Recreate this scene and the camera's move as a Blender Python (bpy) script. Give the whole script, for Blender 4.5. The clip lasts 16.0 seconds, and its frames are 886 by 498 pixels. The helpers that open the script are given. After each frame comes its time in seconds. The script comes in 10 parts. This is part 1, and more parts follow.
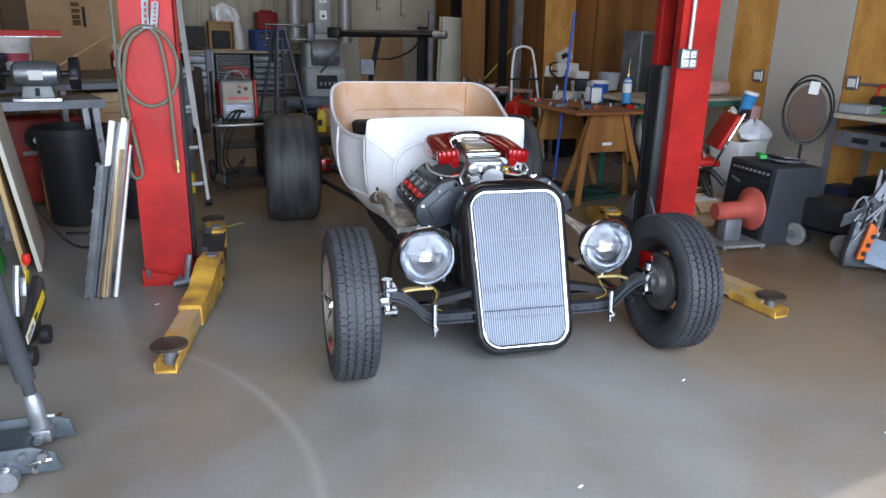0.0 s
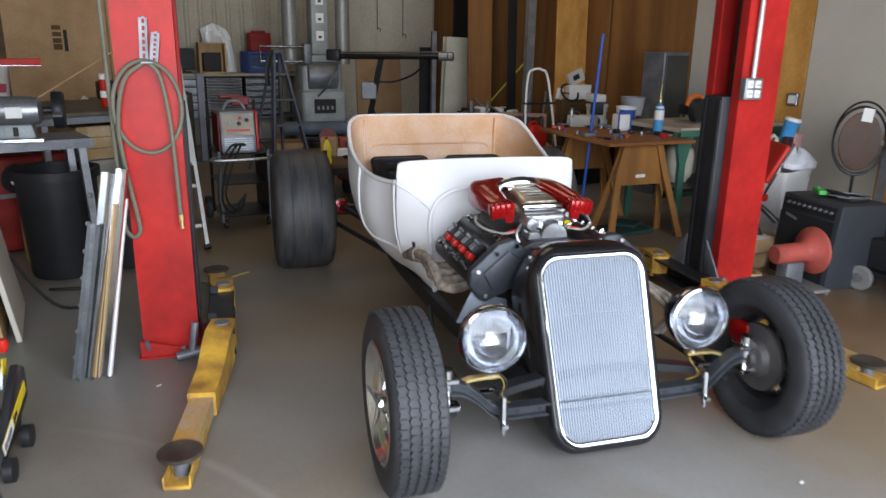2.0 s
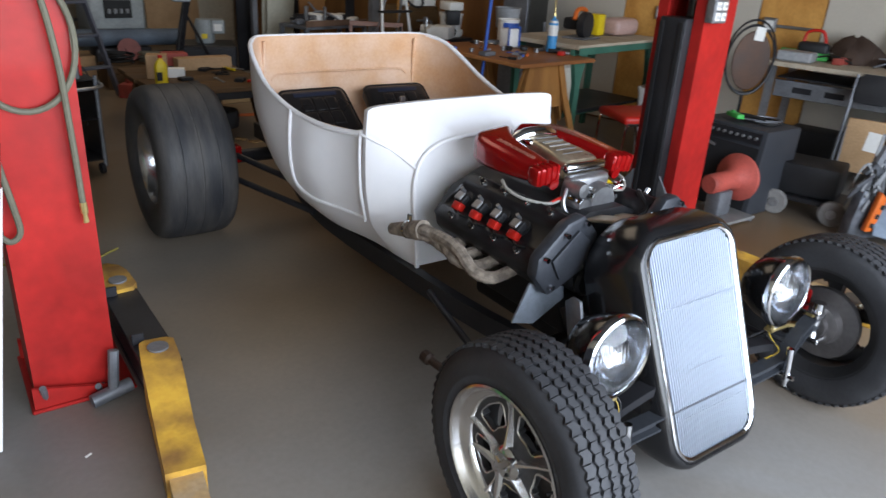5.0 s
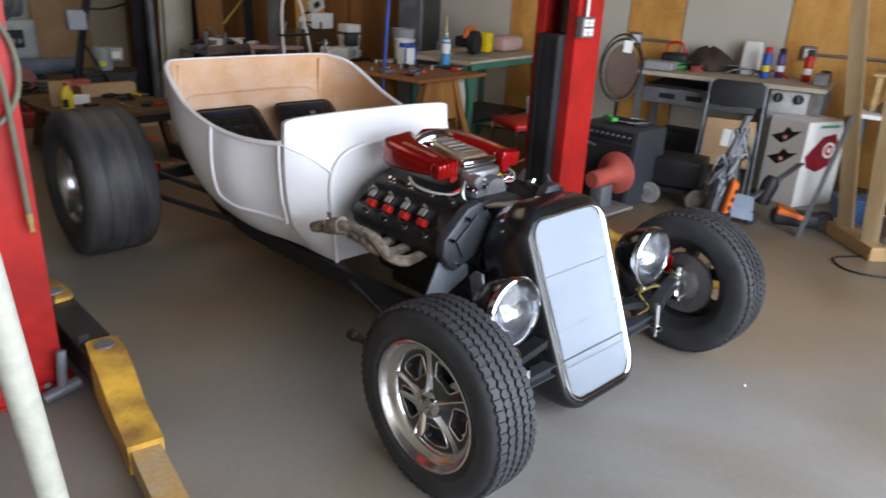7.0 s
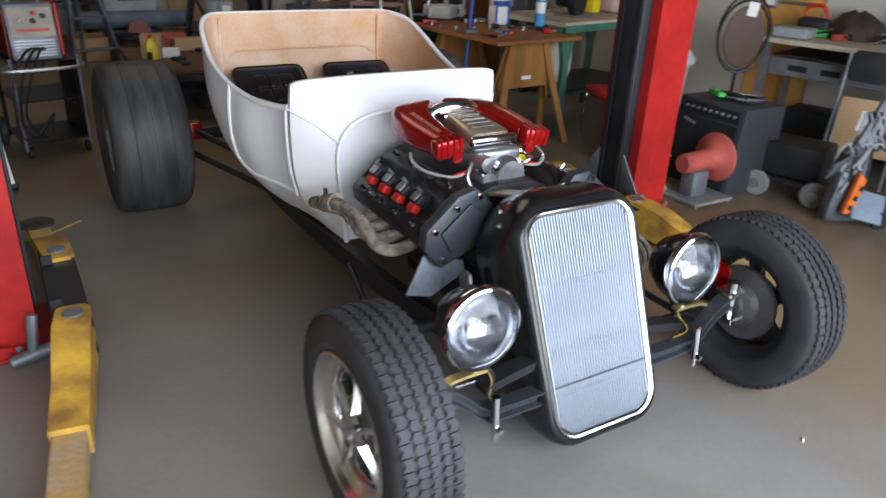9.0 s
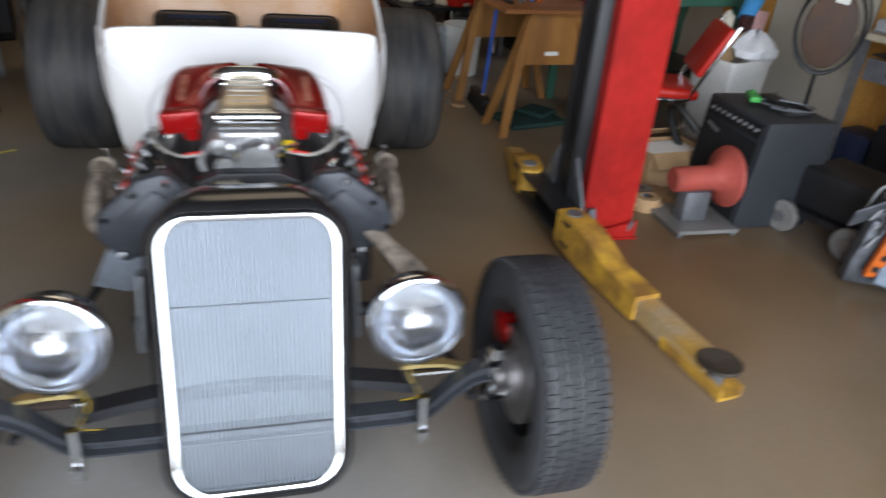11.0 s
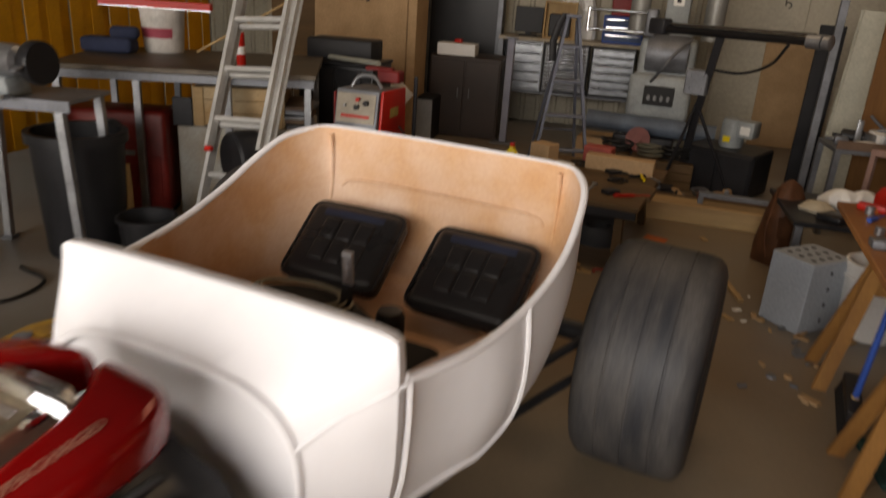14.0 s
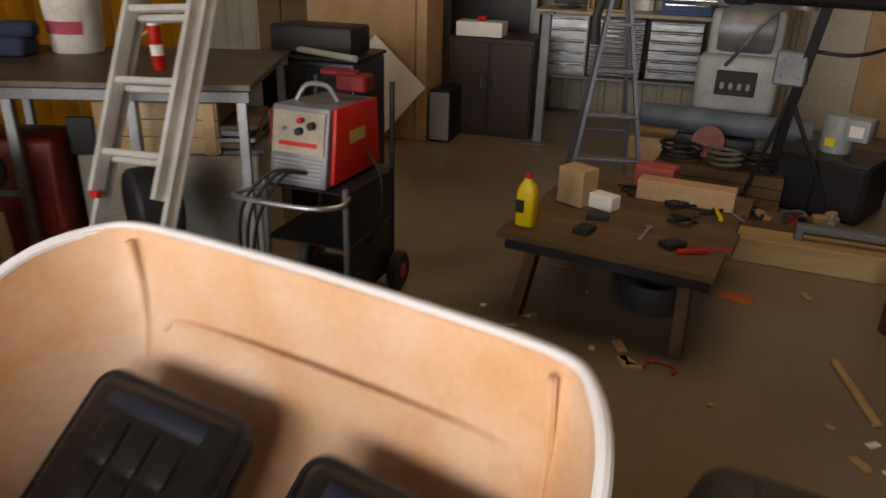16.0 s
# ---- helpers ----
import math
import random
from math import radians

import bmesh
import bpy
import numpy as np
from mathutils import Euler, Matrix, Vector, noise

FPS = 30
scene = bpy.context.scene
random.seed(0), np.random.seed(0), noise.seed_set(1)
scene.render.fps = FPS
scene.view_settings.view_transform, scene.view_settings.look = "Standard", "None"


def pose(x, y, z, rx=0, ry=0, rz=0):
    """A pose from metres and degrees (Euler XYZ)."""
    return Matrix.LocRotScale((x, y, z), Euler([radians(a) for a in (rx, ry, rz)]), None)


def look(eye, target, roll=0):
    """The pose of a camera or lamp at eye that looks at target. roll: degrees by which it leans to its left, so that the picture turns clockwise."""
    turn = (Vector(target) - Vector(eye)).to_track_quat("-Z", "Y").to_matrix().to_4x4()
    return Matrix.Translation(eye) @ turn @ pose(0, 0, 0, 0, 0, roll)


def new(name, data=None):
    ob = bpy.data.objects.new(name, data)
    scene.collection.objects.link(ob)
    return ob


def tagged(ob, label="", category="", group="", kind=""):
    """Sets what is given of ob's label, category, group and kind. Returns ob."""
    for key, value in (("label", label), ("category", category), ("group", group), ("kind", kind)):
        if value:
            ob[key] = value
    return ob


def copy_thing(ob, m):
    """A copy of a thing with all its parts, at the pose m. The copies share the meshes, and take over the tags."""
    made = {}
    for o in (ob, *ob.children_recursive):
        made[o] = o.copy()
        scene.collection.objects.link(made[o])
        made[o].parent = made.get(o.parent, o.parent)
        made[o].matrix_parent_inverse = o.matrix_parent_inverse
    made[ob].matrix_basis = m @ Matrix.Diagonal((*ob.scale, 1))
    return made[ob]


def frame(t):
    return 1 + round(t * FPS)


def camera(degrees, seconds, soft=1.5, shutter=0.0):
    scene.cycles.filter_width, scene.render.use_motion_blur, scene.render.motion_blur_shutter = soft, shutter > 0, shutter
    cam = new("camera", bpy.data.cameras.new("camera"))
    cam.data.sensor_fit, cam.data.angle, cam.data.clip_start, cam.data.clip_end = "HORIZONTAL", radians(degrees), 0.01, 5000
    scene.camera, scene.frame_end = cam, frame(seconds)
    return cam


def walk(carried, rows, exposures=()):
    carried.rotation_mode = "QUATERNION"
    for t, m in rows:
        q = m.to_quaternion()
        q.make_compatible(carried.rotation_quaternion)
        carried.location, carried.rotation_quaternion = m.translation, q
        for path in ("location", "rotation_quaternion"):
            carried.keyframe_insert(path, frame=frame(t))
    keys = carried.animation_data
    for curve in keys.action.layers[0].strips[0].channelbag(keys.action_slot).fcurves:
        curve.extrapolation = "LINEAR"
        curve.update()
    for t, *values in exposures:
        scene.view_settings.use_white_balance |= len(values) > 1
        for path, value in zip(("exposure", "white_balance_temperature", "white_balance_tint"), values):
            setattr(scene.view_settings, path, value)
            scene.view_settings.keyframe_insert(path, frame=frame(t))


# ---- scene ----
cam = camera(63.7, 16.0, shutter=0.8)
PATH = [
    (0, (-1.099, -2.714, 1.378), (-0.6, -0.868, 0.792), 1.4),
    (0.5, (-1.069, -2.716, 1.392), (-0.576, -0.87, 0.801), 1.7),
    (1, (-1.102, -2.611, 1.398), (-0.598, -0.774, 0.789), 3.2),
    (1.5, (-1.199, -2.35, 1.445), (-0.662, -0.513, 0.865), 1.2),
    (2, (-1.242, -2.101, 1.448), (-0.697, -0.257, 0.899), 1.0),
    (2.5, (-1.263, -1.833, 1.481), (-0.692, -0.01, 0.889), 3.1),
    (3, (-1.362, -1.521, 1.476), (-0.642, 0.228, 0.827), 1.8),
    (3.2, (-1.414, -1.421, 1.484), (-0.651, 0.294, 0.793), 1.6),
    (5.3, (-1.896, -1.025, 1.469), (-0.748, 0.416, 0.691), 3.3),
    (5.5, (-1.968, -1.069, 1.472), (-0.771, 0.335, 0.701), 2.8),
    (6, (-2.096, -1.148, 1.47), (-0.731, 0.117, 0.737), 2.0),
    (6.5, (-2.094, -1.26, 1.497), (-0.695, -0.016, 0.793), 2.6),
    (7, (-2.053, -1.312, 1.495), (-0.755, 0.029, 0.777), 2.8),
    (7.5, (-2.02, -1.348, 1.487), (-0.781, 0.044, 0.761), 3.2),
    (8, (-1.903, -1.361, 1.477), (-0.741, 0.073, 0.706), 2.2),
    (8.2, (-1.827, -1.313, 1.461), (-0.69, 0.13, 0.672), 1.7),
    (10.3, (-0.515, -1.353, 1.463), (0.005, 0.363, 0.579), 2.4),
    (10.5, (-0.374, -1.391, 1.46), (0.094, 0.346, 0.586), 1.4),
    (11, (0.039, -1.393, 1.468), (0.518, 0.303, 0.522), 4.9),
    (11.5, (0.389, -1.203, 1.459), (0.882, 0.5, 0.533), 6.9),
    (12, (0.598, -1.024, 1.472), (0.59, 0.788, 0.627), 5.1),
    (12.5, (0.821, -0.846, 1.525), (0.309, 0.887, 0.67), 4.3),
    (13, (0.961, -0.467, 1.521), (0.34, 1.262, 0.731), 5.3),
    (13.5, (1.055, -0.127, 1.517), (0.378, 1.585, 0.735), 3.5),
    (14, (1.049, 0.243, 1.532), (0.262, 1.945, 0.836), 4.0),
    (14.5, (0.932, 0.576, 1.563), (0.159, 2.309, 0.933), 1.5),
    (15, (0.875, 0.967, 1.528), (0.076, 2.685, 0.886), 0.9),
    (15.5, (0.794, 1.286, 1.505), (-0.115, 2.911, 0.776), 2.3),
    (16, (0.715, 1.609, 1.528), (-0.195, 3.211, 0.75), 1.8),
]
walk(cam, [(t, look(eye, target, roll)) for t, eye, target, roll in PATH], [(0, 0.19, 6250, 15), (1, 0.19, 6450, 15), (2, 0.17, 6750, 15), (3, 0.15, 6750, 15), (5.5, 0.3, 6550, 14), (6.0, 0.22, 6700, 16), (6.5, 0.22, 6850, 17), (8.0, 0.25, 6650, 15), (10.5, 0.17, 6800, 14), (11.5, 0.1, 7000, 14), (12.0, 0.1, 7200, 14), (12.5, 0.17, 7600, 16), (13.5, 0.29, 8900, 18), (14.0, 0.15, 8800, 21), (14.5, 0.2, 10000, 25), (15.0, 0.31, 10500, 26), (15.5, 0.34, 9900, 24), (16, 0.42, 8600, 21)])

# ---- world, sun and daylight ----
world = bpy.data.worlds.new("sky_world")
scene.world = world
world.use_nodes = True
wn = world.node_tree.nodes
sky = wn.new("ShaderNodeTexSky")
sky.sky_type, sky.sun_disc = "NISHITA", False
SUN_EL, SUN_AZ = 52.0, 200.0
sky.sun_elevation, sky.sun_rotation = radians(SUN_EL), radians(SUN_AZ)
world.node_tree.links.new(sky.outputs[0], wn["Background"].inputs[0])
wn["Background"].inputs[1].default_value = 0.15

sun_data = bpy.data.lights.new("sun", "SUN")
sun_data.energy, sun_data.angle, sun_data.color = 3.5, radians(0.5), (1.0, 0.94, 0.85)
sun = new("sun", sun_data)
az, el = radians(SUN_AZ), radians(SUN_EL)
sun.matrix_world = look((20 * math.sin(az) * math.cos(el), 20 * math.cos(az) * math.cos(el), 20 * math.sin(el)), (0, 0, 0))

# the building stands turned against the car
TURN = 14.0
ROOM = pose(0, 0, 0, 0, 0, TURN)
U0, U1, V0, V1, CEIL = -4.1, 4.35, -3.3, 9.0, 4.3


def area(name, at, target, w, h, watts, colour):
    d = bpy.data.lights.new(name, "AREA")
    d.shape, d.size, d.size_y, d.energy, d.color = "RECTANGLE", w, h, watts, colour
    o = new(name, d)
    o.matrix_world = ROOM @ look(at, target)
    return o


DOOR = (-3.9, 1.75, 3.3)     # left, right and height of the open roller door
area("daylight_roller_door", (-1.05, V0 + 0.05, 1.75), (-0.9, 3.0, 1.0), 5.4, 3.0, 475, (0.76, 0.88, 1.0))
ROOF_FILL = (0.0, 2.8, 3.6, 6.0)   # unseen roof panel added to light the back: left, right, near and far edge
area("fill_roof_panel", ((ROOF_FILL[0] + ROOF_FILL[1]) / 2, (ROOF_FILL[2] + ROOF_FILL[3]) / 2, CEIL - 0.03), ((ROOF_FILL[0] + ROOF_FILL[1]) / 2, (ROOF_FILL[2] + ROOF_FILL[3]) / 2 + 0.01, 0), 2.6, 2.2, 27, (1.0, 0.84, 0.62))

# ---- small tools ----
def bm_new():
    return bmesh.new()


def box(bm, size, at=(0, 0, 0), rot=(0, 0, 0), bevel=0.0, seg=1):
    """A box of that size with its middle at a place, with rounded edges."""
    g = bmesh.ops.create_cube(bm, size=1.0)
    vs = g["verts"]
    bmesh.ops.scale(bm, vec=size, verts=vs)
    if bevel > 0:
        es = list({e for v in vs for e in v.link_edges})
        r = bmesh.ops.bevel(bm, geom=es, offset=min(bevel, 0.45 * min(size)), segments=seg, affect="EDGES", profile=0.5)
        vs = list({v for f in r["faces"] for v in f.verts} | {v for v in vs if v.is_valid})
    bmesh.ops.transform(bm, matrix=pose(*at, *rot), verts=vs)
    return bm


def span(bm, lo, hi, bevel=0.0, seg=1):
    """A box between two corners."""
    return box(bm, [b - a for a, b in zip(lo, hi)], [(a + b) / 2 for a, b in zip(lo, hi)], bevel=bevel, seg=seg)


def rings(bm, loops, closed=True, cap=True):
    """A skin over rows of points; each row a closed ring if closed."""
    rows = [[bm.verts.new(p) for p in loop] for loop in loops]
    n = len(rows[0])
    for a, b in zip(rows, rows[1:]):
        for i in range(n if closed else n - 1):
            j = (i + 1) % n
            bm.faces.new((a[i], a[j], b[j], b[i]))
    if cap and closed:
        bm.faces.new(rows[0][::-1])
        bm.faces.new(rows[-1])
    return bm


def tube(bm, pts, r, n=8, closed=False):
    """A round bar along points; r is one radius or one for each point."""
    pts = [Vector(p) for p in pts]
    m = len(pts)
    rad = r if isinstance(r, (list, tuple)) else [r] * m
    loops, side = [], None
    for i, p in enumerate(pts):
        a = pts[(i - 1) % m] if closed or i else p
        b = pts[(i + 1) % m] if closed or i < m - 1 else p
        d = (b - a).normalized()
        if side is None:
            side = d.orthogonal().normalized()
        side = (side - d * side.dot(d)).normalized()
        up = d.cross(side)
        loops.append([p + rad[i] * (side * math.cos(2 * math.pi * k / n) + up * math.sin(2 * math.pi * k / n)) for k in range(n)])
    if closed:
        loops.append(loops[0])
        return rings(bm, loops, cap=False)
    return rings(bm, loops)


def smooth(pts, step=4):
    """More points on a Catmull-Rom curve through points."""
    p = [Vector(q) for q in pts]
    p = [2 * p[0] - p[1]] + p + [2 * p[-1] - p[-2]]
    out = []
    for i in range(1, len(p) - 2):
        a, b, c, d = p[i - 1 : i + 3]
        for k in range(step):
            t = k / step
            out.append(0.5 * (2 * b + (c - a) * t + (2 * a - 5 * b + 4 * c - d) * t * t + (3 * b - a - 3 * c + d) * t**3))
    return out + [p[-2]]


def cyl(bm, p0, p1, r0, r1=None, n=16):
    return tube(bm, [p0, p1], [r0, r0 if r1 is None else r1], n)


def lathe(bm, profile, m=None, n=32, cap=False):
    """A turned body about the z axis of the pose m; profile rows are radius and height."""
    m = m or Matrix()
    loops = [[m @ Vector((r * math.cos(2 * math.pi * k / n), r * math.sin(2 * math.pi * k / n), h)) for k in range(n)] for r, h in profile]
    return rings(bm, loops, cap=cap)


def prism(bm, outline, depth, m=None, bevel=0.0):
    """A flat outline (x, z) pushed along y from 0 to depth, in the pose m."""
    m = m or Matrix()
    a = [bm.verts.new((x, 0, z)) for x, z in outline]
    b = [bm.verts.new((x, depth, z)) for x, z in outline]
    n = len(a)
    fs = [bm.faces.new(a), bm.faces.new(b[::-1])]
    fs += [bm.faces.new((a[i], b[i], b[(i + 1) % n], a[(i + 1) % n])) for i in range(n)]
    vs = a + b
    if bevel > 0:
        r = bmesh.ops.bevel(bm, geom=list({e for f in fs for e in f.edges}), offset=bevel, segments=2, affect="EDGES", profile=0.5)
        vs = list({v for f in r["faces"] for v in f.verts} | {v for v in vs if v.is_valid})
    bmesh.ops.transform(bm, matrix=m, verts=vs)
    return bm


def round_rect(hw, z0, z1, r, n=6, r_low=None):
    """Points (x, z) of a rounded rectangle, anticlockwise from low right."""
    rl = r if r_low is None else r_low
    out = []
    for cx, cz, rr, a0 in ((hw - rl, z0 + rl, rl, -90), (hw - r, z1 - r, r, 0), (-hw + r, z1 - r, r, 90), (-hw + rl, z0 + rl, rl, 180)):
        for k in range(n + 1):
            a = radians(a0 + 90 * k / n)
            out.append((cx + rr * math.cos(a), cz + rr * math.sin(a)))
    return out


def mesh_of(name, bm, material, sharp=35):
    bmesh.ops.recalc_face_normals(bm, faces=bm.faces[:])
    me = bpy.data.meshes.new(name)
    bm.to_mesh(me)
    bm.free()
    me.shade_smooth()
    me.set_sharp_from_angle(angle=radians(sharp))
    me.materials.append(material)
    return me


def part(name, bm, material, parent, label="", sharp=35):
    ob = new(name, mesh_of(name, bm, material, sharp))
    ob.parent = parent
    return tagged(ob, label)


def thing(name, label, category, at=(0, 0, 0), rz=0.0, group="", kind="", rx=0.0, ry=0.0):
    """An empty at the base of a thing, in whose own axes its parts are built."""
    ob = new(name)
    ob.empty_display_size = 0.1
    ob.matrix_world = pose(*at, rx, ry, rz)
    return tagged(ob, label, category, group, kind)


def solo(name, bm, material, label, category, at=(0, 0, 0), rz=0.0, group="", kind="", sharp=35, rx=0.0, ry=0.0):
    """A thing that is one mesh."""
    ob = new(name, mesh_of(name, bm, material, sharp))
    ob.matrix_world = pose(*at, rx, ry, rz)
    return tagged(ob, label, category, group, kind)


def structure(name, bm, material, label, category, m=None):
    ob = new(name, mesh_of(name, bm, material))
    ob.matrix_world = m or ROOM
    return tagged(ob, label, category, kind="structure")


def lettering(text, size, m, material, parent, depth=0.0008, name="lettering"):
    """Words as thin raised letters, centred on a pose."""
    cu = bpy.data.curves.new("letters", "FONT")
    cu.body, cu.size, cu.extrude, cu.align_x, cu.align_y = text, size, depth, "CENTER", "CENTER"
    cu.resolution_u = 2
    tmp = new("letters", cu)
    me = bpy.data.meshes.new_from_object(tmp.evaluated_get(bpy.context.evaluated_depsgraph_get()))
    bpy.data.objects.remove(tmp)
    me.transform(m)
    me.materials.clear()
    me.materials.append(material)
    ob = new(name, me)
    ob.parent = parent
    return tagged(ob, "raised bright lettering" if material is not INK else "printed dark lettering")


# ---- materials ----
def mat(name, colour, rough=0.5, metal=0.0, dark=0.6, blotch=3.0, grain=60.0, mix=0.5, bump=0.15, coat=0.0, stretch=(1, 1, 1), tint=None, spread=0.12, gloss=0.3):
    """A surface with large blotches towards a darker tone, fine grain in colour and relief, and uneven gloss."""
    m = bpy.data.materials.new(name)
    m.use_nodes = True
    nt = m.node_tree
    n, ln = nt.nodes, nt.links.new
    b = n["Principled BSDF"]
    co = n.new("ShaderNodeTexCoord")
    mp = n.new("ShaderNodeMapping")
    mp.inputs["Scale"].default_value = stretch
    ln(co.outputs["Object"], mp.inputs[0])
    big, fine = n.new("ShaderNodeTexNoise"), n.new("ShaderNodeTexNoise")
    for tex, sc, det in ((big, blotch, 5.0), (fine, grain, 3.0)):
        tex.inputs["Scale"].default_value, tex.inputs["Detail"].default_value = sc, det
        ln(mp.outputs[0], tex.inputs["Vector"])
    ramp = n.new("ShaderNodeValToRGB")
    low = tint or [c * dark for c in colour]
    ramp.color_ramp.elements[0].position, ramp.color_ramp.elements[1].position = 0.36, 0.64
    ramp.color_ramp.elements[0].color, ramp.color_ramp.elements[1].color = (*low, 1), (*colour, 1)
    ln(big.outputs[0], ramp.inputs[0])
    mixer = n.new("ShaderNodeMix")
    mixer.data_type, mixer.blend_type = "RGBA", "OVERLAY"
    mixer.inputs["Factor"].default_value = mix * 0.5
    ln(ramp.outputs[0], mixer.inputs[6])
    ln(fine.outputs[0], mixer.inputs[7])
    ln(mixer.outputs[2], b.inputs["Base Color"])
    mr = n.new("ShaderNodeMapRange")
    mr.inputs["To Min"].default_value, mr.inputs["To Max"].default_value = max(rough - spread, 0.02), min(rough + spread, 1)
    ln(big.outputs[0], mr.inputs[0])
    ln(mr.outputs[0], b.inputs["Roughness"])
    b.inputs["Metallic"].default_value = metal
    b.inputs["Coat Weight"].default_value = coat
    b.inputs["Coat Roughness"].default_value = 0.08
    b.inputs["Specular IOR Level"].default_value = gloss
    if bump > 0:
        bp = n.new("ShaderNodeBump")
        bp.inputs["Strength"].default_value, bp.inputs["Distance"].default_value = bump, 0.002
        ln(fine.outputs[0], bp.inputs["Height"])
        ln(bp.outputs[0], b.inputs["Normal"])
    return m


def wood(name, light, deep, rough=0.65, scale=3.0, axis=0, bump=0.2):
    """Wood with growth bands along one axis of the thing."""
    m = mat(name, light, rough, bump=bump, tint=deep, blotch=scale, grain=90, stretch=tuple(0.12 if k == axis else 1.6 for k in range(3)))
    return m


MARK_CENTRE, MARK_R = (-2.732, -0.204, 0.0), 1.652


DIRT_FALLOFF = (((1.75, 1.75, 0.0), 1.7), ((0.2, 5.2, 0.0), 2.6), ((-0.3, 1.7, 0.0), 0.6), ((1.9, -0.2, 0.0), 1.2))


def concrete():
    m = mat("floor_concrete", (0.255, 0.244, 0.230), 0.36, dark=0.72, blotch=0.9, grain=45, mix=0.2, bump=0.03, spread=0.14)
    nt = m.node_tree
    n, ln = nt.nodes, nt.links.new
    b = n["Principled BSDF"]
    src = b.inputs["Base Color"].links[0].from_socket
    co = n.new("ShaderNodeTexCoord")
    stain = n.new("ShaderNodeTexNoise")
    stain.inputs["Scale"].default_value, stain.inputs["Detail"].default_value, stain.inputs["Distortion"].default_value = 0.55, 7, 1.2
    ln(co.outputs["Object"], stain.inputs["Vector"])
    r = n.new("ShaderNodeValToRGB")
    r.color_ramp.elements[0].position, r.color_ramp.elements[1].position = 0.44, 0.62
    r.color_ramp.elements[0].color, r.color_ramp.elements[1].color = (0, 0, 0, 1), (1, 1, 1, 1)
    ln(stain.outputs[0], r.inputs[0])
    mx = n.new("ShaderNodeMix")
    mx.data_type, mx.blend_type = "RGBA", "MULTIPLY"
    mx.inputs[7].default_value = (0.86, 0.76, 0.64, 1)
    ln(r.outputs[0], mx.inputs["Factor"])
    ln(src, mx.inputs[6])
    # four ragged brown patches: ground-in dirt, plus light falloff put into the colour
    tone = mx.outputs[2]
    for centre, reach in DIRT_FALLOFF:
        far = n.new("ShaderNodeVectorMath")
        far.operation = "DISTANCE"
        far.inputs[1].default_value = centre
        ln(co.outputs["Object"], far.inputs[0])
        rag = n.new("ShaderNodeMath")
        rag.operation = "MULTIPLY_ADD"
        ln(stain.outputs[0], rag.inputs[0])
        rag.inputs[1].default_value = 2.2
        ln(far.outputs["Value"], rag.inputs[2])
        edge = n.new("ShaderNodeMapRange")
        edge.interpolation_type = "SMOOTHSTEP"
        edge.inputs["From Min"].default_value, edge.inputs["From Max"].default_value = reach + 1.6, reach + 0.5
        edge.inputs["To Max"].default_value = 0.8
        ln(rag.outputs[0], edge.inputs[0])
        dirt_falloff = n.new("ShaderNodeMix")
        dirt_falloff.data_type, dirt_falloff.blend_type = "RGBA", "MULTIPLY"
        dirt_falloff.inputs[7].default_value = (0.92, 0.68, 0.42, 1)
        ln(edge.outputs[0], dirt_falloff.inputs["Factor"])
        ln(tone, dirt_falloff.inputs[6])
        tone = dirt_falloff.outputs[2]
    # a curved pale tyre mark
    off = n.new("ShaderNodeVectorMath")
    off.operation = "DISTANCE"
    off.inputs[1].default_value = MARK_CENTRE
    ln(co.outputs["Object"], off.inputs[0])
    dist = n.new("ShaderNodeMapRange")
    dist.inputs["From Min"].default_value, dist.inputs["From Max"].default_value = MARK_R - 0.03, MARK_R + 0.03
    ln(off.outputs["Value"], dist.inputs[0])
    band = n.new("ShaderNodeValToRGB")
    el = band.color_ramp.elements
    el[0].position, el[1].position = 0.0, 1.0
    el[0].color, el[1].color = (0, 0, 0, 1), (0, 0, 0, 1)
    top = el.new(0.5)
    top.color = (1, 1, 1, 1)
    ln(dist.outputs[0], band.inputs[0])
    worn = n.new("ShaderNodeMath")
    worn.operation = "MULTIPLY"
    ln(band.outputs[0], worn.inputs[0])
    ln(stain.outputs[0], worn.inputs[1])
    lay = n.new("ShaderNodeMix")
    lay.data_type = "RGBA"
    lay.inputs[7].default_value = (0.295, 0.27, 0.24, 1)
    sep = n.new("ShaderNodeSeparateXYZ")
    ln(co.outputs["Object"], sep.inputs[0])
    part_arc = n.new("ShaderNodeMapRange")
    part_arc.inputs["From Min"].default_value, part_arc.inputs["From Max"].default_value = MARK_CENTRE[0] + 0.9, MARK_CENTRE[0] + 1.4
    ln(sep.outputs[0], part_arc.inputs[0])
    arc = n.new("ShaderNodeMath")
    arc.operation = "MULTIPLY"
    ln(worn.outputs[0], arc.inputs[0])
    ln(part_arc.outputs[0], arc.inputs[1])
    ln(arc.outputs[0], lay.inputs["Factor"])
    ln(tone, lay.inputs[6])
    ln(lay.outputs[2], b.inputs["Base Color"])
    return m


def glass(name, rough=0.03):
    m = bpy.data.materials.new(name)
    m.use_nodes = True
    b = m.node_tree.nodes["Principled BSDF"]
    b.inputs["Transmission Weight"].default_value, b.inputs["Roughness"].default_value, b.inputs["IOR"].default_value = 1.0, rough, 1.3
    b.inputs["Base Color"].default_value = (0.97, 0.98, 1.0, 1)
    return m


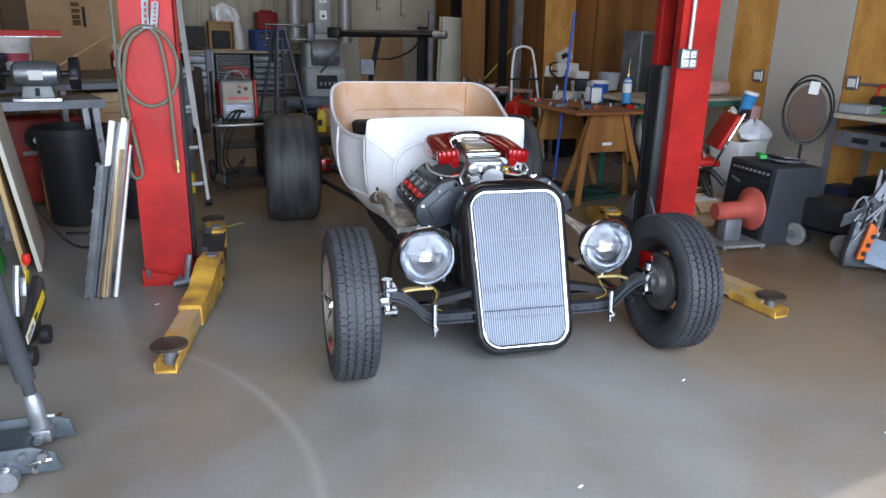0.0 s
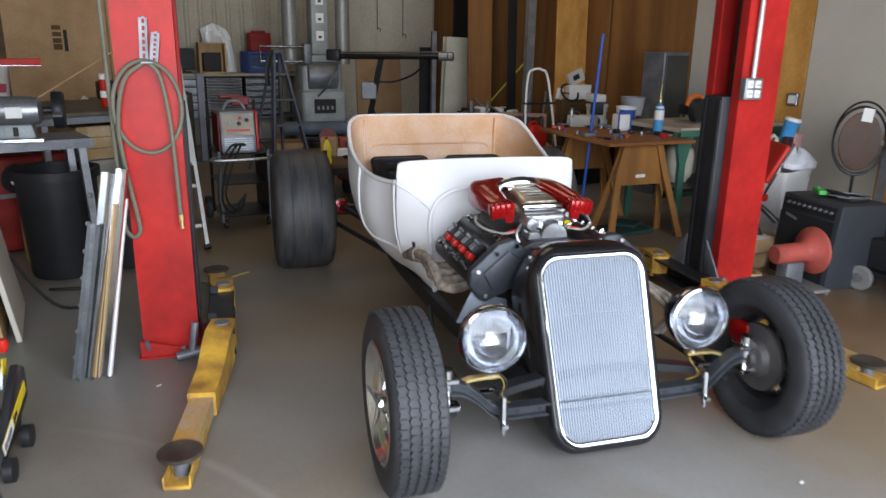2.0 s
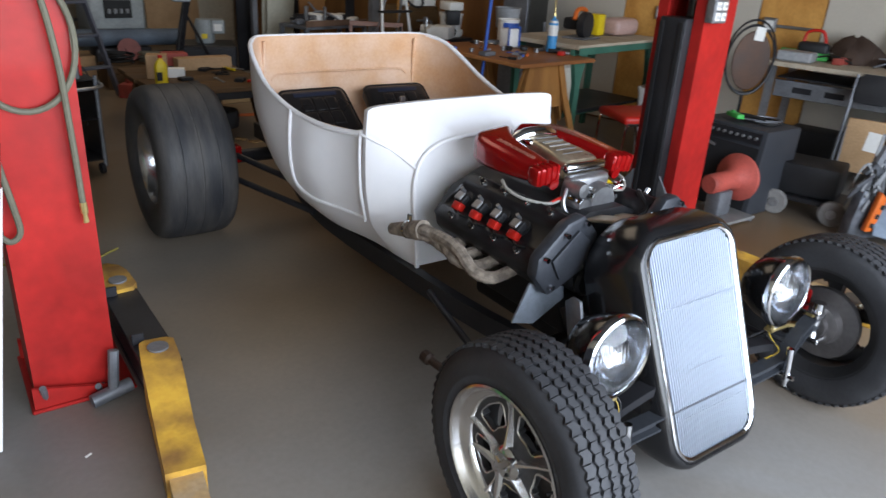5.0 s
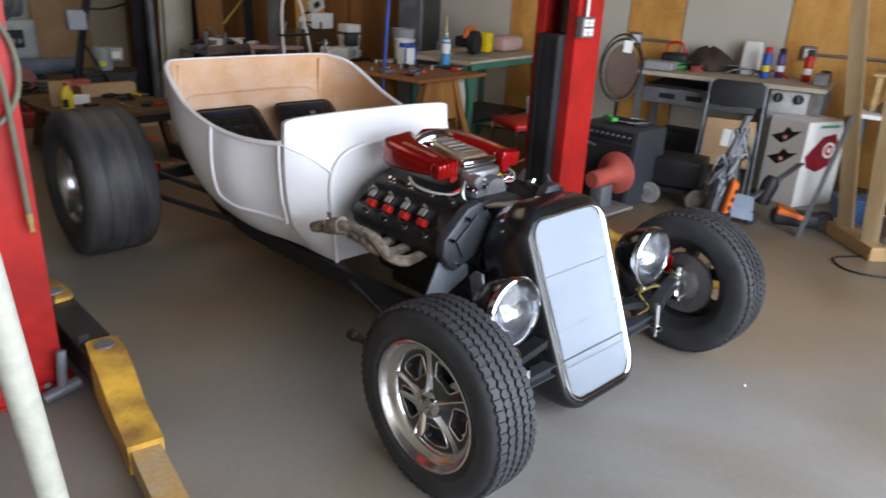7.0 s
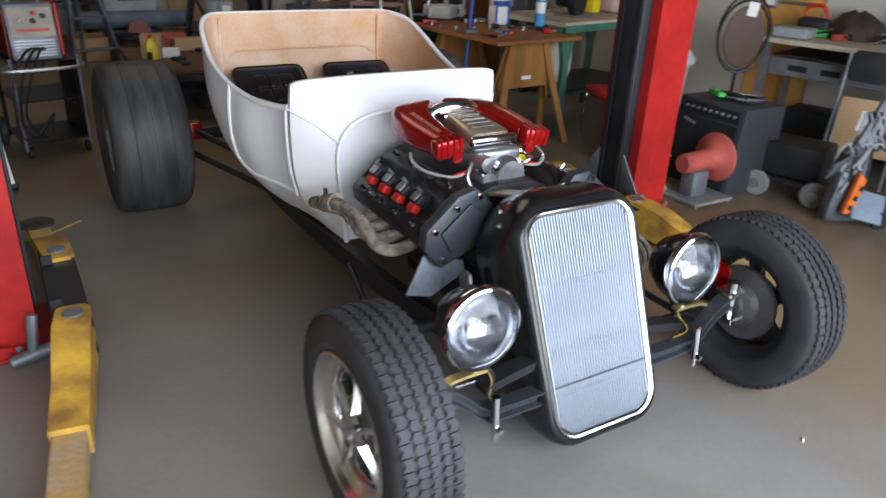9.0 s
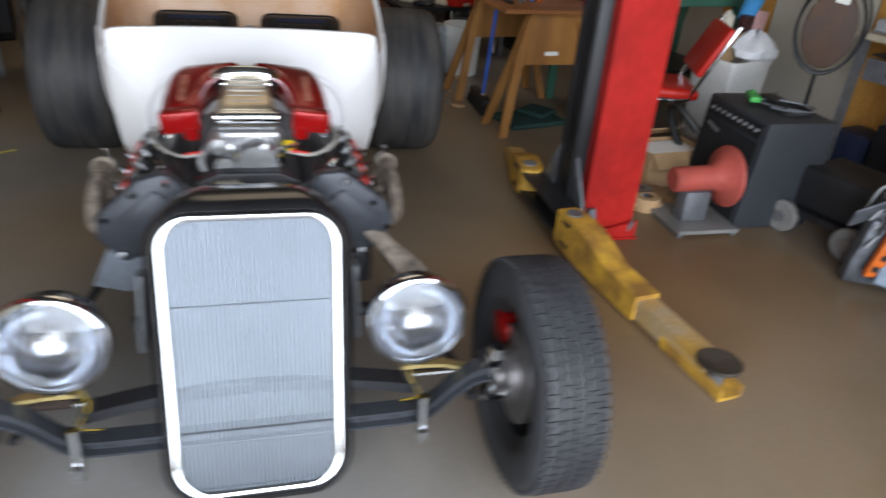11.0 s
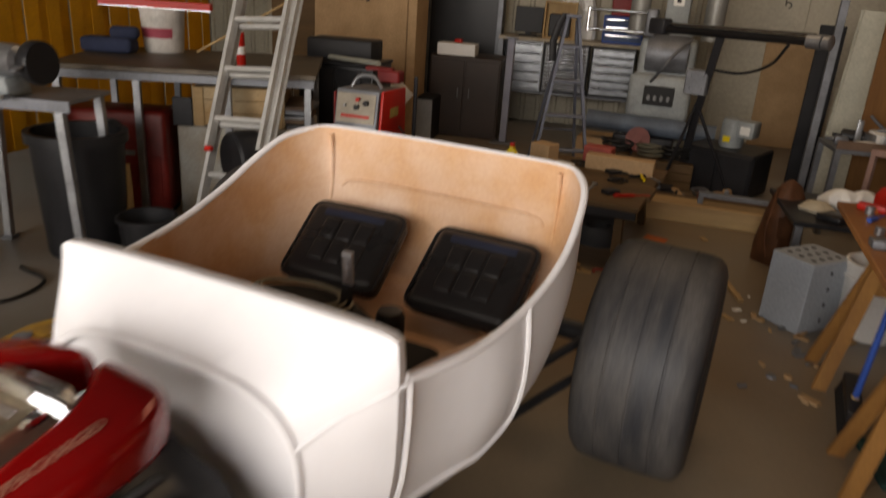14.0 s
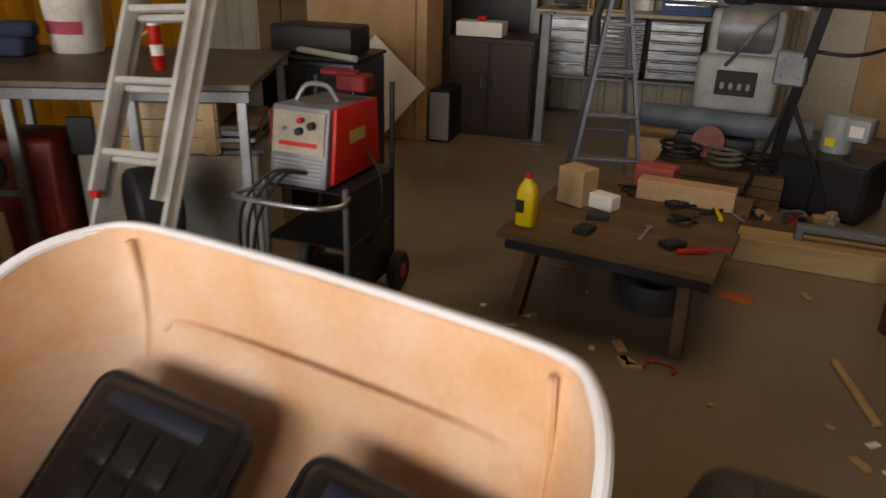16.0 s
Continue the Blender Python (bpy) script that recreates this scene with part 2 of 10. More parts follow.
FLOOR = concrete()
WHITE_PRIMER = mat("white_primer_paint", (0.80, 0.79, 0.80), 0.42, dark=0.93, blotch=4, grain=120, mix=0.1, bump=0.03, spread=0.08)
FIBREGLASS = mat("tan_raw_fibreglass", (0.69, 0.475, 0.34), 0.40, blotch=4, grain=70, tint=(0.60, 0.33, 0.17), mix=0.35, bump=0.25)
BLACK_PAINT = mat("satin_black_paint", (0.012, 0.012, 0.013), 0.17, dark=0.7, bump=0.015, spread=0.06)
BLACK_STEEL = mat("black_steel", (0.022, 0.022, 0.025), 0.4, dark=0.6, bump=0.1)
GREY_STEEL = mat("grey_forged_steel", (0.055, 0.06, 0.07), 0.45, 0.3, dark=0.6, bump=0.12)
RUBBER = mat("tyre_rubber", (0.040, 0.041, 0.045), 0.58, tint=(0.026, 0.026, 0.029), blotch=6, grain=90, bump=0.15)
SLICK = mat("worn_slick_rubber", (0.062, 0.057, 0.053), 0.55, tint=(0.022, 0.023, 0.026), blotch=5.5, grain=50, bump=0.15, stretch=(2.8, 0.45, 0.45), mix=0.8)
CHROME = mat("polished_chrome", (0.64, 0.65, 0.67), 0.09, 1.0, dark=0.92, mix=0.05, bump=0.0, spread=0.03)
GRILLE = mat("grille_bar_chrome", (0.285, 0.318, 0.365), 0.3, 1.0, dark=0.9, mix=0.05, bump=0.0, spread=0.03)
RADIATOR = mat("dusty_alloy_radiator_core", (0.11, 0.116, 0.13), 0.5, 0.4, dark=0.75, grain=200, bump=0.4)
ALU = mat("polished_aluminium", (0.54, 0.55, 0.565), 0.22, 1.0, dark=0.8, mix=0.15, bump=0.03, spread=0.08)
CAST_ALU = mat("cast_aluminium", (0.44, 0.44, 0.45), 0.4, 0.9, dark=0.75, bump=0.2)
DARK_CAST = mat("dark_cast_wheel_centre", (0.085, 0.085, 0.09), 0.5, 0.4, dark=0.7, bump=0.2)
RED_GLOSS = mat("candy_red_enamel", (0.33, 0.006, 0.006), 0.2, 0.25, dark=0.55, bump=0.02, coat=0.35, mix=0.1, spread=0.05)
RED_LIFT = mat("worn_red_lift_paint", (0.43, 0.020, 0.016), 0.40, tint=(0.29, 0.016, 0.014), blotch=3.2, grain=25, mix=0.45, bump=0.05, coat=0.06, gloss=0.16)
RED_PLASTIC = mat("red_plastic", (0.55, 0.02, 0.012), 0.4, dark=0.75, bump=0.05)
YELLOW_ARM = mat("worn_yellow_arm_paint", (0.66, 0.38, 0.05), 0.45, tint=(0.27, 0.14, 0.04), blotch=7, grain=50, bump=0.2, mix=0.4)
BRASS = mat("gold_zinc_bracket", (0.72, 0.56, 0.24), 0.35, 0.8, dark=0.75, bump=0.05)
WRAP = mat("grey_exhaust_wrap", (0.30, 0.25, 0.20), 0.9, tint=(0.13, 0.105, 0.085), blotch=30, grain=160, bump=0.8)
VINYL = mat("black_seat_vinyl", (0.020, 0.018, 0.018), 0.30, dark=0.6, grain=150, bump=0.2)
BLACK_CARPET = mat("black_floor_mat", (0.02, 0.019, 0.018), 0.85, dark=0.5, grain=200, bump=0.5)
BLACK_PLASTIC = mat("black_plastic", (0.02, 0.02, 0.022), 0.5, dark=0.7, bump=0.1)
GREY_PLASTIC = mat("grey_plastic", (0.30, 0.31, 0.32), 0.5, dark=0.8, bump=0.05)
WHITE_PLASTIC = mat("white_plastic", (0.76, 0.75, 0.72), 0.45, dark=0.9, bump=0.03)
PAPER = mat("white_paper", (0.80, 0.79, 0.75), 0.8, dark=0.92, bump=0.05)
GALV = mat("galvanised_steel", (0.36, 0.37, 0.385), 0.38, 0.75, dark=0.7, blotch=8, bump=0.08)
DULL_STEEL = mat("dull_grey_steel", (0.22, 0.23, 0.25), 0.5, 0.5, dark=0.65, blotch=6, bump=0.12)
MACHINE_GREY = mat("machine_grey_enamel", (0.34, 0.37, 0.37), 0.45, dark=0.72, blotch=4, bump=0.06)
BLUE_GREY = mat("blue_grey_enamel", (0.13, 0.165, 0.21), 0.5, dark=0.7, blotch=5, bump=0.08)
PALE_PIPE = mat("pale_painted_pipe", (0.34, 0.34, 0.29), 0.4, dark=0.85, bump=0.05)
RUST = mat("rusty_red_iron", (0.42, 0.075, 0.055), 0.6, tint=(0.30, 0.06, 0.045), blotch=8, bump=0.3)
BROWN_DISC = mat("brown_tinted_plate", (0.06, 0.021, 0.006), 0.42, 0.15, dark=0.5, blotch=5, bump=0.04)
CARD = mat("brown_cardboard", (0.48, 0.31, 0.17), 0.8, tint=(0.40, 0.25, 0.13), blotch=4, grain=80, bump=0.15)
PLY = mat("osb_plywood", (0.60, 0.31, 0.08), 0.6, tint=(0.44, 0.20, 0.045), blotch=3.2, grain=55, bump=0.2, stretch=(1.6, 1.0, 0.8), mix=0.6)
# darker plywood: weaker light away from the door put into the colour
PLY_DARK = wood("dimmed_plywood", (0.27, 0.125, 0.038), (0.17, 0.073, 0.023), scale=3, axis=2)
WALL_GREY = mat("painted_wall_panel", (0.50, 0.455, 0.385), 0.75, dark=0.9, blotch=1.5, mix=0.12, bump=0.05)
WALL_CREAM = mat("cream_metal_cladding", (0.49, 0.44, 0.34), 0.55, dark=0.75, blotch=1.2, grain=30, bump=0.05)
CEILING = mat("dark_roof_sheet", (0.10, 0.095, 0.09), 0.7, dark=0.8, bump=0.1)
PINE = wood("pine_stud", (0.52, 0.35, 0.17), (0.38, 0.23, 0.10), axis=2)
SAW_PLY = wood("brown_sawhorse_ply", (0.36, 0.165, 0.045), (0.23, 0.10, 0.028), scale=5, axis=2)
PINE_FLAT = wood("pine_beam", (0.50, 0.34, 0.17), (0.36, 0.22, 0.10), axis=0)
TABLE_WOOD = wood("brown_table_board", (0.38, 0.155, 0.05), (0.22, 0.085, 0.03), axis=0, rough=0.5)
OLD_WOOD = wood("dirty_bench_wood", (0.15, 0.085, 0.036), (0.075, 0.044, 0.02), axis=0)
LADDER_ALU = mat("weathered_ladder_aluminium", (0.62, 0.61, 0.58), 0.42, 0.35, dark=0.8, blotch=6, bump=0.08)
BENCH_TOP = wood("pale_bench_top", (0.48, 0.42, 0.33), (0.36, 0.30, 0.22), axis=1)
GREEN_STEEL = mat("green_bench_enamel", (0.055, 0.17, 0.12), 0.5, dark=0.65, bump=0.1)
GREEN = mat("bright_green_plastic", (0.05, 0.42, 0.08), 0.45, dark=0.8, bump=0.03)
YELLOW = mat("yellow_plastic", (0.75, 0.55, 0.015), 0.4, dark=0.8, bump=0.03)
ORANGE = mat("orange_plastic", (0.72, 0.15, 0.02), 0.5, dark=0.75, bump=0.05)
BLUE = mat("blue_plastic", (0.03, 0.10, 0.42), 0.4, dark=0.75, bump=0.03)
CYAN = mat("light_blue_label", (0.06, 0.30, 0.62), 0.35, dark=0.85, bump=0.02)
PURPLE = mat("purple_cloth", (0.15, 0.04, 0.25), 0.8, dark=0.6, bump=0.3)
LEATHER = mat("brown_leather", (0.13, 0.05, 0.022), 0.6, dark=0.5, blotch=9, bump=0.4)
CANVAS = mat("tan_canvas", (0.36, 0.25, 0.16), 0.9, dark=0.75, grain=140, bump=0.4)
CURTAIN = mat("orange_vinyl_strip", (0.72, 0.33, 0.02), 0.4, dark=0.6, blotch=2, bump=0.05)
HOSE = mat("grey_air_hose", (0.15, 0.14, 0.10), 0.6, dark=0.7, bump=0.2)
WIRE = mat("black_cable", (0.018, 0.018, 0.018), 0.5, bump=0.05)
LENS = glass("headlamp_glass")
INK = mat("printed_black", (0.02, 0.02, 0.02), 0.6, bump=0.0)
CREAM = mat("cream_powder_can", (0.62, 0.58, 0.48), 0.5, dark=0.8, bump=0.05)
BLACK_PAINT.node_tree.nodes["Principled BSDF"].inputs["Specular IOR Level"].default_value = 0.5

# ---- the setting ----
ground = bm_new()
bmesh.ops.create_grid(ground, x_segments=2, y_segments=2, size=300)
ASPHALT = mat("yard_asphalt", (0.13, 0.12, 0.11), 0.9, dark=0.75, blotch=0.4, grain=30)
structure("ground", ground, ASPHALT, "bright grey yard outside the roller door", "ground", ROOM @ pose(0, 0, -0.06))

bm = bm_new()
span(bm, (U0 - 0.2, V0 - 0.2, -0.2), (U1 + 0.2, V1 + 0.2, 0.0))
structure("floor", bm, FLOOR, "smooth stained grey concrete workshop floor", "floor")


def corrugated(u0, u1, z0, z1, pitch=0.19, depth=0.02, bm=None):
    """Profiled metal sheet in the x z plane, facing -y, with a closed back."""
    out = []
    u = u0
    while u < u1:
        out += [(u, 0.0), (u + pitch * 0.62, 0.0), (u + pitch * 0.72, -depth), (u + pitch * 0.9, -depth)]
        u += pitch
    out = [(min(a, u1), d) for a, d in out]
    bm = bm or bm_new()
    rings(bm, [[(a, d, z) for a, d in out] + [(u1, 0.06, z), (u0, 0.06, z)] for z in (z0, z1)])
    return bm


structure("wall_back", corrugated(U0, U1, 0, CEIL), WALL_CREAM, "cream profiled metal cladding of the back wall", "wall", ROOM @ pose(0, V1, 0))
bm = bm_new()
for a, b in ((2.42, 3.28), (3.284, 4.30)):
    span(bm, (a, V1 - 0.045, 0.0), (b, V1 - 0.022, 3.4), 0.002)
structure("wall_lining", bm, mat("cream_painted_board", (0.60, 0.55, 0.44), 0.6, dark=0.82, blotch=1.6, grain=25, bump=0.08), "smooth cream painted board on the back wall", "wall lining")
structure("wall_left", corrugated(V0, V1, 0, CEIL), WALL_CREAM, "cream profiled metal cladding of the side wall", "wall", ROOM @ pose(U0, 0, 0, 0, 0, 90))
bm = bm_new()
span(bm, (U1, V0, 0), (U1 + 0.12, V1, CEIL))
structure("wall_right", bm, PLY_DARK, "unpainted orange-brown plywood wall", "wall")
bm = bm_new()
span(bm, (U0, V0 - 0.12, 0), (DOOR[0], V0, CEIL))
span(bm, (DOOR[1], V0 - 0.12, 0), (U1, V0, CEIL))
span(bm, (DOOR[0], V0 - 0.12, DOOR[2]), (DOOR[1], V0, CEIL))
structure("wall_front", bm, WALL_CREAM, "cream metal wall round the open roller door", "wall")
bm = bm_new()
for lo, hi in (((U0 - 0.2, V0 - 0.2), (U1 + 0.2, ROOF_FILL[2])), ((U0 - 0.2, ROOF_FILL[3]), (U1 + 0.2, V1 + 0.2)), ((U0 - 0.2, ROOF_FILL[2]), (ROOF_FILL[0], ROOF_FILL[3])), ((ROOF_FILL[1], ROOF_FILL[2]), (U1 + 0.2, ROOF_FILL[3]))):
    span(bm, (*lo, CEIL), (*hi, CEIL + 0.1))
structure("ceiling", bm, CEILING, "dark underside of a metal workshop roof", "ceiling")

# unseen cover over the roof opening of the added fill lamp
bm = bm_new()
span(bm, (ROOF_FILL[0] - 0.05, ROOF_FILL[2] - 0.05, CEIL + 0.101), (ROOF_FILL[1] + 0.05, ROOF_FILL[3] + 0.05, CEIL + 0.11))
structure("roof_fill_cover", bm, WHITE_PLASTIC, "milky plastic panel added in the roof, out of view", "roof window")

# ---- the car ----
car = thing("hot_rod", "unfinished white fibreglass bucket roadster with exposed engine on black frame", "car")


# tub: a rim line and a sill line joined by bulged side ribs
RIM = smooth([(0.477, 1.352, 0.792), (0.493, 1.40, 0.782), (0.54, 1.57, 0.775), (0.575, 1.79, 0.795), (0.592, 2.0, 0.85), (0.585, 2.16, 0.925), (0.56, 2.29, 0.985), (0.505, 2.395, 1.008), (0.43, 2.44, 1.012), (0.22, 2.455, 1.012), (0, 2.46, 1.012)], 4)
SILL = smooth([(0.335, 1.352, 0.262), (0.35, 1.40, 0.265), (0.385, 1.57, 0.27), (0.41, 1.79, 0.275), (0.42, 1.98, 0.30), (0.41, 2.1, 0.345), (0.385, 2.2, 0.40), (0.34, 2.27, 0.45), (0.29, 2.30, 0.47), (0.15, 2.31, 0.475), (0, 2.315, 0.475)], 4)
DASH = [(0.335, 0.262), (0.435, 0.40), (0.468, 0.52), (0.478, 0.64), (0.478, 0.76), (0.474, 0.85), (0.452, 0.888), (0.30, 0.897), (0.15, 0.900), (0.0, 0.900)]


def dash_x(z):
    """Half width of the cowl's back edge at a height."""
    return float(np.interp(z, [r[1] for r in DASH[:7]], [r[0] for r in DASH[:7]]))


def side_rib(a, b, off=0.0, k=10):
    """Points from the sill a to the rim b, bowed outwards."""
    a, b = Vector(a), Vector(b)
    out = Vector((b.x, (b.y - 1.75) * 0.9 if b.y > 2.2 else 0, 0))
    out = out.normalized() if out.length > 1e-3 else Vector((0, 1, 0))
    pts = []
    for i in range(k + 1):
        t = i / k
        p = a.lerp(b, t) + out * (0.085 * math.sin(math.pi * t ** 0.8))
        near = max(0.0, 1 - (b.y - 1.352) / 0.30)       # the sides run flush into the cowl
        p.x += (dash_x(p.z) - p.x) * near
        pts.append(p - out * off)
    return pts


ribs = [side_rib(a, b) for a, b in zip(SILL, RIM)]
full = ribs + [[Vector((-p.x, p.y, p.z)) for p in r] for r in ribs[-2::-1]]
bm = bm_new()
rings(bm, full, closed=False)
tub = part("tub", bm, WHITE_PRIMER, car, "smooth white primed outer tub skin")
inner = [side_rib(a, b, 0.016) for a, b in zip(SILL, RIM)]
inner_full = inner + [[Vector((-p.x, p.y, p.z)) for p in r] for r in inner[-2::-1]]
bm = bm_new()
rings(bm, inner_full, closed=False)
rings(bm, [[Vector((-p.x, p.y, max(p.z, 0.36) if p.y < 2.2 else p.z)) for p in (r[1] for r in inner)], [r[1] for r in inner]], closed=False)
lining = part("tub_lining", bm, FIBREGLASS, car, "raw tan fibreglass inside of the tub")
bm = bm_new()
rim_pts = [Vector(p) for p in RIM] + [Vector((-p[0], p[1], p[2])) for p in RIM[-2::-1]]
tube(bm, [p + Vector((0, 0, -0.004)) - 0.006 * Vector((1 if p.x > 0 else -1, 0, 0)) for p in rim_pts], 0.0115, 10)
part("rim_roll", bm, WHITE_PRIMER, car, "rounded white edge of the tub")

# cowl with raised dash
ARCH = [(0.315, 0.256), (0.33, 0.40), (0.34, 0.52), (0.345, 0.60), (0.335, 0.67), (0.30, 0.728), (0.235, 0.765), (0.15, 0.782), (0.07, 0.788), (0.0, 0.79)]
MIDC = [(0.325, 0.258), (0.385, 0.40), (0.41, 0.52), (0.42, 0.62), (0.418, 0.715), (0.395, 0.785), (0.33, 0.82), (0.21, 0.83), (0.1, 0.832), (0.0, 0.832)]


def section(rows, y, k=3):
    p = smooth([(x, y, z) for x, z in rows], k)
    return p + [Vector((-q.x, q.y, q.z)) for q in p[-2::-1]]


bm = bm_new()
rings(bm, [section(ARCH, 1.168), section(ARCH, 1.172), section(MIDC, 1.24), section(DASH, 1.318), section(DASH, 1.335), section([(x - 0.004, z - 0.003) for x, z in DASH], 1.352)], closed=False)
cowl = part("cowl", bm, WHITE_PRIMER, car, "white cowl with a raised straight dash")
bm = bm_new()


def inset(rows, d=0.02):
    return [(x - d, z - d if z > 0.6 else z + 0.012) for x, z in rows]


d_in = section(inset(DASH, 0.018), 1.352)
rings(bm, [section([(x - 0.004, z - 0.003) for x, z in DASH], 1.352), d_in, section(inset(MIDC), 1.24), section(inset(ARCH), 1.19)], closed=False)
part("cowl_lining", bm, FIBREGLASS, cowl, "raw tan inside of the cowl")
bm = bm_new()
face = section(ARCH, 1.178)
bm.faces.new([bm.verts.new(p) for p in face])
part("firewall", bm, WHITE_PRIMER, car, "flat white firewall")
bm = bm_new()
tube(bm, section(ARCH, 1.168), 0.011, 8)
part("arch_moulding", bm, WHITE_PRIMER, cowl)
# pressed crease from the arch to the dash corner, and the door mouldings
for s in (1, -1):
    bm = bm_new()
    tube(bm, [(s * x, y, z) for x, y, z in smooth([(0.335, 1.165, 0.672), (0.402, 1.235, 0.735), (0.462, 1.30, 0.772), (0.484, 1.345, 0.782)], 4)], 0.006, 6)
    part("cowl_crease", bm, WHITE_PRIMER, cowl)
    bm = bm_new()
    loop = []
    for i0, t0, t1 in ((1, 0.985, 0.30), (12, 0.30, 0.985)):
        rib = side_rib(SILL[i0], RIM[i0], -0.003, 20)
        loop.append([rib[round(t0 * 20 + (t1 - t0) * 20 * k / 10)] for k in range(11)])
    low = [side_rib(SILL[i], RIM[i], -0.003, 20)[6 if 2 < i < 11 else 7] for i in range(2, 12)]
    pts = smooth([loop[0][k] for k in (0, 3, 6, 8)] + [loop[0][10] + Vector((0, 0.012, -0.004))] + low[1:-1] + [loop[1][k] for k in (1, 4, 7, 10)], 3)
    tube(bm, [(s * p.x, p.y, p.z) for p in pts], 0.0075, 6)
    part("door_moulding", bm, WHITE_PRIMER, tub, "raised white door outline")

# inside: pressed seams, seat cushions, floor covers, lever
def inner_at(x, z):
    """The y of the inside back panel at a height."""
    t = (z - 0.475) / (1.012 - 0.475)
    return 2.31 + 0.145 * t + 0.085 * math.sin(math.pi * t**0.8) - 0.016


bm = bm_new()
tube(bm, smooth([(x, inner_at(x, z) - (0.016 if abs(x) < 0.4 else 0.02), z) for x, z in ((-0.40, 0.795), (-0.36, 0.822), (-0.2, 0.828), (0, 0.829), (0.2, 0.828), (0.36, 0.822), (0.40, 0.795))], 5), 0.007, 6)
for s in (1, -1):
    tube(bm, [(s * 0.438, inner_at(0, z) - 0.03 + 0.0 * z, z) for z in (0.5, 0.6, 0.7, 0.8, 0.9, 0.99)], 0.008, 6)
part("pressed_seam", bm, FIBREGLASS, lining)
bm = bm_new()
span(bm, (-0.385, 1.36, 0.485), (0.385, 2.34, 0.50))
span(bm, (-0.32, 1.20, 0.486), (0.32, 1.36, 0.499))
part("cockpit_floor", bm, FIBREGLASS, car, "tan fibreglass cockpit floor")


def cushion():
    c = thing("seat_cushion", "black vinyl seat cushion with stitched channels lying in the tub", "seat cushion", (-0.235, 2.215, 0.60), 2, "seat cushions", rx=38)
    bm = bm_new()
    box(bm, (0.37, 0.32, 0.095), (0, 0.025, 0.035), bevel=0.042, seg=5)
    part("cushion_base", bm, VINYL, c)
    for i in range(3):
        for j in range(2):
            bm = bm_new()
            box(bm, (0.062, 0.085, 0.02), (-0.068 + 0.068 * i, -0.022 + 0.09 * j, 0.080), bevel=0.009, seg=3)
            part("channel", bm, VINYL, c)
    bm = bm_new()
    box(bm, (0.24, 0.03, 0.012), (0, 0.136, 0.079), bevel=0.005, seg=2)
    part("piping", bm, mat("dark_blue_vinyl", (0.02, 0.025, 0.045), 0.4), c, "dark blue vinyl piping")
    bm = bm_new()
    tube(bm, [(x, y, 0.06) for x, y in round_rect(0.183, -0.133, 0.183, 0.04, 5)], 0.008, 6, closed=True)
    part("welt", bm, VINYL, c)
    return c


seat = cushion()
copy_thing(seat, pose(0.25, 2.225, 0.595, 38, 0, -2))

mat_thing = thing("floor_mat", "black rubber transmission cover lying on the cockpit floor", "floor mat", (-0.03, 1.74, 0.502))
bm = bm_new()
lathe(bm, [(0.001, 0.135), (0.1, 0.13), (0.2, 0.11), (0.26, 0.06), (0.285, 0.0)], pose(-0.10, 0.06, 0) @ Matrix.Diagonal((1, 0.72, 1, 1)), 36)
part("hump", bm, BLACK_CARPET, mat_thing)
bm = bm_new()
box(bm, (0.36, 0.22, 0.1), (0.19, -0.02, 0.05), bevel=0.03, seg=3)
part("side_flap", bm, BLACK_CARPET, mat_thing)
coil = bm_new()
for k in range(3):
    tube(coil, [((0.135 + 0.016 * k) * math.cos(a) - 0.115 + 0.008 * k, (0.072 + 0.011 * k) * math.sin(a) + 0.09 - 0.006 * k, 0.144 - 0.003 * k + 0.004 * math.sin(2 * a + k)) for a in [2 * math.pi * i / 28 for i in range(28)]], 0.0045, 6, closed=True)
solo("coiled_cable", coil, mat("cable_grey_green", (0.34, 0.30, 0.20), 0.5), "loose coil of grey cable on the floor cover", "cable", (-0.03, 1.74, 0.502))
lever = thing("gear_lever", "short steel gear lever with a bent flat top", "gear lever", (0.0, 1.86, 0.50))
bm = bm_new()
tube(bm, [(0, 0, 0), (0, 0.0, 0.14), (0.01, -0.01, 0.20)], [0.05, 0.02, 0.016], 10)
part("boot", bm, BLACK_CARPET, lever, "black rubber boot")
bm = bm_new()
box(bm, (0.032, 0.014, 0.10), (0.012, -0.012, 0.245), (8, 0, 15), 0.003)
box(bm, (0.034, 0.016, 0.012), (0.012, -0.016, 0.297), (0, 0, 15), 0.003)
for k in range(3):
    cyl(bm, (0.012, -0.02, 0.225 + 0.022 * k), (0.012, -0.03, 0.225 + 0.022 * k), 0.007, n=8)
part("stick", bm, CAST_ALU, lever, "drilled bright steel stick")
bm = bm_new()
lathe(bm, [(0.001, 0.155), (0.035, 0.15), (0.043, 0.13), (0.043, 0.0)], pose(0.15, 1.86, 0.50), 20)
solo("steering_boot", bm, BLACK_PLASTIC, "upright black rubber steering boot on the floor cover", "boot", (0, 0, 0))


# wheels
def ring_x(profile, x0, y0, z0, n=48, side=1):
    """A turned body about an axle along x; profile rows are radius and distance outwards."""
    return [[(x0 + side * h, y0 + r * math.cos(2 * math.pi * k / n), z0 + r * math.sin(2 * math.pi * k / n)) for k in range(n)] for r, h in profile]


WHEEL_ALU = mat("bright_machined_alloy", (0.74, 0.74, 0.75), 0.2, 1.0, dark=0.85, mix=0.1, bump=0.02, spread=0.06)
WHEEL_BLACK = mat("dark_inner_barrel", (0.03, 0.03, 0.032), 0.4, 0.3, dark=0.6, bump=0.05)


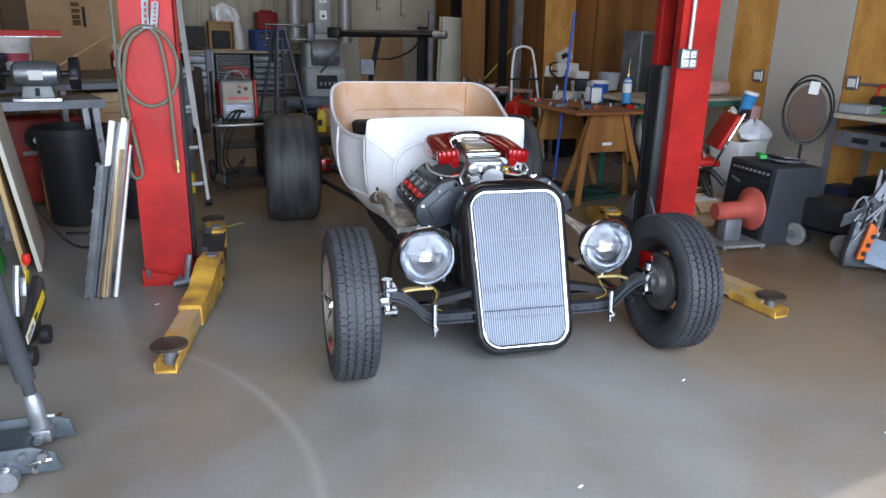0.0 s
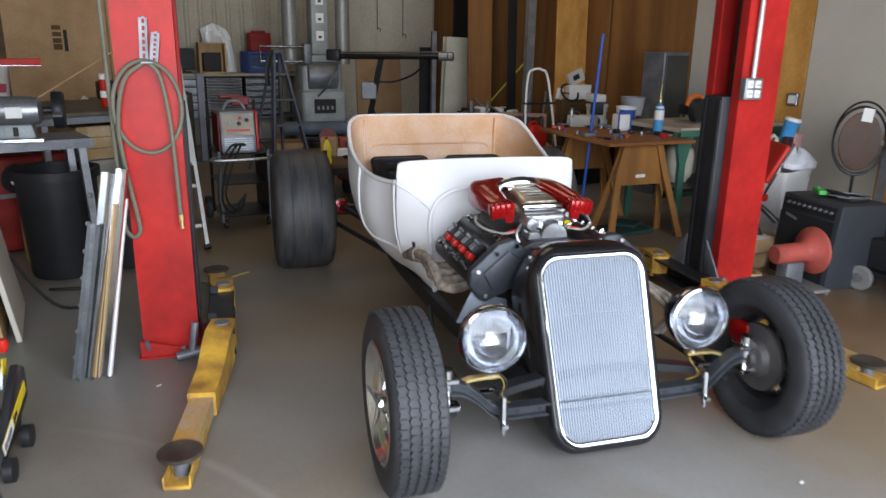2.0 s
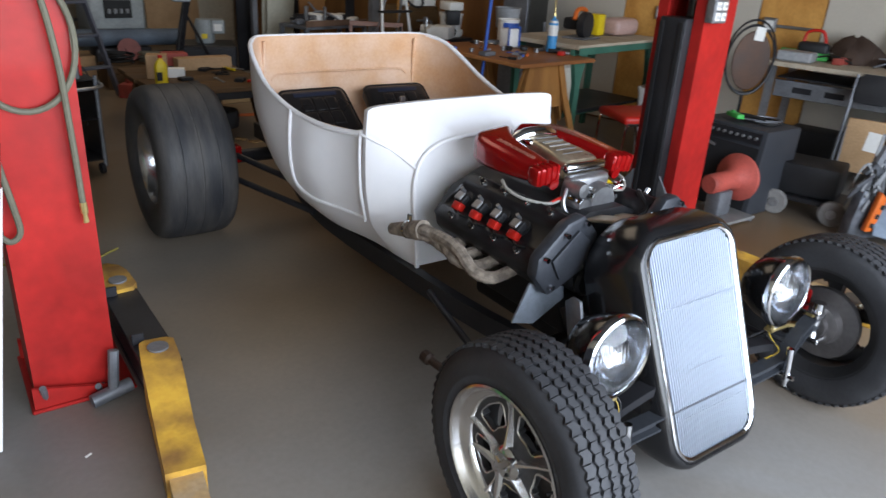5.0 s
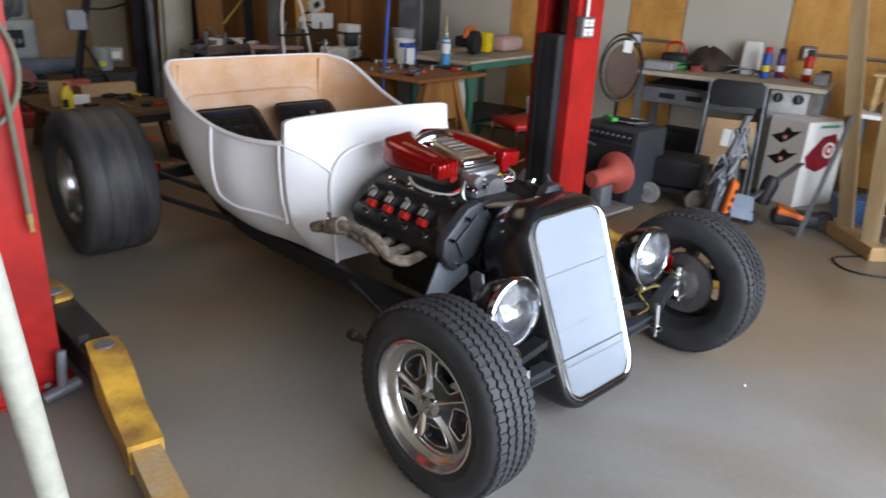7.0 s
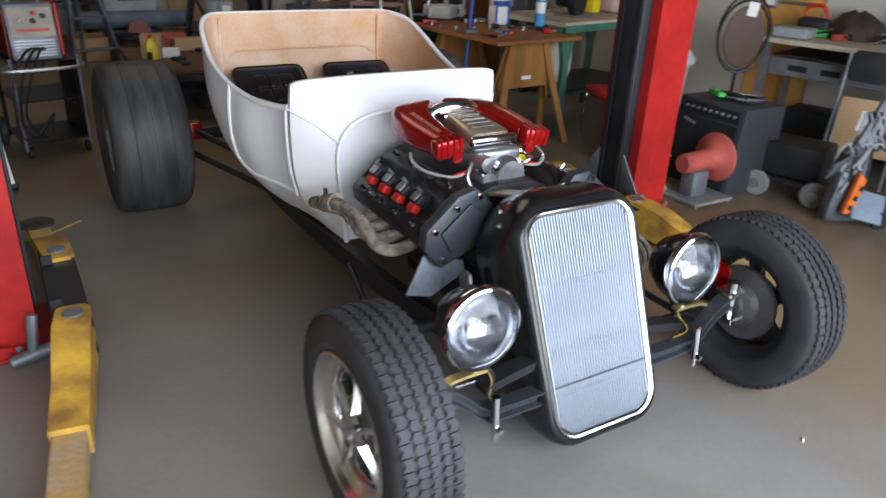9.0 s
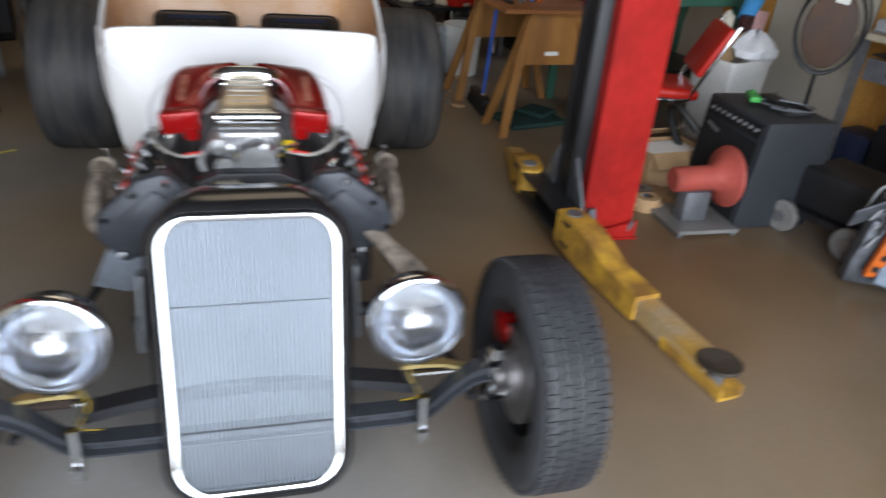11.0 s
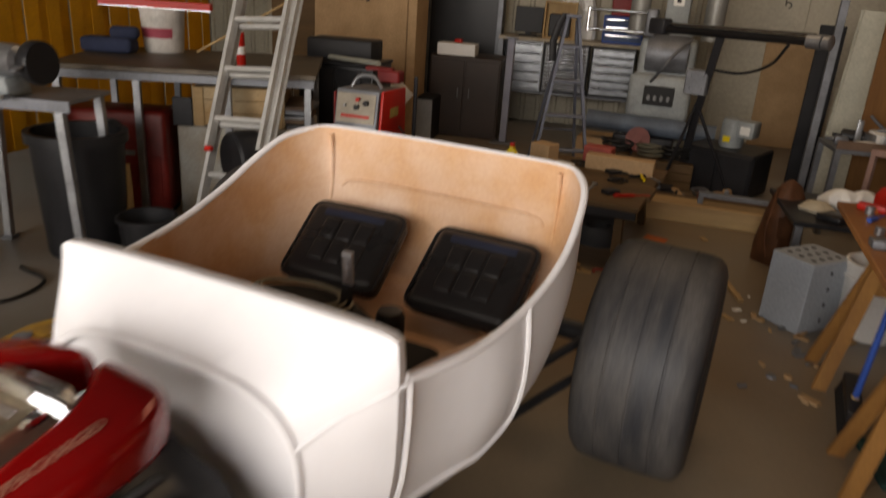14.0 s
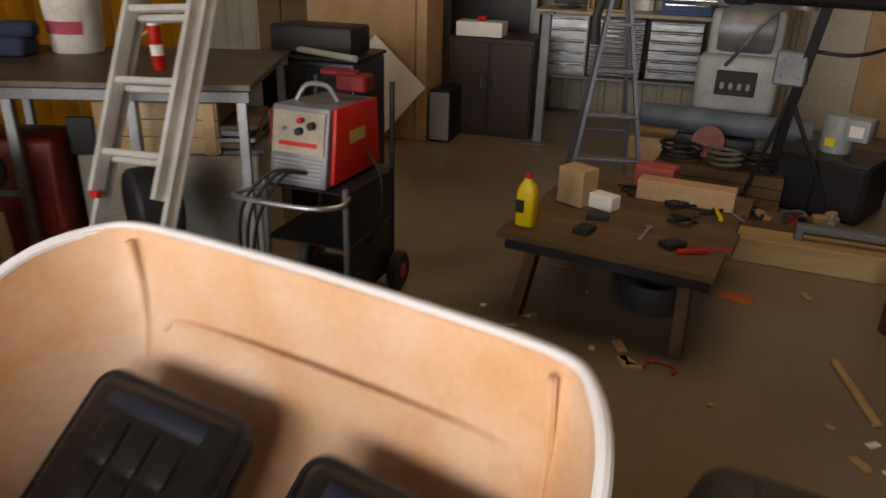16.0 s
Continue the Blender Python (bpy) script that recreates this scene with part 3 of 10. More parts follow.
def front_wheel(side):
    x0, y0, z0, R = side * 0.73 - 0.025, 0.0, 0.308, 0.308
    w = thing("front_wheel", "treaded front tyre on a polished five-spoke wheel", "wheel")
    w.parent = car
    for key in ("category", "group"):
        if key in w:
            del w[key]

    def at(r, a, h):
        return (x0 + side * h, y0 + r * math.cos(a), z0 + r * math.sin(a))

    bm = bm_new()
    prof = [(0.198, 0.075), (0.212, 0.083), (0.222, 0.085), (0.226, 0.088), (0.232, 0.0885), (0.236, 0.0875), (0.252, 0.089), (0.275, 0.087), (0.290, 0.080), (0.298, 0.070), (0.301, 0.0), (0.298, -0.070), (0.290, -0.080), (0.275, -0.087), (0.245, -0.088), (0.215, -0.081), (0.198, -0.075)]
    rings(bm, ring_x(prof, x0, y0, z0, 64, side), cap=False)
    part("tyre", bm, RUBBER, w, "black treaded rubber tyre")
    # five ribs cut by narrow slanting sipes
    bm = bm_new()
    for j, (xo, hw) in enumerate(((-0.0605, 0.0125), (-0.0315, 0.0105), (0, 0.0105), (0.0315, 0.0105), (0.0605, 0.0125))):
        m, fill = (62, 0.88) if j in (0, 4) else (74, 0.93)
        sk = 0.0035 if j % 2 else -0.0035
        for k in range(m):
            a0, a1 = 2 * math.pi * (k + 0.33 * j) / m, 2 * math.pi * (k + 0.33 * j + fill) / m
            am = (a0 + a1) / 2
            drop = 0.0035 if j in (0, 4) else 0.0
            rows = []
            for a, dx in ((a0, sk), (am, -sk), (a1, sk)):
                rows.append([at(rr, a, 0)[1:] + (xo + ex + dx,) for rr, ex in ((0.297, -hw), (R + 0.001 - drop * (1 if xo < 0 else 0.2), -hw + 0.001), (R + 0.001 - drop * (1 if xo > 0 else 0.2), hw - 0.001), (0.297, hw))])
            v = [[bm.verts.new((x0 + p[2], p[0], p[1])) for p in r] for r in rows]
            for q in range(2):
                for e in range(3):
                    bm.faces.new((v[q][e], v[q][e + 1], v[q + 1][e + 1], v[q + 1][e]))
            bm.faces.new(v[0])
            bm.faces.new(v[2][::-1])
    part("tread", bm, RUBBER, w)
    bm = bm_new()
    prof = [(0.206, 0.079), (0.206, 0.085), (0.200, 0.087), (0.195, 0.082), (0.190, 0.066), (0.182, 0.058), (0.170, 0.054), (0.163, 0.048), (0.160, 0.040)]
    rings(bm, ring_x(prof, x0, y0, z0, 64, side), cap=False)
    rim = part("rim", bm, WHEEL_ALU, w, "polished aluminium rim")
    bm = bm_new()
    rings(bm, ring_x([(0.160, 0.040), (0.163, 0.02), (0.165, -0.05), (0.188, -0.066), (0.198, -0.074), (0.206, -0.079)], x0, y0, z0, 56, side), cap=False)
    part("rim_barrel", bm, WHEEL_BLACK, rim, "dark inner barrel")
    # dark cast centre with five windows through it
    bm = bm_new()
    N, RAD = 60, (0.04, 0.084, 0.096, 0.135, 0.146, 0.162)
    front_h = (0.046, 0.038, 0.037, 0.037, 0.037, 0.040)
    spoke0 = radians(9)

    def opened(i, k):
        u = (k % 12) - 6 + 0.5
        return (i == 2 and abs(u) < 4) or (i in (1, 3) and abs(u) < 3)

    fv = [[bm.verts.new(at(r, spoke0 + 2 * math.pi * k / N, h)) for k in range(N)] for r, h in zip(RAD, front_h)]
    bv = [[bm.verts.new(at(r, spoke0 + 2 * math.pi * k / N, 0.018)) for k in range(N)] for r in RAD]
    for i in range(len(RAD) - 1):
        for k in range(N):
            n2 = (k + 1) % N
            if opened(i, k):
                continue
            bm.faces.new((fv[i][k], fv[i][n2], fv[i + 1][n2], fv[i + 1][k]))
            bm.faces.new((bv[i][k], bv[i + 1][k], bv[i + 1][n2], bv[i][n2]))
            for di, dk, e0, e1 in ((1, 0, (i + 1, k), (i + 1, n2)), (-1, 0, (i, k), (i, n2)), (0, 1, (i, n2), (i + 1, n2)), (0, -1, (i, k), (i + 1, k))):
                if 0 <= i + di < len(RAD) - 1 and opened(i + di, (k + dk) % N):
                    (a1, b1), (a2, b2) = e0, e1
                    bm.faces.new((fv[a1][b1], fv[a2][b2], bv[a2][b2], bv[a1][b1]))
    part("wheel_centre", bm, DARK_CAST, w, "dark cast wheel centre")
    for k in range(5):
        a = 2 * math.pi * k / 5 + spoke0
        ca, sa = math.cos(a), math.sin(a)
        bm = bm_new()
        rings(bm, [[(x0 + side * h, y0 + r * ca - t * sa, z0 + r * sa + t * ca) for t, h in ((-wd, 0.034), (-wd * 0.3, hh), (wd * 0.3, hh), (wd, 0.034))] for r, wd, hh in ((0.03, 0.020, 0.068), (0.06, 0.012, 0.060), (0.10, 0.0075, 0.051), (0.145, 0.008, 0.048), (0.166, 0.012, 0.053))])
        part("spoke", bm, WHEEL_ALU, w)
        b = a + math.pi / 5
        pts = []
        for r, t in ((0.084, -0.28), (0.089, -0.37), (0.097, -0.405), (0.134, -0.405), (0.142, -0.37), (0.146, -0.29), (0.1465, 0.0), (0.146, 0.29), (0.142, 0.37), (0.134, 0.405), (0.097, 0.405), (0.089, 0.37), (0.084, 0.28), (0.0835, 0.0)):
            pts.append(at(r, b + t, 0.0385))
        bm = bm_new()
        tube(bm, pts, 0.0032, 6, closed=True)
        part("window_edge", bm, WHEEL_ALU, w)
    bm = bm_new()
    rings(bm, ring_x([(0.050, 0.03), (0.048, 0.060), (0.040, 0.068), (0.031, 0.070), (0.028, 0.084), (0.018, 0.087), (0.001, 0.088)], x0, y0, z0, 10, side), cap=False)
    hub = part("hub_cap", bm, CHROME, w, "faceted chrome hub cap")
    for deg in (15, 135, 255):
        a = radians(deg)
        ca, sa = math.cos(a), math.sin(a)
        bm = bm_new()
        rings(bm, [[(x0 + side * (h + e), y0 + r * ca - t * sa, z0 + r * sa + t * ca) for t, e in ((-wd, 0.0), (-wd * 0.5, th), (wd * 0.5, th), (wd, 0.0), (wd * 0.5, -th), (-wd * 0.5, -th))] for r, wd, h, th in ((0.012, 0.016, 0.080, 0.008), (0.04, 0.013, 0.086, 0.007), (0.068, 0.010, 0.096, 0.005), (0.082, 0.006, 0.102, 0.003))])
        part("spinner", bm, CHROME, hub)
    bm = bm_new()
    cyl(bm, at(0.178, 2.9, 0.05), at(0.172, 2.9, 0.085), 0.004, n=8)
    part("valve", bm, BLACK_PLASTIC, rim)
    # brake disc and hub inside the wheel
    bm = bm_new()
    rings(bm, ring_x([(0.05, -0.03), (0.13, -0.03), (0.132, -0.036), (0.132, -0.05), (0.13, -0.056), (0.078, -0.056), (0.072, -0.085), (0.045, -0.092), (0.042, -0.11), (0.02, -0.115), (0.001, -0.116)], x0, y0, z0, 40, side), cap=False)
    part("brake_disc", bm, mat("worn_disc_iron", (0.16, 0.15, 0.15), 0.38, 0.7, dark=0.7, blotch=9, bump=0.1), w, "dull metal brake disc")
    return w


def no_tags(w):
    for key in ("category", "group", "kind"):
        if key in w:
            del w[key]


for s in (-1, 1):
    front_wheel(s)


def rear_wheel(side):
    x0, y0, z0 = (0.80, 2.53, 0.385) if side > 0 else (-0.835, 2.60, 0.385)
    w = thing("rear_wheel", "wide worn slick tyre on a polished deep wheel", "wheel")
    w.parent = car
    no_tags(w)
    R = 0.372
    prof = [(0.195, 0.145), (0.22, 0.165), (0.27, 0.178), (0.315, 0.176), (0.345, 0.166), (0.362, 0.148), (0.369, 0.125), (0.3715, 0.085), (0.3695, 0.083), (0.3695, 0.079), (0.372, 0.077), (0.3725, 0.002), (0.3705, 0.001), (0.3705, -0.003), (0.3725, -0.004)]
    prof += [(r, -h) for r, h in prof[10::-1]]
    bm = bm_new()
    rings(bm, ring_x([(r * 1.035, h * 1.05) for r, h in prof], x0, y0, z0, 64, side), cap=False)
    part("tyre", bm, SLICK, w, "wide black slick tyre, scuffed grey")
    bm = bm_new()
    prof = [(0.205, 0.148), (0.205, 0.155), (0.198, 0.157), (0.19, 0.148), (0.178, 0.13), (0.17, 0.06), (0.165, 0.02), (0.165, -0.12), (0.2, -0.148)]
    rings(bm, ring_x(prof, x0, y0, z0, 56, side), cap=False)
    part("rim", bm, ALU, w, "polished deep rim")
    bm = bm_new()
    rings(bm, ring_x([(0.167, 0.035), (0.12, 0.05), (0.07, 0.065), (0.055, 0.085), (0.04, 0.092), (0.001, 0.094)], x0, y0, z0, 40, side), cap=False)
    part("wheel_centre", bm, CAST_ALU, w)
    for k in range(5):
        a = 2 * math.pi * k / 5
        bm = bm_new()
        cyl(bm, (x0 + side * 0.05, y0 + 0.075 * math.cos(a), z0 + 0.075 * math.sin(a)), (x0 + side * 0.085, y0 + 0.075 * math.cos(a), z0 + 0.075 * math.sin(a)), 0.009, n=6)
        part("wheel_nut", bm, CHROME, w)


for s in (-1, 1):
    rear_wheel(s)

# grille shell, in its own leaning plane
LEAN_G = pose(0, -0.085, 0.085, -22.5)


GH = 0.669


def g(x, z, y=0.0):
    """A point of the shell: narrower towards its foot, with a gently arched crown."""
    up = min(max(z / GH, 0.0), 1.0)
    arch = 0.015 * max(0.0, 1 - (x / 0.22) ** 2) * up ** 3
    return LEAN_G @ Vector((x * (0.945 + 0.072 * up), y, z + arch))


def shell_ring(hw, z0, z1, r, y, rl=None):
    return [g(x, z, y) for x, z in round_rect(hw, z0, z1, r, 8, rl)]


bm = bm_new()
rings(bm, [shell_ring(0.208, -0.003, GH + 0.002, 0.072, 0.012, 0.085), shell_ring(0.211, -0.007, GH + 0.005, 0.075, 0.0, 0.088), shell_ring(0.217, -0.014, GH + 0.011, 0.08, -0.005, 0.094), shell_ring(0.225, -0.022, GH + 0.02, 0.088, -0.002, 0.10), shell_ring(0.233, -0.029, GH + 0.03, 0.098, 0.008, 0.105), shell_ring(0.239, -0.031, GH + 0.038, 0.108, 0.022, 0.105),
           shell_ring(0.244, -0.026, GH + 0.055, 0.135, 0.05, 0.10), shell_ring(0.246, 0.0, GH + 0.068, 0.15, 0.11, 0.09), shell_ring(0.243, 0.05, GH + 0.06, 0.155, 0.18, 0.08), shell_ring(0.238, 0.1, GH + 0.035, 0.15, 0.225, 0.07), shell_ring(0.225, 0.105, GH + 0.02, 0.14, 0.228, 0.07)], cap=False)
part("grille_shell", bm, BLACK_PAINT, car, "glossy black radiator shell")
bm = bm_new()
rings(bm, [shell_ring(0.211 - d, -0.007 + d, GH + 0.005 - d, 0.075 - d, y, 0.088 - d) for d, y in ((0.000, 0.003), (0.002, -0.006), (0.006, -0.0095), (0.012, -0.009), (0.017, -0.005), (0.019, 0.006))], cap=False)
part("grille_surround", bm, CHROME, car, "broad bright chrome grille surround")
NB = 36


def bar_span(x, hw=0.193, r=0.058, rl=0.07):
    a = abs(x)
    top = GH - 0.012 - (r - math.sqrt(max(r * r - max(a - hw + r, 0) ** 2, 0)))
    low = 0.010 + (rl - math.sqrt(max(rl * rl - max(a - hw + rl, 0) ** 2, 0)))
    return low, top


for i in range(NB):
    x = -0.187 + 0.374 * i / (NB - 1)
    lo, hi = bar_span(x)
    bm = bm_new()
    rings(bm, [[g(x + 0.0031 * math.cos(a), z, 0.0035 + 0.0031 * math.sin(a)) for a in [math.pi * q / 5 for q in range(10)]] for z in (lo, (lo + hi) / 2, hi)])
    part("grille_bar", bm, GRILLE, car, sharp=60)
for z in (0.13, 0.465):
    bm = bm_new()
    cyl(bm, g(-0.193, z, 0.0005), g(0.193, z, 0.0005), 0.0013, n=6)
    part("grille_rod", bm, GRILLE, car)
bm = bm_new()
rings(bm, [[g(x, z, 0.026) for x, z in round_rect(0.2, 0.01, GH - 0.01, 0.06, 6)], [g(x, z, 0.07) for x, z in round_rect(0.2, 0.01, GH - 0.01, 0.06, 6)]])
part("radiator", bm, RADIATOR, car, "dusty alloy radiator core behind the grille")

# headlamps
for s in (-1, 1):
    hx, hy, hz = s * 0.41 - 0.02, 0.035, 0.481
    h = thing("headlamp", "round chrome-rimmed headlamp on a gold bracket", "headlamp")
    h.parent = car
    no_tags(h)
    F = pose(hx, hy, hz, 90 - 3, 0, 0) @ Matrix.Scale(1.17, 4)
    bm = bm_new()
    lathe(bm, [(0.001, -0.115), (0.035, -0.11), (0.068, -0.085), (0.092, -0.04), (0.101, 0.0), (0.101, 0.012)], F, 36)
    part("bowl", bm, BLACK_PAINT, h, "black headlamp bowl")
    bm = bm_new()
    lathe(bm, [(0.101, -0.002), (0.106, 0.003), (0.1065, 0.013), (0.103, 0.021), (0.098, 0.024), (0.095, 0.020)], F, 40)
    part("trim_ring", bm, CHROME, h, "chrome trim ring")
    bm = bm_new()
    lathe(bm, [(0.094, 0.018), (0.088, -0.005), (0.07, -0.035), (0.04, -0.058), (0.012, -0.066), (0.001, -0.066)], F, 36)
    part("reflector", bm, mat("silvered_reflector", (0.40, 0.415, 0.44), 0.15, 1.0, dark=0.9, bump=0.0), h, "bright silvered reflector")
    bm = bm_new()
    lathe(bm, [(0.001, -0.062), (0.009, -0.06), (0.012, -0.045), (0.008, -0.03), (0.001, -0.027)], F, 14)
    part("bulb", bm, WHITE_PLASTIC, h)
    bm = bm_new()
    outer = [(0.001, 0.044), (0.03, 0.042), (0.06, 0.036), (0.08, 0.029), (0.094, 0.021)]
    lathe(bm, outer, F, 40)
    lathe(bm, [(r, hh - 0.004) for r, hh in outer], F, 40)
    lens = part("lens", bm, LENS, h, "clear fluted glass lens")
    lens.visible_shadow = False
    bm = bm_new()
    for k in range(-8, 9):
        x = 0.0105 * k
        zz = math.sqrt(max(0.088**2 - x * x, 0)) * (0.96 if k % 2 else 0.9)
        lo = -0.012 if abs(k) > 2 else 0.004
        tube(bm, [F @ Vector((x, z, 0.043 - 2.2 * (x * x + z * z) - 0.001)) for z in (lo, (lo + zz) / 2, zz)], 0.0016, 5)
    tube(bm, [F @ Vector((0.084 * t, 0.002, 0.042 - 2.2 * (0.084 * t) ** 2 - 0.001)) for t in (-1, -0.6, -0.2, 0.2, 0.6, 1)], 0.0016, 5)
    part("lens_flutes", bm, LENS, lens)
    bm = bm_new()
    tube(bm, [(hx - s * 0.0, hy - 0.0, hz - 0.118), (hx, hy, hz - 0.14)], 0.014, 10)
    part("mount", bm, CHROME, h)
    bm = bm_new()
    rings(bm, [[(hx + s * d, hy + dy, hz - 0.142 - drop + dz) for dy, dz in ((-0.014, -0.005), (0.014, -0.005), (0.014, 0.005), (-0.014, 0.005))] for d, drop in ((-0.03, 0.0), (0.03, 0.0), (0.08, 0.004), (0.115, 0.016), (0.15, 0.028), (0.185, 0.034), (0.225, 0.036))])
    bmesh.ops.recalc_face_normals(bm, faces=bm.faces[:])
    part("bracket", bm, BRASS, h, "gold zinc-plated bracket")

# front axle, rods and springs
bm = bm_new()
AX = smooth([(-0.62, 0.0, 0.335), (-0.55, 0.0, 0.325), (-0.49, 0.0, 0.285), (-0.44, 0.0, 0.235), (-0.39, 0.0, 0.215), (-0.25, 0.0, 0.212), (0, 0, 0.212), (0.25, 0, 0.212), (0.39, 0, 0.215), (0.44, 0, 0.235), (0.49, 0, 0.285), (0.55, 0, 0.325), (0.62, 0, 0.335)], 4)
BEAM = ((-0.024, -0.023), (0.024, -0.023), (0.024, -0.016), (0.006, -0.013), (0.006, 0.013), (0.024, 0.016), (0.024, 0.023), (-0.024, 0.023), (-0.024, 0.016), (-0.006, 0.013), (-0.006, -0.013), (-0.024, -0.016))
rings(bm, [[(p.x, y, p.z + z) for y, z in BEAM] for p in AX])
part("front_axle", bm, GREY_STEEL, car, "dropped grey I-beam front axle")
for k in range(-4, 5):
    if abs(k) < 1:
        continue
    bm = bm_new()
    rings(bm, [[(0.085 * k + 0.009 * math.cos(a), -0.0075, 0.212 + 0.009 * math.sin(a)) for a in [2 * math.pi * i / 12 for i in range(12)]], [(0.085 * k + 0.009 * math.cos(a), 0.0075, 0.212 + 0.009 * math.sin(a)) for a in [2 * math.pi * i / 12 for i in range(12)]]])
    part("axle_hole", bm, BLACK_STEEL, car)
bm = bm_new()
rings(bm, [[(x, y, 0.262 + 0.05 * (1 - (x / 0.4) ** 2) + dz) for y, dz in ((0.02, -0.008), (0.075, -0.008), (0.075, 0.02), (0.02, 0.02))] for x in [-0.4 + 0.08 * i for i in range(11)]])
part("leaf_spring", bm, BLACK_STEEL, car, "black transverse leaf spring")
for s in (-1, 1):
    bm = bm_new()
    cyl(bm, (s * 0.405, -0.045, 0.175), (s * 0.405, -0.035, 0.29), 0.013, n=12)
    cyl(bm, (s * 0.405, -0.046, 0.15), (s * 0.405, -0.045, 0.18), 0.008, n=10)
    cyl(bm, (s * 0.405, -0.07, 0.19), (s * 0.405, 0.04, 0.19), 0.01, n=10)
    part("spring_shackle", bm, CHROME, car)
    bm = bm_new()
    cyl(bm, (s * 0.60, 0.0, 0.255), (s * 0.60, 0.0, 0.40), 0.022, n=14)
    cyl(bm, (s * 0.60, 0.0, 0.31), (s * 0.70, 0.0, 0.308), 0.03, 0.026, n=16)
    box(bm, (0.05, 0.07, 0.02), (s * 0.585, 0.01, 0.36), bevel=0.004)
    box(bm, (0.06, 0.05, 0.02), (s * 0.59, -0.02, 0.27), bevel=0.004)
    part("king_pin", bm, CHROME, car, "plated steering knuckle")
    bm = bm_new()
    box(bm, (0.05, 0.11, 0.09), (s * 0.665, 0.11, 0.37), (0, 0, 0), 0.012, 2)
    part("brake_caliper", bm, RED_GLOSS, car, "red brake caliper")
    bm = bm_new()
    tube(bm, smooth([(s * 0.56, 0.04, 0.205), (s * 0.50, 0.5, 0.24), (s * 0.40, 0.95, 0.26)], 3), 0.013, 8)
    part("radius_rod", bm, BLACK_STEEL, car)
    bm = bm_new()
    tube(bm, smooth([(s * 0.585, -0.03, 0.262), (s * 0.58, 0.06, 0.24), (s * 0.57, 0.13, 0.23)], 3), 0.01, 8)
    part("steering_arm", bm, GREY_STEEL, car)
    # frame rails sweep up at the nose
    bm = bm_new()
    P = smooth([(s * 0.21, 0.02, 0.25), (s * 0.24, 0.25, 0.235), (s * 0.30, 0.7, 0.215), (s * 0.33, 1.2, 0.215), (s * 0.35, 1.9, 0.22), (s * 0.36, 2.2, 0.30), (s * 0.36, 2.45, 0.46), (s * 0.36, 2.75, 0.47)], 3)
    rings(bm, [[(p.x + dx, p.y, p.z + dz) for dx, dz in ((-0.022, -0.04), (0.022, -0.04), (0.022, 0.04), (-0.022, 0.04))] for p in P])
    part("frame_rail", bm, BLACK_STEEL, car, "black rectangular frame rail")
    bm = bm_new()
    prism(bm, [(0, 0), (0.075, 0.0), (0.13, 0.17), (0.10, 0.20), (0.06, 0.2)], 0.012, pose(s * 0.285, 0.24, 0.285, 0, 0, 90 + s * 6), 0.003)
    part("engine_mount", bm, DULL_STEEL, car, "bare steel engine mount plate")
bm = bm_new()
cyl(bm, (-0.57, 0.135, 0.228), (0.57, 0.135, 0.228), 0.011, n=10)
part("tie_rod", bm, CHROME, car)
bm = bm_new()
cyl(bm, (-0.68, 0.13, 0.235), (-0.44, 0.13, 0.235), 0.014, n=10)
ROD = mat("rusty_dark_rod", (0.07, 0.045, 0.035), 0.6, dark=0.6)
part("steering_stub", bm, ROD, car)
bm = bm_new()
tube(bm, [(-0.612, 0.66, 0.2), (-0.611, 0.63, 0.2), (-0.61, 0.62, 0.2), (-0.60, 0.38, 0.2)], [0.022, 0.022, 0.014, 0.014], 10)
part("drag_link", bm, ROD, car)
for y, z in ((0.5, 0.21), (1.6, 0.21), (2.72, 0.47)):
    bm = bm_new()
    cyl(bm, (-0.35, y, z), (0.35, y, z), 0.023, n=12)
    part("cross_member", bm, BLACK_STEEL, car)
bm = bm_new()
cyl(bm, (-0.70, 2.6, 0.372), (0.70, 2.6, 0.372), 0.036, n=16)
lathe(bm, [(0.001, -0.15), (0.07, -0.13), (0.115, -0.06), (0.125, 0.0), (0.115, 0.06), (0.07, 0.13), (0.001, 0.15)], pose(0, 2.6, 0.372, 0, 90, 0), 20)
part("rear_axle", bm, BLACK_STEEL, car, "black rear axle")
for s in (-1, 1):
    bm = bm_new()
    cyl(bm, (s * 0.62, 2.52, 0.30), (s * 0.40, 1.95, 0.25), 0.016, n=10)
    cyl(bm, (s * 0.62, 2.55, 0.43), (s * 0.42, 2.1, 0.36), 0.016, n=10)
    box(bm, (0.012, 0.10, 0.2), (s * 0.62, 2.55, 0.37), bevel=0.003)
    part("trailing_link", bm, BLACK_STEEL, car)
    if s > 0:
        continue
    bm = bm_new()
    box(bm, (0.09, 0.07, 0.09), (s * 0.60, 2.50, 0.42), (0, 0, 0), 0.012, 2)
    part("rear_caliper", bm, RED_GLOSS, car, "red rear brake caliper")

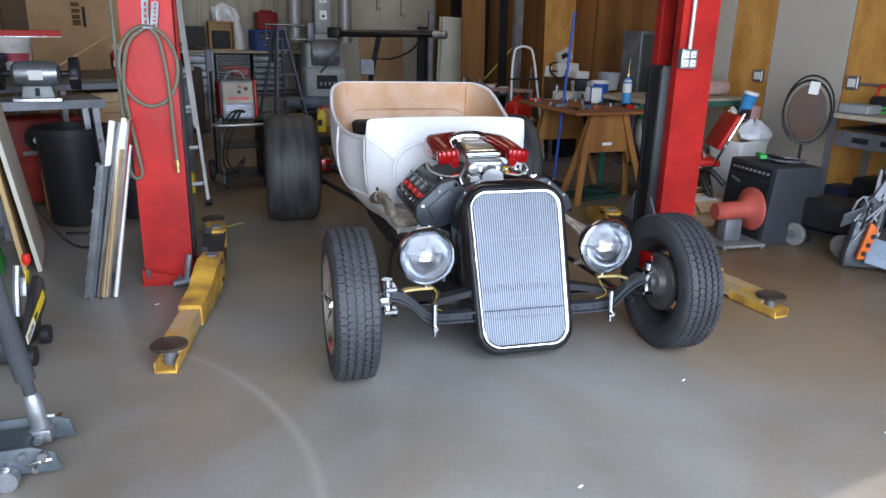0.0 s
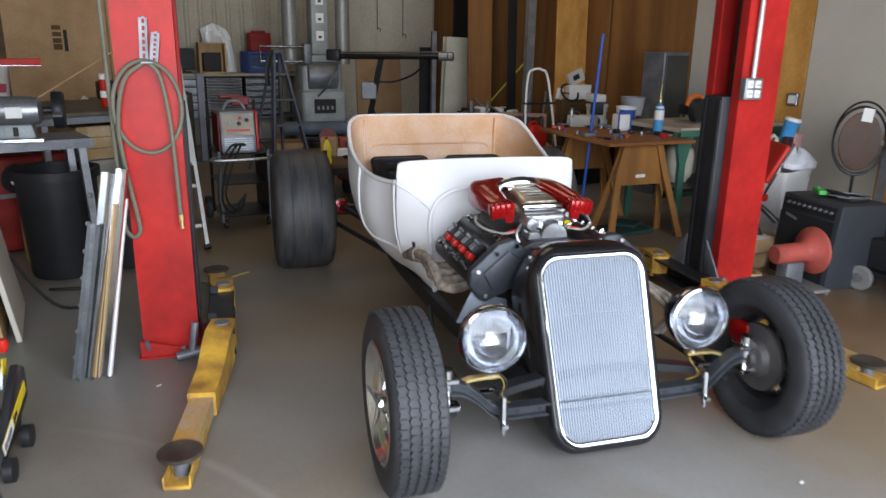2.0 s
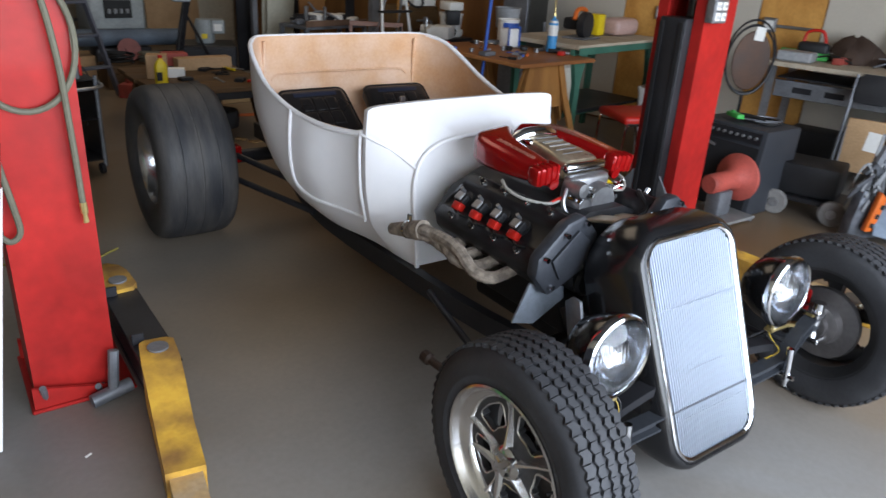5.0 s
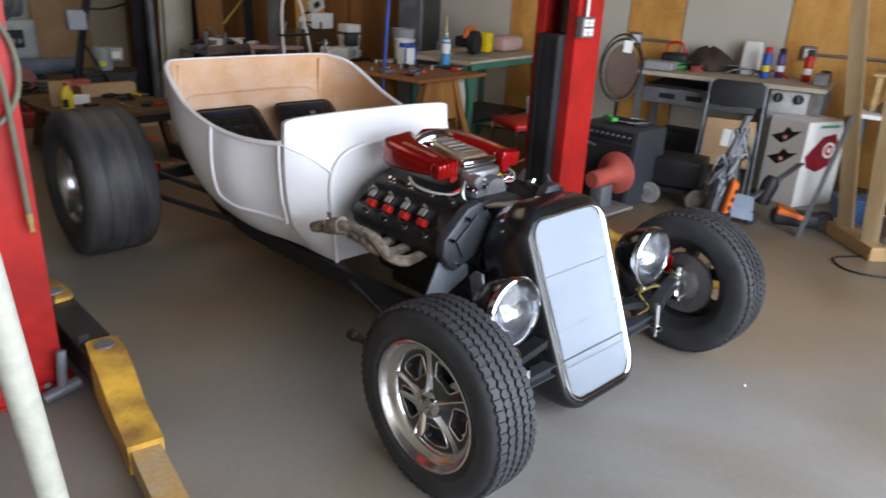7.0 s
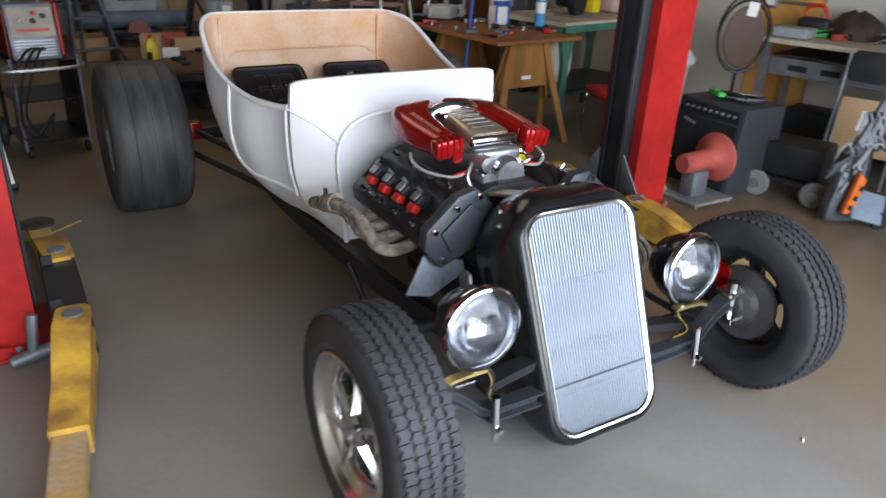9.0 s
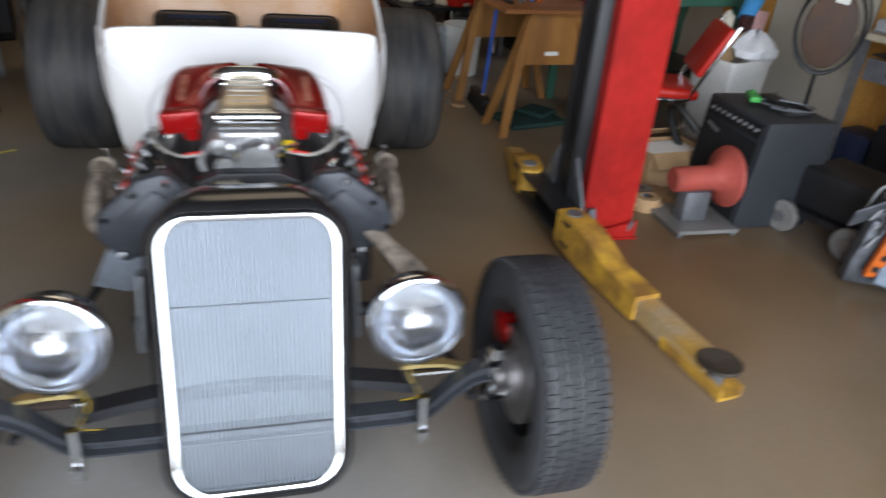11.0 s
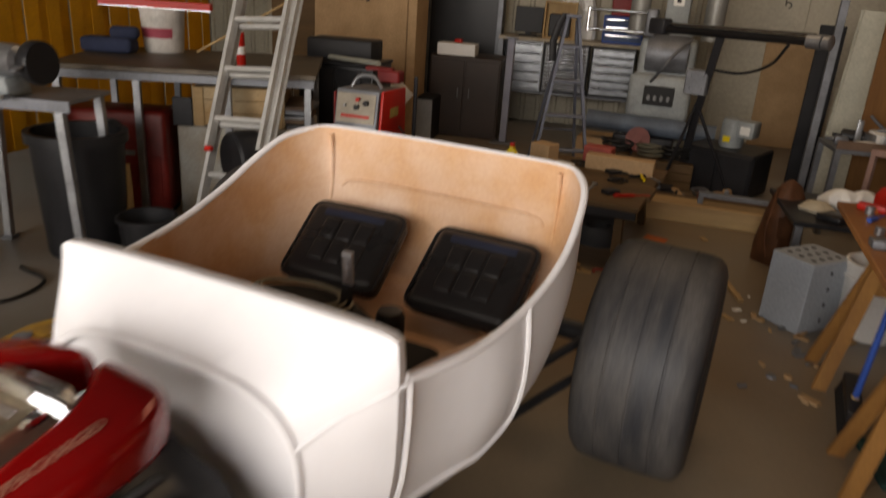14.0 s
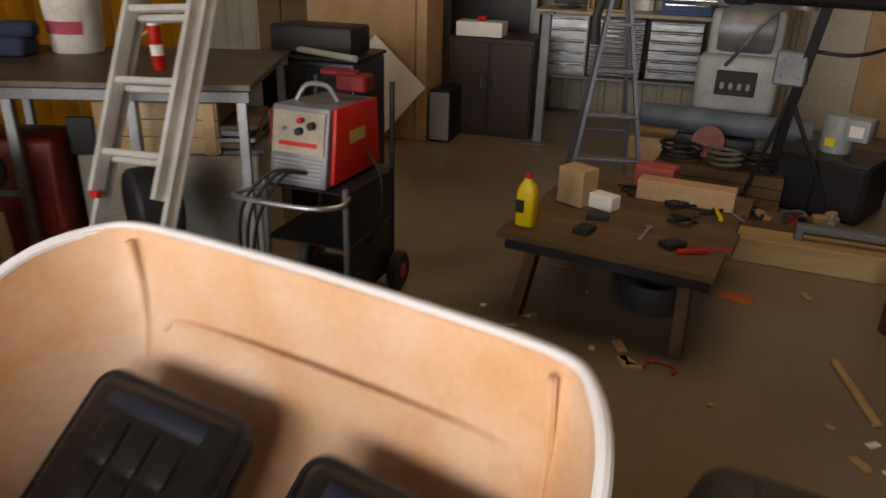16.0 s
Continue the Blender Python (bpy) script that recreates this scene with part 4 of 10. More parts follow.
# engine
COVER_BLACK = mat("satin_cover_black", (0.016, 0.016, 0.018), 0.34, dark=0.7, bump=0.06)
COVER_GREY = mat("dark_grey_cover", (0.045, 0.049, 0.058), 0.40, 0.25, dark=0.75, bump=0.08)
LETTER_TAN = mat("dull_tan_lettering", (0.50, 0.22, 0.15), 0.4, 0.3)
MOUNT_STEEL = mat("bare_blue_grey_plate", (0.19, 0.215, 0.25), 0.4, 0.3, dark=0.75)
bm = bm_new()
prism(bm, [(-0.12, 0.22), (0.12, 0.22), (0.20, 0.42), (0.30, 0.52), (0.22, 0.62), (0.08, 0.68), (-0.08, 0.68), (-0.22, 0.62), (-0.30, 0.52), (-0.20, 0.42)], 0.60, pose(0, 0.50, 0), 0.008)
span(bm, (-0.10, 0.55, 0.15), (0.10, 1.05, 0.24), 0.02, 2)
lathe(bm, [(0.13, 0.0), (0.12, 0.3), (0.07, 0.5), (0.06, 0.9)], pose(0, 1.08, 0.36, -90, 0, 0), 20)
part("engine_block", bm, BLACK_STEEL, car, "black engine block and gearbox")
for s in (-1, 1):
    # camshaft cover: slanted block with bolts and coil packs
    C = pose(s * 0.268, 0.455, 0.602, 0, s * 40, 0)
    cv = thing("cam_cover", "black cam cover", "cover")
    cv.parent = car
    no_tags(cv)
    bm = bm_new()
    prism(bm, [(-0.12, -0.07), (0.12, -0.07), (0.126, -0.02), (0.11, 0.036), (0.062, 0.046), (0.045, 0.028), (-0.045, 0.028), (-0.062, 0.046), (-0.105, 0.038), (-0.126, 0.0)], 0.53, C, 0.010)
    part("cover_body", bm, COVER_BLACK, cv, "satin black cover")
    for k in range(4):
        for xx in (-0.086, 0.086):
            bm = bm_new()
            y = 0.075 + 0.12 * k
            cyl(bm, C @ Vector((xx, y, 0.036)), C @ Vector((xx, y, 0.066)), 0.0075, n=8)
            cyl(bm, C @ Vector((xx, y, 0.036)), C @ Vector((xx, y, 0.046)), 0.012, n=6)
            part("cover_stud", bm, CHROME, cv)
    for k in range(4):
        y = 0.145 + 0.103 * k
        bm = bm_new()
        box(bm, (0.042, 0.05, 0.04), (0.008 * s, y, 0.042), bevel=0.007, seg=2)
        cyl(bm, (0.0, y, 0.026), (0.0, y, 0.036), 0.033, n=16)
        bmesh.ops.transform(bm, matrix=C, verts=bm.verts[:])
        coilp = part("coil_pack", bm, BLACK_PLASTIC, cv, "black ignition coil")
        bm = bm_new()
        box(bm, (0.034, 0.036, 0.008), (0.008 * s, y + 0.004, 0.064), bevel=0.003)
        cyl(bm, (-s * 0.018, y + 0.014, 0.05), (-s * 0.018, y + 0.014, 0.074), 0.007, n=8)
        bmesh.ops.transform(bm, matrix=C, verts=bm.verts[:])
        part("coil_top", bm, CAST_ALU, coilp, "bright metal coil top")
        bm = bm_new()
        box(bm, (0.030, 0.042, 0.032), (s * 0.042, y - 0.010, 0.046), (0, s * 18, 0), 0.006, 2)
        bmesh.ops.transform(bm, matrix=C, verts=bm.verts[:])
        part("connector", bm, RED_PLASTIC, coilp, "red connector")
        bm = bm_new()
        tube(bm, smooth([C @ Vector((s * 0.055, y - 0.02, 0.045)), C @ Vector((s * 0.068, y - 0.05, 0.05)), C @ Vector((s * 0.06, y - 0.085, 0.046))], 3), 0.004, 6)
        part("coil_wire", bm, WIRE, coilp)
    # timing cover half with facets
    TC = C @ pose(0, -0.055, 0.035)
    bm = bm_new()
    prism(bm, [(-0.135, -0.10), (0.06, -0.16), (0.135, -0.08), (0.125, 0.02), (0.06, 0.05), (-0.09, 0.045), (-0.135, 0.0)], 0.052, TC, 0.016)
    tcov = part("timing_cover", bm, COVER_GREY, cv, "faceted dark grey timing cover")
    bm = bm_new()
    prism(bm, [(-0.075, -0.075), (0.05, -0.11), (0.09, -0.06), (0.075, 0.005), (-0.06, 0.005)], 0.012, TC @ pose(0, -0.012, 0), 0.005)
    part("cover_facet", bm, COVER_GREY, tcov)
    for xx, zz in ((-0.11, -0.07), (0.10, -0.1), (0.11, 0.0), (-0.07, 0.028), (0.03, 0.03), (0.03, -0.14)):
        bm = bm_new()
        cyl(bm, TC @ Vector((xx, 0.0, zz)), TC @ Vector((xx, -0.016, zz)), 0.009, n=8)
        part("timing_bolt", bm, CHROME, cv)
    # red intake half: a flat-topped runner box that turns in towards the throttle neck at its back
    bm = bm_new()
    rows = []
    for y, xi, xo, zt, zb in ((0.652, 0.136, 0.224, 0.810, 0.766), (0.660, 0.128, 0.232, 0.822, 0.758), (0.72, 0.122, 0.237, 0.829, 0.754), (0.80, 0.112, 0.239, 0.837, 0.750), (0.88, 0.098, 0.237, 0.844, 0.748), (0.94, 0.070, 0.229, 0.850, 0.748), (0.985, 0.035, 0.212, 0.854, 0.750), (1.015, 0.018, 0.186, 0.850, 0.754), (1.035, 0.020, 0.150, 0.838, 0.760), (1.045, 0.034, 0.118, 0.820, 0.770)):
        hw, cx = (xo - xi) / 2, (xo + xi) / 2
        rows.append([(s * (cx + x), y, z - 0.10 * x) for x, z in round_rect(hw, zb, zt, min(0.03, 0.45 * (zt - zb)), 4)])
    rings(bm, rows)
    lobe = part("intake_lobe", bm, RED_GLOSS, car, "glossy red supercharger intake cover")
    bm = bm_new()
    box(bm, (0.105, 0.05, 0.062), (s * 0.180, 0.636, 0.788), (6, s * 6, 0), 0.008, 2)
    part("end_cap", bm, RED_GLOSS, lobe)
    for dx in (-0.036, -0.012, 0.012, 0.036):
        bm = bm_new()
        box(bm, (0.009, 0.05, 0.066), (s * (0.180 + dx), 0.632, 0.790 - 0.1 * dx), (6, s * 6, 0), 0.003)
        part("cap_rib", bm, RED_GLOSS, lobe)
    bm = bm_new()
    cyl(bm, (s * 0.150, 0.630, 0.756), (s * 0.150, 0.612, 0.752), 0.02, n=12)
    part("cap_port", bm, RED_GLOSS, lobe)
    lettering("SUPERCHARGED", 0.027, pose(s * 0.180, 0.79, 0.8365, 5.2, 0, 0) @ pose(0, 0, 0, 0, s * 5.7, 0) @ pose(0, 0, 0, 0, 0, 90 if s > 0 else -90), LETTER_TAN, lobe)
    # wrapped exhaust pipes
    for k in range(4):
        y = 0.575 + 0.095 * k
        bm = bm_new()
        pts = smooth([(s * 0.29, y, 0.505), (s * 0.36, y + 0.005, 0.482), (s * 0.41, y + 0.02, 0.472 + 0.005 * k), (s * (0.445 + 0.008 * (k % 2)), y + 0.07, 0.485 + 0.01 * k), (s * (0.452 - 0.01 * (k % 2)), min(y + 0.16, 0.88), 0.535 - 0.012 * (k % 2)), (s * (0.455 + 0.012 * (k % 2)), 0.90 + 0.008 * k, 0.535 - 0.02 * (k // 2)), (s * 0.462, 0.965, 0.518)], 5)
        tube(bm, pts, [0.0205 + 0.002 * (i % 2) for i in range(len(pts))], 10)
        part("exhaust_runner", bm, WRAP, car, "exhaust pipe in grey fibre wrap")
    bm = bm_new()
    tube(bm, [(s * 0.458, 0.925, 0.53), (s * 0.462, 0.96, 0.52), (s * 0.468, 1.02, 0.503), (s * 0.475, 1.11, 0.475)], [0.038, 0.037, 0.030, 0.022], 16)
    coll = part("collector", bm, WRAP, car, "wrapped collector pipe")
    bm = bm_new()
    tube(bm, [(s * 0.466, 1.0, 0.509), (s * 0.467, 1.012, 0.506)], 0.035, 16)
    box(bm, (0.012, 0.02, 0.03), (s * 0.467, 1.006, 0.552), bevel=0.003)
    part("clamp", bm, CHROME, coll)
    # cooling and vacuum hoses on each side
    bm = bm_new()
    tube(bm, smooth([(s * 0.11, 0.60, 0.705), (s * 0.18, 0.596, 0.695), (s * 0.245, 0.65, 0.705), (s * 0.262, 0.72, 0.72), (s * 0.245, 0.77, 0.735)], 4), 0.0058, 8)
    part("vacuum_hose", bm, mat("milky_hose", (0.42, 0.40, 0.36), 0.4), car, "milky vacuum hose")
    bm = bm_new()
    tube(bm, smooth([(s * 0.12, 0.60, 0.705), (s * 0.15, 0.597, 0.70), (s * 0.17, 0.596, 0.697)], 3), 0.0075, 8)
    part("hose_clip", bm, RED_PLASTIC, car)
    bm = bm_new()
    tube(bm, smooth([(s * 0.1, 0.5, 0.62), (s * 0.16, 0.46, 0.66), (s * 0.2, 0.54, 0.70)], 4), 0.01, 8)
    part("breather_hose", bm, WIRE, car)
    if s > 0:
        continue
    # steel mount plate from the frame to the block
    bm = bm_new()
    prism(bm, [(-0.43, 0.378), (-0.337, 0.352), (-0.209, 0.415), (-0.215, 0.46), (-0.369, 0.505)], 0.01, pose(0, 0.445, 0), 0.003)
    part("mount_plate", bm, MOUNT_STEEL, car, "bare blue-grey steel mount plate")
# three grey hoses that hang beside the radiator on one side
for k in range(3):
    bm = bm_new()
    tube(bm, smooth([(0.28 + 0.02 * k, 0.44, 0.55), (0.33 + 0.025 * k, 0.38, 0.53 - 0.01 * k), (0.40 + 0.03 * k, 0.31, 0.46), (0.43 + 0.025 * k, 0.28, 0.39), (0.38 + 0.02 * k, 0.30, 0.31)], 5), 0.0105, 9)
    part("side_hose", bm, WRAP, car, "grey-brown ribbed hose")
# bright centre section: throttle pipe, lid, brackets and belts
bm = bm_new()
rings(bm, [[(x * k, y, 0.774 + z * k2) for x, z in round_rect(0.072, -0.06, 0.085, 0.022, 4)] for y, k, k2 in ((0.645, 1.05, 0.5), (0.66, 1.12, 0.58), (0.72, 1.08, 0.68), (0.78, 0.98, 0.76), (0.84, 0.9, 0.82), (0.9, 0.85, 0.88), (0.93, 0.8, 0.84))])
lid = part("blower_lid", bm, mat("gold_tinted_alloy", (0.60, 0.50, 0.36), 0.32, 0.8, blotch=14, dark=0.7, bump=0.1), car, "bare gold-tinted alloy intake lid")
for k in range(5):
    bm = bm_new()
    box(bm, (0.10, 0.006, 0.006), (0, 0.69 + 0.035 * k, 0.8265 + 0.0055 * k), (9, 0, 0), 0.002)
    part("lid_rib", bm, CAST_ALU, lid)
bm = bm_new()
tube(bm, smooth([(-0.105, 0.905, 0.80), (-0.085, 0.895, 0.835), (-0.04, 0.885, 0.852), (0.04, 0.885, 0.852), (0.085, 0.895, 0.835), (0.105, 0.905, 0.80)], 4), 0.025, 12)
box(bm, (0.15, 0.055, 0.02), (0, 0.86, 0.832), (6, 0, 0), 0.008, 2)
part("throttle_neck", bm, CHROME, car, "chrome throttle neck")
bm = bm_new()
box(bm, (0.19, 0.05, 0.095), (0.0, 0.615, 0.728), (10, 0, 0), 0.018, 3)
housing = part("thermostat_housing", bm, CAST_ALU, car, "bright cast water housing")
bm = bm_new()
box(bm, (0.19, 0.032, 0.034), (0, 0.628, 0.796), bevel=0.012, seg=3)
part("front_bar", bm, CHROME, housing, "polished cross bar")
bm = bm_new()
box(bm, (0.15, 0.07, 0.04), (0, 0.6, 0.69), bevel=0.012, seg=2)
part("housing_foot", bm, CAST_ALU, housing)
for x, z, r in ((0.025, 0.685, 0.066), (-0.062, 0.68, 0.032), (-0.076, 0.74, 0.028)):
    bm = bm_new()
    lathe(bm, [(0.001, 0.03), (r * 0.85, 0.028), (r, 0.01), (r, -0.05)], pose(x, 0.57, z, 90, 0, 0), 20)
    part("housing_port", bm, CAST_ALU, housing)
for x, z in ((-0.08, 0.70), (0.085, 0.70), (-0.03, 0.715), (0.035, 0.715), (0.07, 0.655)):
    bm = bm_new()
    cyl(bm, (x, 0.545, z), (x, 0.61, z), 0.011, n=8)
    part("housing_bolt", bm, CHROME, housing)
bm = bm_new()
tube(bm, smooth([(-0.10, 0.60, 0.735), (-0.13, 0.58, 0.69), (-0.11, 0.56, 0.64)], 4), 0.008, 8)
part("bypass_pipe", bm, CAST_ALU, housing)
bm = bm_new()
for xx in (-0.045, 0.045):
    cyl(bm, (xx, 0.62, 0.73), (xx, 0.53, 0.745), 0.008, n=8)
tube(bm, smooth([(0.06, 0.58, 0.70), (0.10, 0.55, 0.735), (0.14, 0.60, 0.725), (0.13, 0.66, 0.70)], 4), 0.0065, 8)
tube(bm, smooth([(-0.02, 0.57, 0.67), (-0.10, 0.53, 0.66), (-0.18, 0.56, 0.64), (-0.22, 0.62, 0.66)], 4), 0.0075, 8)
part("fuel_pipe", bm, ALU, car)
bm = bm_new()
box(bm, (0.07, 0.24, 0.012), (-0.055, 0.46, 0.665), (-14, 0, 8), 0.003)
box(bm, (0.045, 0.24, 0.012), (0.06, 0.46, 0.655), (-14, 0, -8), 0.003)
part("support_strap", bm, mat("tan_strap_metal", (0.50, 0.42, 0.30), 0.45, 0.5), car, "flat tan metal support straps")
bm = bm_new()
lathe(bm, [(0.001, 0.05), (0.07, 0.05), (0.085, 0.04), (0.075, 0.025), (0.085, 0.01), (0.085, -0.02)], pose(0, 0.45, 0.36, 90, 0, 0), 24)
lathe(bm, [(0.001, 0.05), (0.045, 0.05), (0.055, 0.04), (0.048, 0.025), (0.055, 0.01), (0.055, -0.02)], pose(0.15, 0.45, 0.50, 90, 0, 0), 20)
lathe(bm, [(0.001, 0.05), (0.045, 0.05), (0.055, 0.04), (0.048, 0.025), (0.055, 0.01), (0.055, -0.02)], pose(-0.15, 0.45, 0.48, 90, 0, 0), 20)
box(bm, (0.14, 0.1, 0.11), (0.27, 0.48, 0.40), bevel=0.02, seg=2)
part("pulley", bm, BLACK_STEEL, car)
bm = bm_new()
tube(bm, smooth([(0.0, 0.30, 0.70), (0.05, 0.38, 0.66), (0.08, 0.50, 0.62)], 4), 0.026, 12)
part("radiator_hose", bm, WIRE, car, "black radiator hose")
bm = bm_new()
tube(bm, smooth([(-0.12, 0.22, 0.20), (-0.2, 0.32, 0.25), (-0.17, 0.46, 0.36)], 4), 0.026, 12)
part("radiator_hose", bm, WIRE, car, "black radiator hose")
# small loose ends: yellow cap, wires
bm = bm_new()
lathe(bm, [(0.001, 0.012), (0.016, 0.012), (0.016, 0.0)], pose(0.115, 0.612, 0.715, 40, 0, 0), 14)
part("filler_cap", bm, YELLOW, car, "yellow filler cap")
for s in (-1, 1):
    for k, mt in enumerate((mat("dull_yellow_wire", (0.45, 0.30, 0.03), 0.5), WIRE)):
        bm = bm_new()
        tube(bm, smooth([(s * 0.40 - 0.02, 0.06, 0.36), (s * (0.38 - 0.012 * k), 0.03, 0.31), (s * (0.40 + 0.01 * k), 0.0, 0.265), (s * (0.36 - 0.015 * k), 0.02, 0.235 - 0.02 * k)], 4), 0.0022, 5)
        part("lamp_wire", bm, mt, car)

# ---- two-post lift ----
PAD_STEEL = mat("dark_worn_pad", (0.09, 0.075, 0.06), 0.5, 0.4, dark=0.5, blotch=9)
def lift_post(side):
    """One column with carriage, arms and base; built for the right and mirrored for the left."""
    s = side
    x0 = 1.445 if s > 0 else -1.46          # inner edge of the column
    lp = thing("lift_post", "worn red two-post lift column with black carriage", "vehicle lift", (x0, 1.44, 0), 0, "lift posts")

    def X(lo, hi, bm, bevel=0.0, seg=1):
        a, b = lo[0] * s, hi[0] * s
        return span(bm, (min(a, b), lo[1], lo[2]), (max(a, b), hi[1], hi[2]), bevel, seg)

    bm = bm_new()
    PROFILE = ((0, -0.15), (0.25, -0.15), (0.25, 0.15), (0, 0.15), (0, 0.085), (0.012, 0.085), (0.012, 0.138), (0.238, 0.138), (0.238, -0.138), (0.012, -0.138), (0.012, -0.085), (0, -0.085))
    rings(bm, [[(s * x, y, z) for x, y in PROFILE] for z in (0.012, 3.4)])
    bmesh.ops.recalc_face_normals(bm, faces=bm.faces[:])
    part("column", bm, RED_LIFT, lp, "worn glossy red steel column")
    bm = bm_new()
    X((-0.05, -0.20, 0.0), (0.27, 0.20, 0.012), bm, 0.004)
    part("base_plate", bm, RED_LIFT, lp, "red base plate bolted to the floor")
    for y in (-0.18, 0.18):
        bm = bm_new()
        prism(bm, [(0.02, 0.012), (0.26, 0.012), (0.26, 0.09), (0.02, 0.03)], 0.012, Matrix.Diagonal((s, 1, 1, 1)) @ pose(0, y - 0.006, 0))
        part("gusset", bm, RED_LIFT, lp)
        for xx in (0.06, 0.22):
            bm = bm_new()
            cyl(bm, (s * xx, y - 0.015 * (1 if y > 0 else -1), 0.012), (s * (xx + 0.01), y - 0.015, 0.09 if xx > 0.1 else 0.045), 0.011, n=8)
            cyl(bm, (s * xx, y - 0.015 * (1 if y > 0 else -1), 0.012), (s * xx, y - 0.015 * (1 if y > 0 else -1), 0.028), 0.02, n=6)
            part("anchor_bolt", bm, DULL_STEEL, lp)
    bm = bm_new()
    PROUD = 0.055 if s > 0 else 0.004
    X((-PROUD, -0.082, 0.10), (0.10, 0.082, 1.20), bm, 0.008, 2)
    carriage = part("carriage", bm, BLACK_STEEL, lp, "scuffed black carriage")
    bm = bm_new()
    X((-PROUD - 0.007, -0.075, 0.14), (-PROUD, -0.05, 1.18), bm)
    X((-PROUD - 0.007, 0.05, 0.14), (-PROUD, 0.075, 1.18), bm)
    part("rubber_strip", bm, BLACK_PLASTIC, carriage)
    bm = bm_new()
    cyl(bm, (s * 0.07, -0.02, 1.2), (s * 0.07, -0.02, 3.35), 0.034, n=14)
    part("hydraulic_ram", bm, BLACK_PAINT, lp, "glossy black hydraulic cylinder")
    # arm yoke
    bm = bm_new()
    X((-0.17, -0.36, 0.055), (-0.045, 0.36, 0.075), bm, 0.004)
    X((-0.17, -0.36, 0.155), (-0.045, 0.36, 0.170), bm, 0.004)
    X((-0.075, -0.36, 0.075), (-0.05, 0.36, 0.155), bm)
    part("arm_yoke", bm, BLACK_STEEL, lp, "black arm yoke")
    for d in (-1, 1):
        bm = bm_new()
        if s < 0:
            span(bm, (0.05, d * 0.20 - 0.006, 0.171), (0.09, d * 0.20 + 0.006, 0.21), 0.002)
        else:
            prism(bm, [(0, 0), (0.15, 0), (0, 0.20)], 0.012, pose(s * -0.05, d * 0.085, 0.17, 0, 0, 90 * d), 0.002)
        part("yoke_brace", bm, BLACK_STEEL if s < 0 else DULL_STEEL, lp)
        # swing arm: raised knee by the pin, sloping outer box, inner box, pad
        pin = Vector((s * -0.115, d * 0.27, 0))
        tip = Vector((s * 0.03, -1.28, 0)) if d < 0 else Vector((0.0, 0.84, 0) if s > 0 else (0.06, 0.92, 0))
        dirn = (tip - pin).normalized()
        L = (tip - pin).length
        m = Matrix.Translation(pin) @ dirn.to_track_quat("X", "Z").to_matrix().to_4x4()
        arm = part("swing_arm", rings(bm_new(), [[m @ Vector((x, y, z)) for y, z in ((-w, z0), (w, z0), (w, z1), (-w, z1))] for x, w, z0, z1 in
                   ((-0.055, 0.035, 0.06, 0.185), (-0.03, 0.055, 0.05, 0.19), (0.1, 0.06, 0.03, 0.19), (0.2, 0.058, 0.02, 0.175), (0.3, 0.056, 0.015, 0.14), (0.36, 0.055, 0.012, 0.122), (L * 0.56, 0.054, 0.012, 0.115))]), YELLOW_ARM, lp, "worn yellow folding lift arm")
        bm = bm_new()
        c = m @ Vector((0.02, 0, 0))
        cyl(bm, (c.x, c.y, 0.185), (c.x, c.y, 0.197), 0.034, n=18)
        part("arm_pin", bm, DULL_STEEL, arm)
        bm = bm_new()
        rings(bm, [[m @ Vector((x, y, z)) for y, z in ((-0.044, 0.018), (0.044, 0.018), (0.044, 0.096), (-0.044, 0.096))] for x in (L * 0.5, L - 0.07)])
        part("arm_extension", bm, mat("bare_worn_arm_steel", (0.47, 0.40, 0.30), 0.45, 0.3, tint=(0.55, 0.33, 0.08), blotch=5), arm, "bare and yellow telescoping tube")
        bm = bm_new()
        rings(bm, [[m @ Vector((x, y, z)) for y, z in ((-0.042, 0.004), (0.042, 0.004), (0.046, 0.012), (0.046, 0.05), (0.04, 0.055), (0.038, 0.016), (-0.038, 0.016), (-0.04, 0.055), (-0.046, 0.05), (-0.046, 0.012))] for x in (L * 0.72, L + 0.03)])
        part("arm_channel", bm, YELLOW_ARM, arm)
        if s > 0 and d > 0:
            continue
        e = m @ Vector((L - 0.05, 0, 0))
        bm = bm_new()
        cyl(bm, (e.x, e.y, 0.014), (e.x, e.y, 0.085), 0.028, n=16)
        part("pad_screw", bm, DULL_STEEL, arm)
        bm = bm_new()
        lathe(bm, [(0.001, 0.086), (0.05, 0.088), (0.075, 0.092), (0.077, 0.10), (0.073, 0.104), (0.001, 0.096)], pose(e.x, e.y, 0), 24)
        part("lift_pad", bm, PAD_STEEL, arm, "dark dished lifting pad")
    return lp


post_left, post_right = lift_post(-1), lift_post(1)
for lp, s in ((post_left, -1), (post_right, 1)):
    bm = bm_new()
    cyl(bm, (s * 0.10, -0.24, 0.02), (s * -0.03, -0.215, 0.035), 0.024, n=12)
    cyl(bm, (s * 0.03, -0.228, 0.03), (s * 0.01, -0.20, 0.17), 0.018, n=10)
    part("anchor_stud", bm, DULL_STEEL, lp, "dull steel anchor stud")

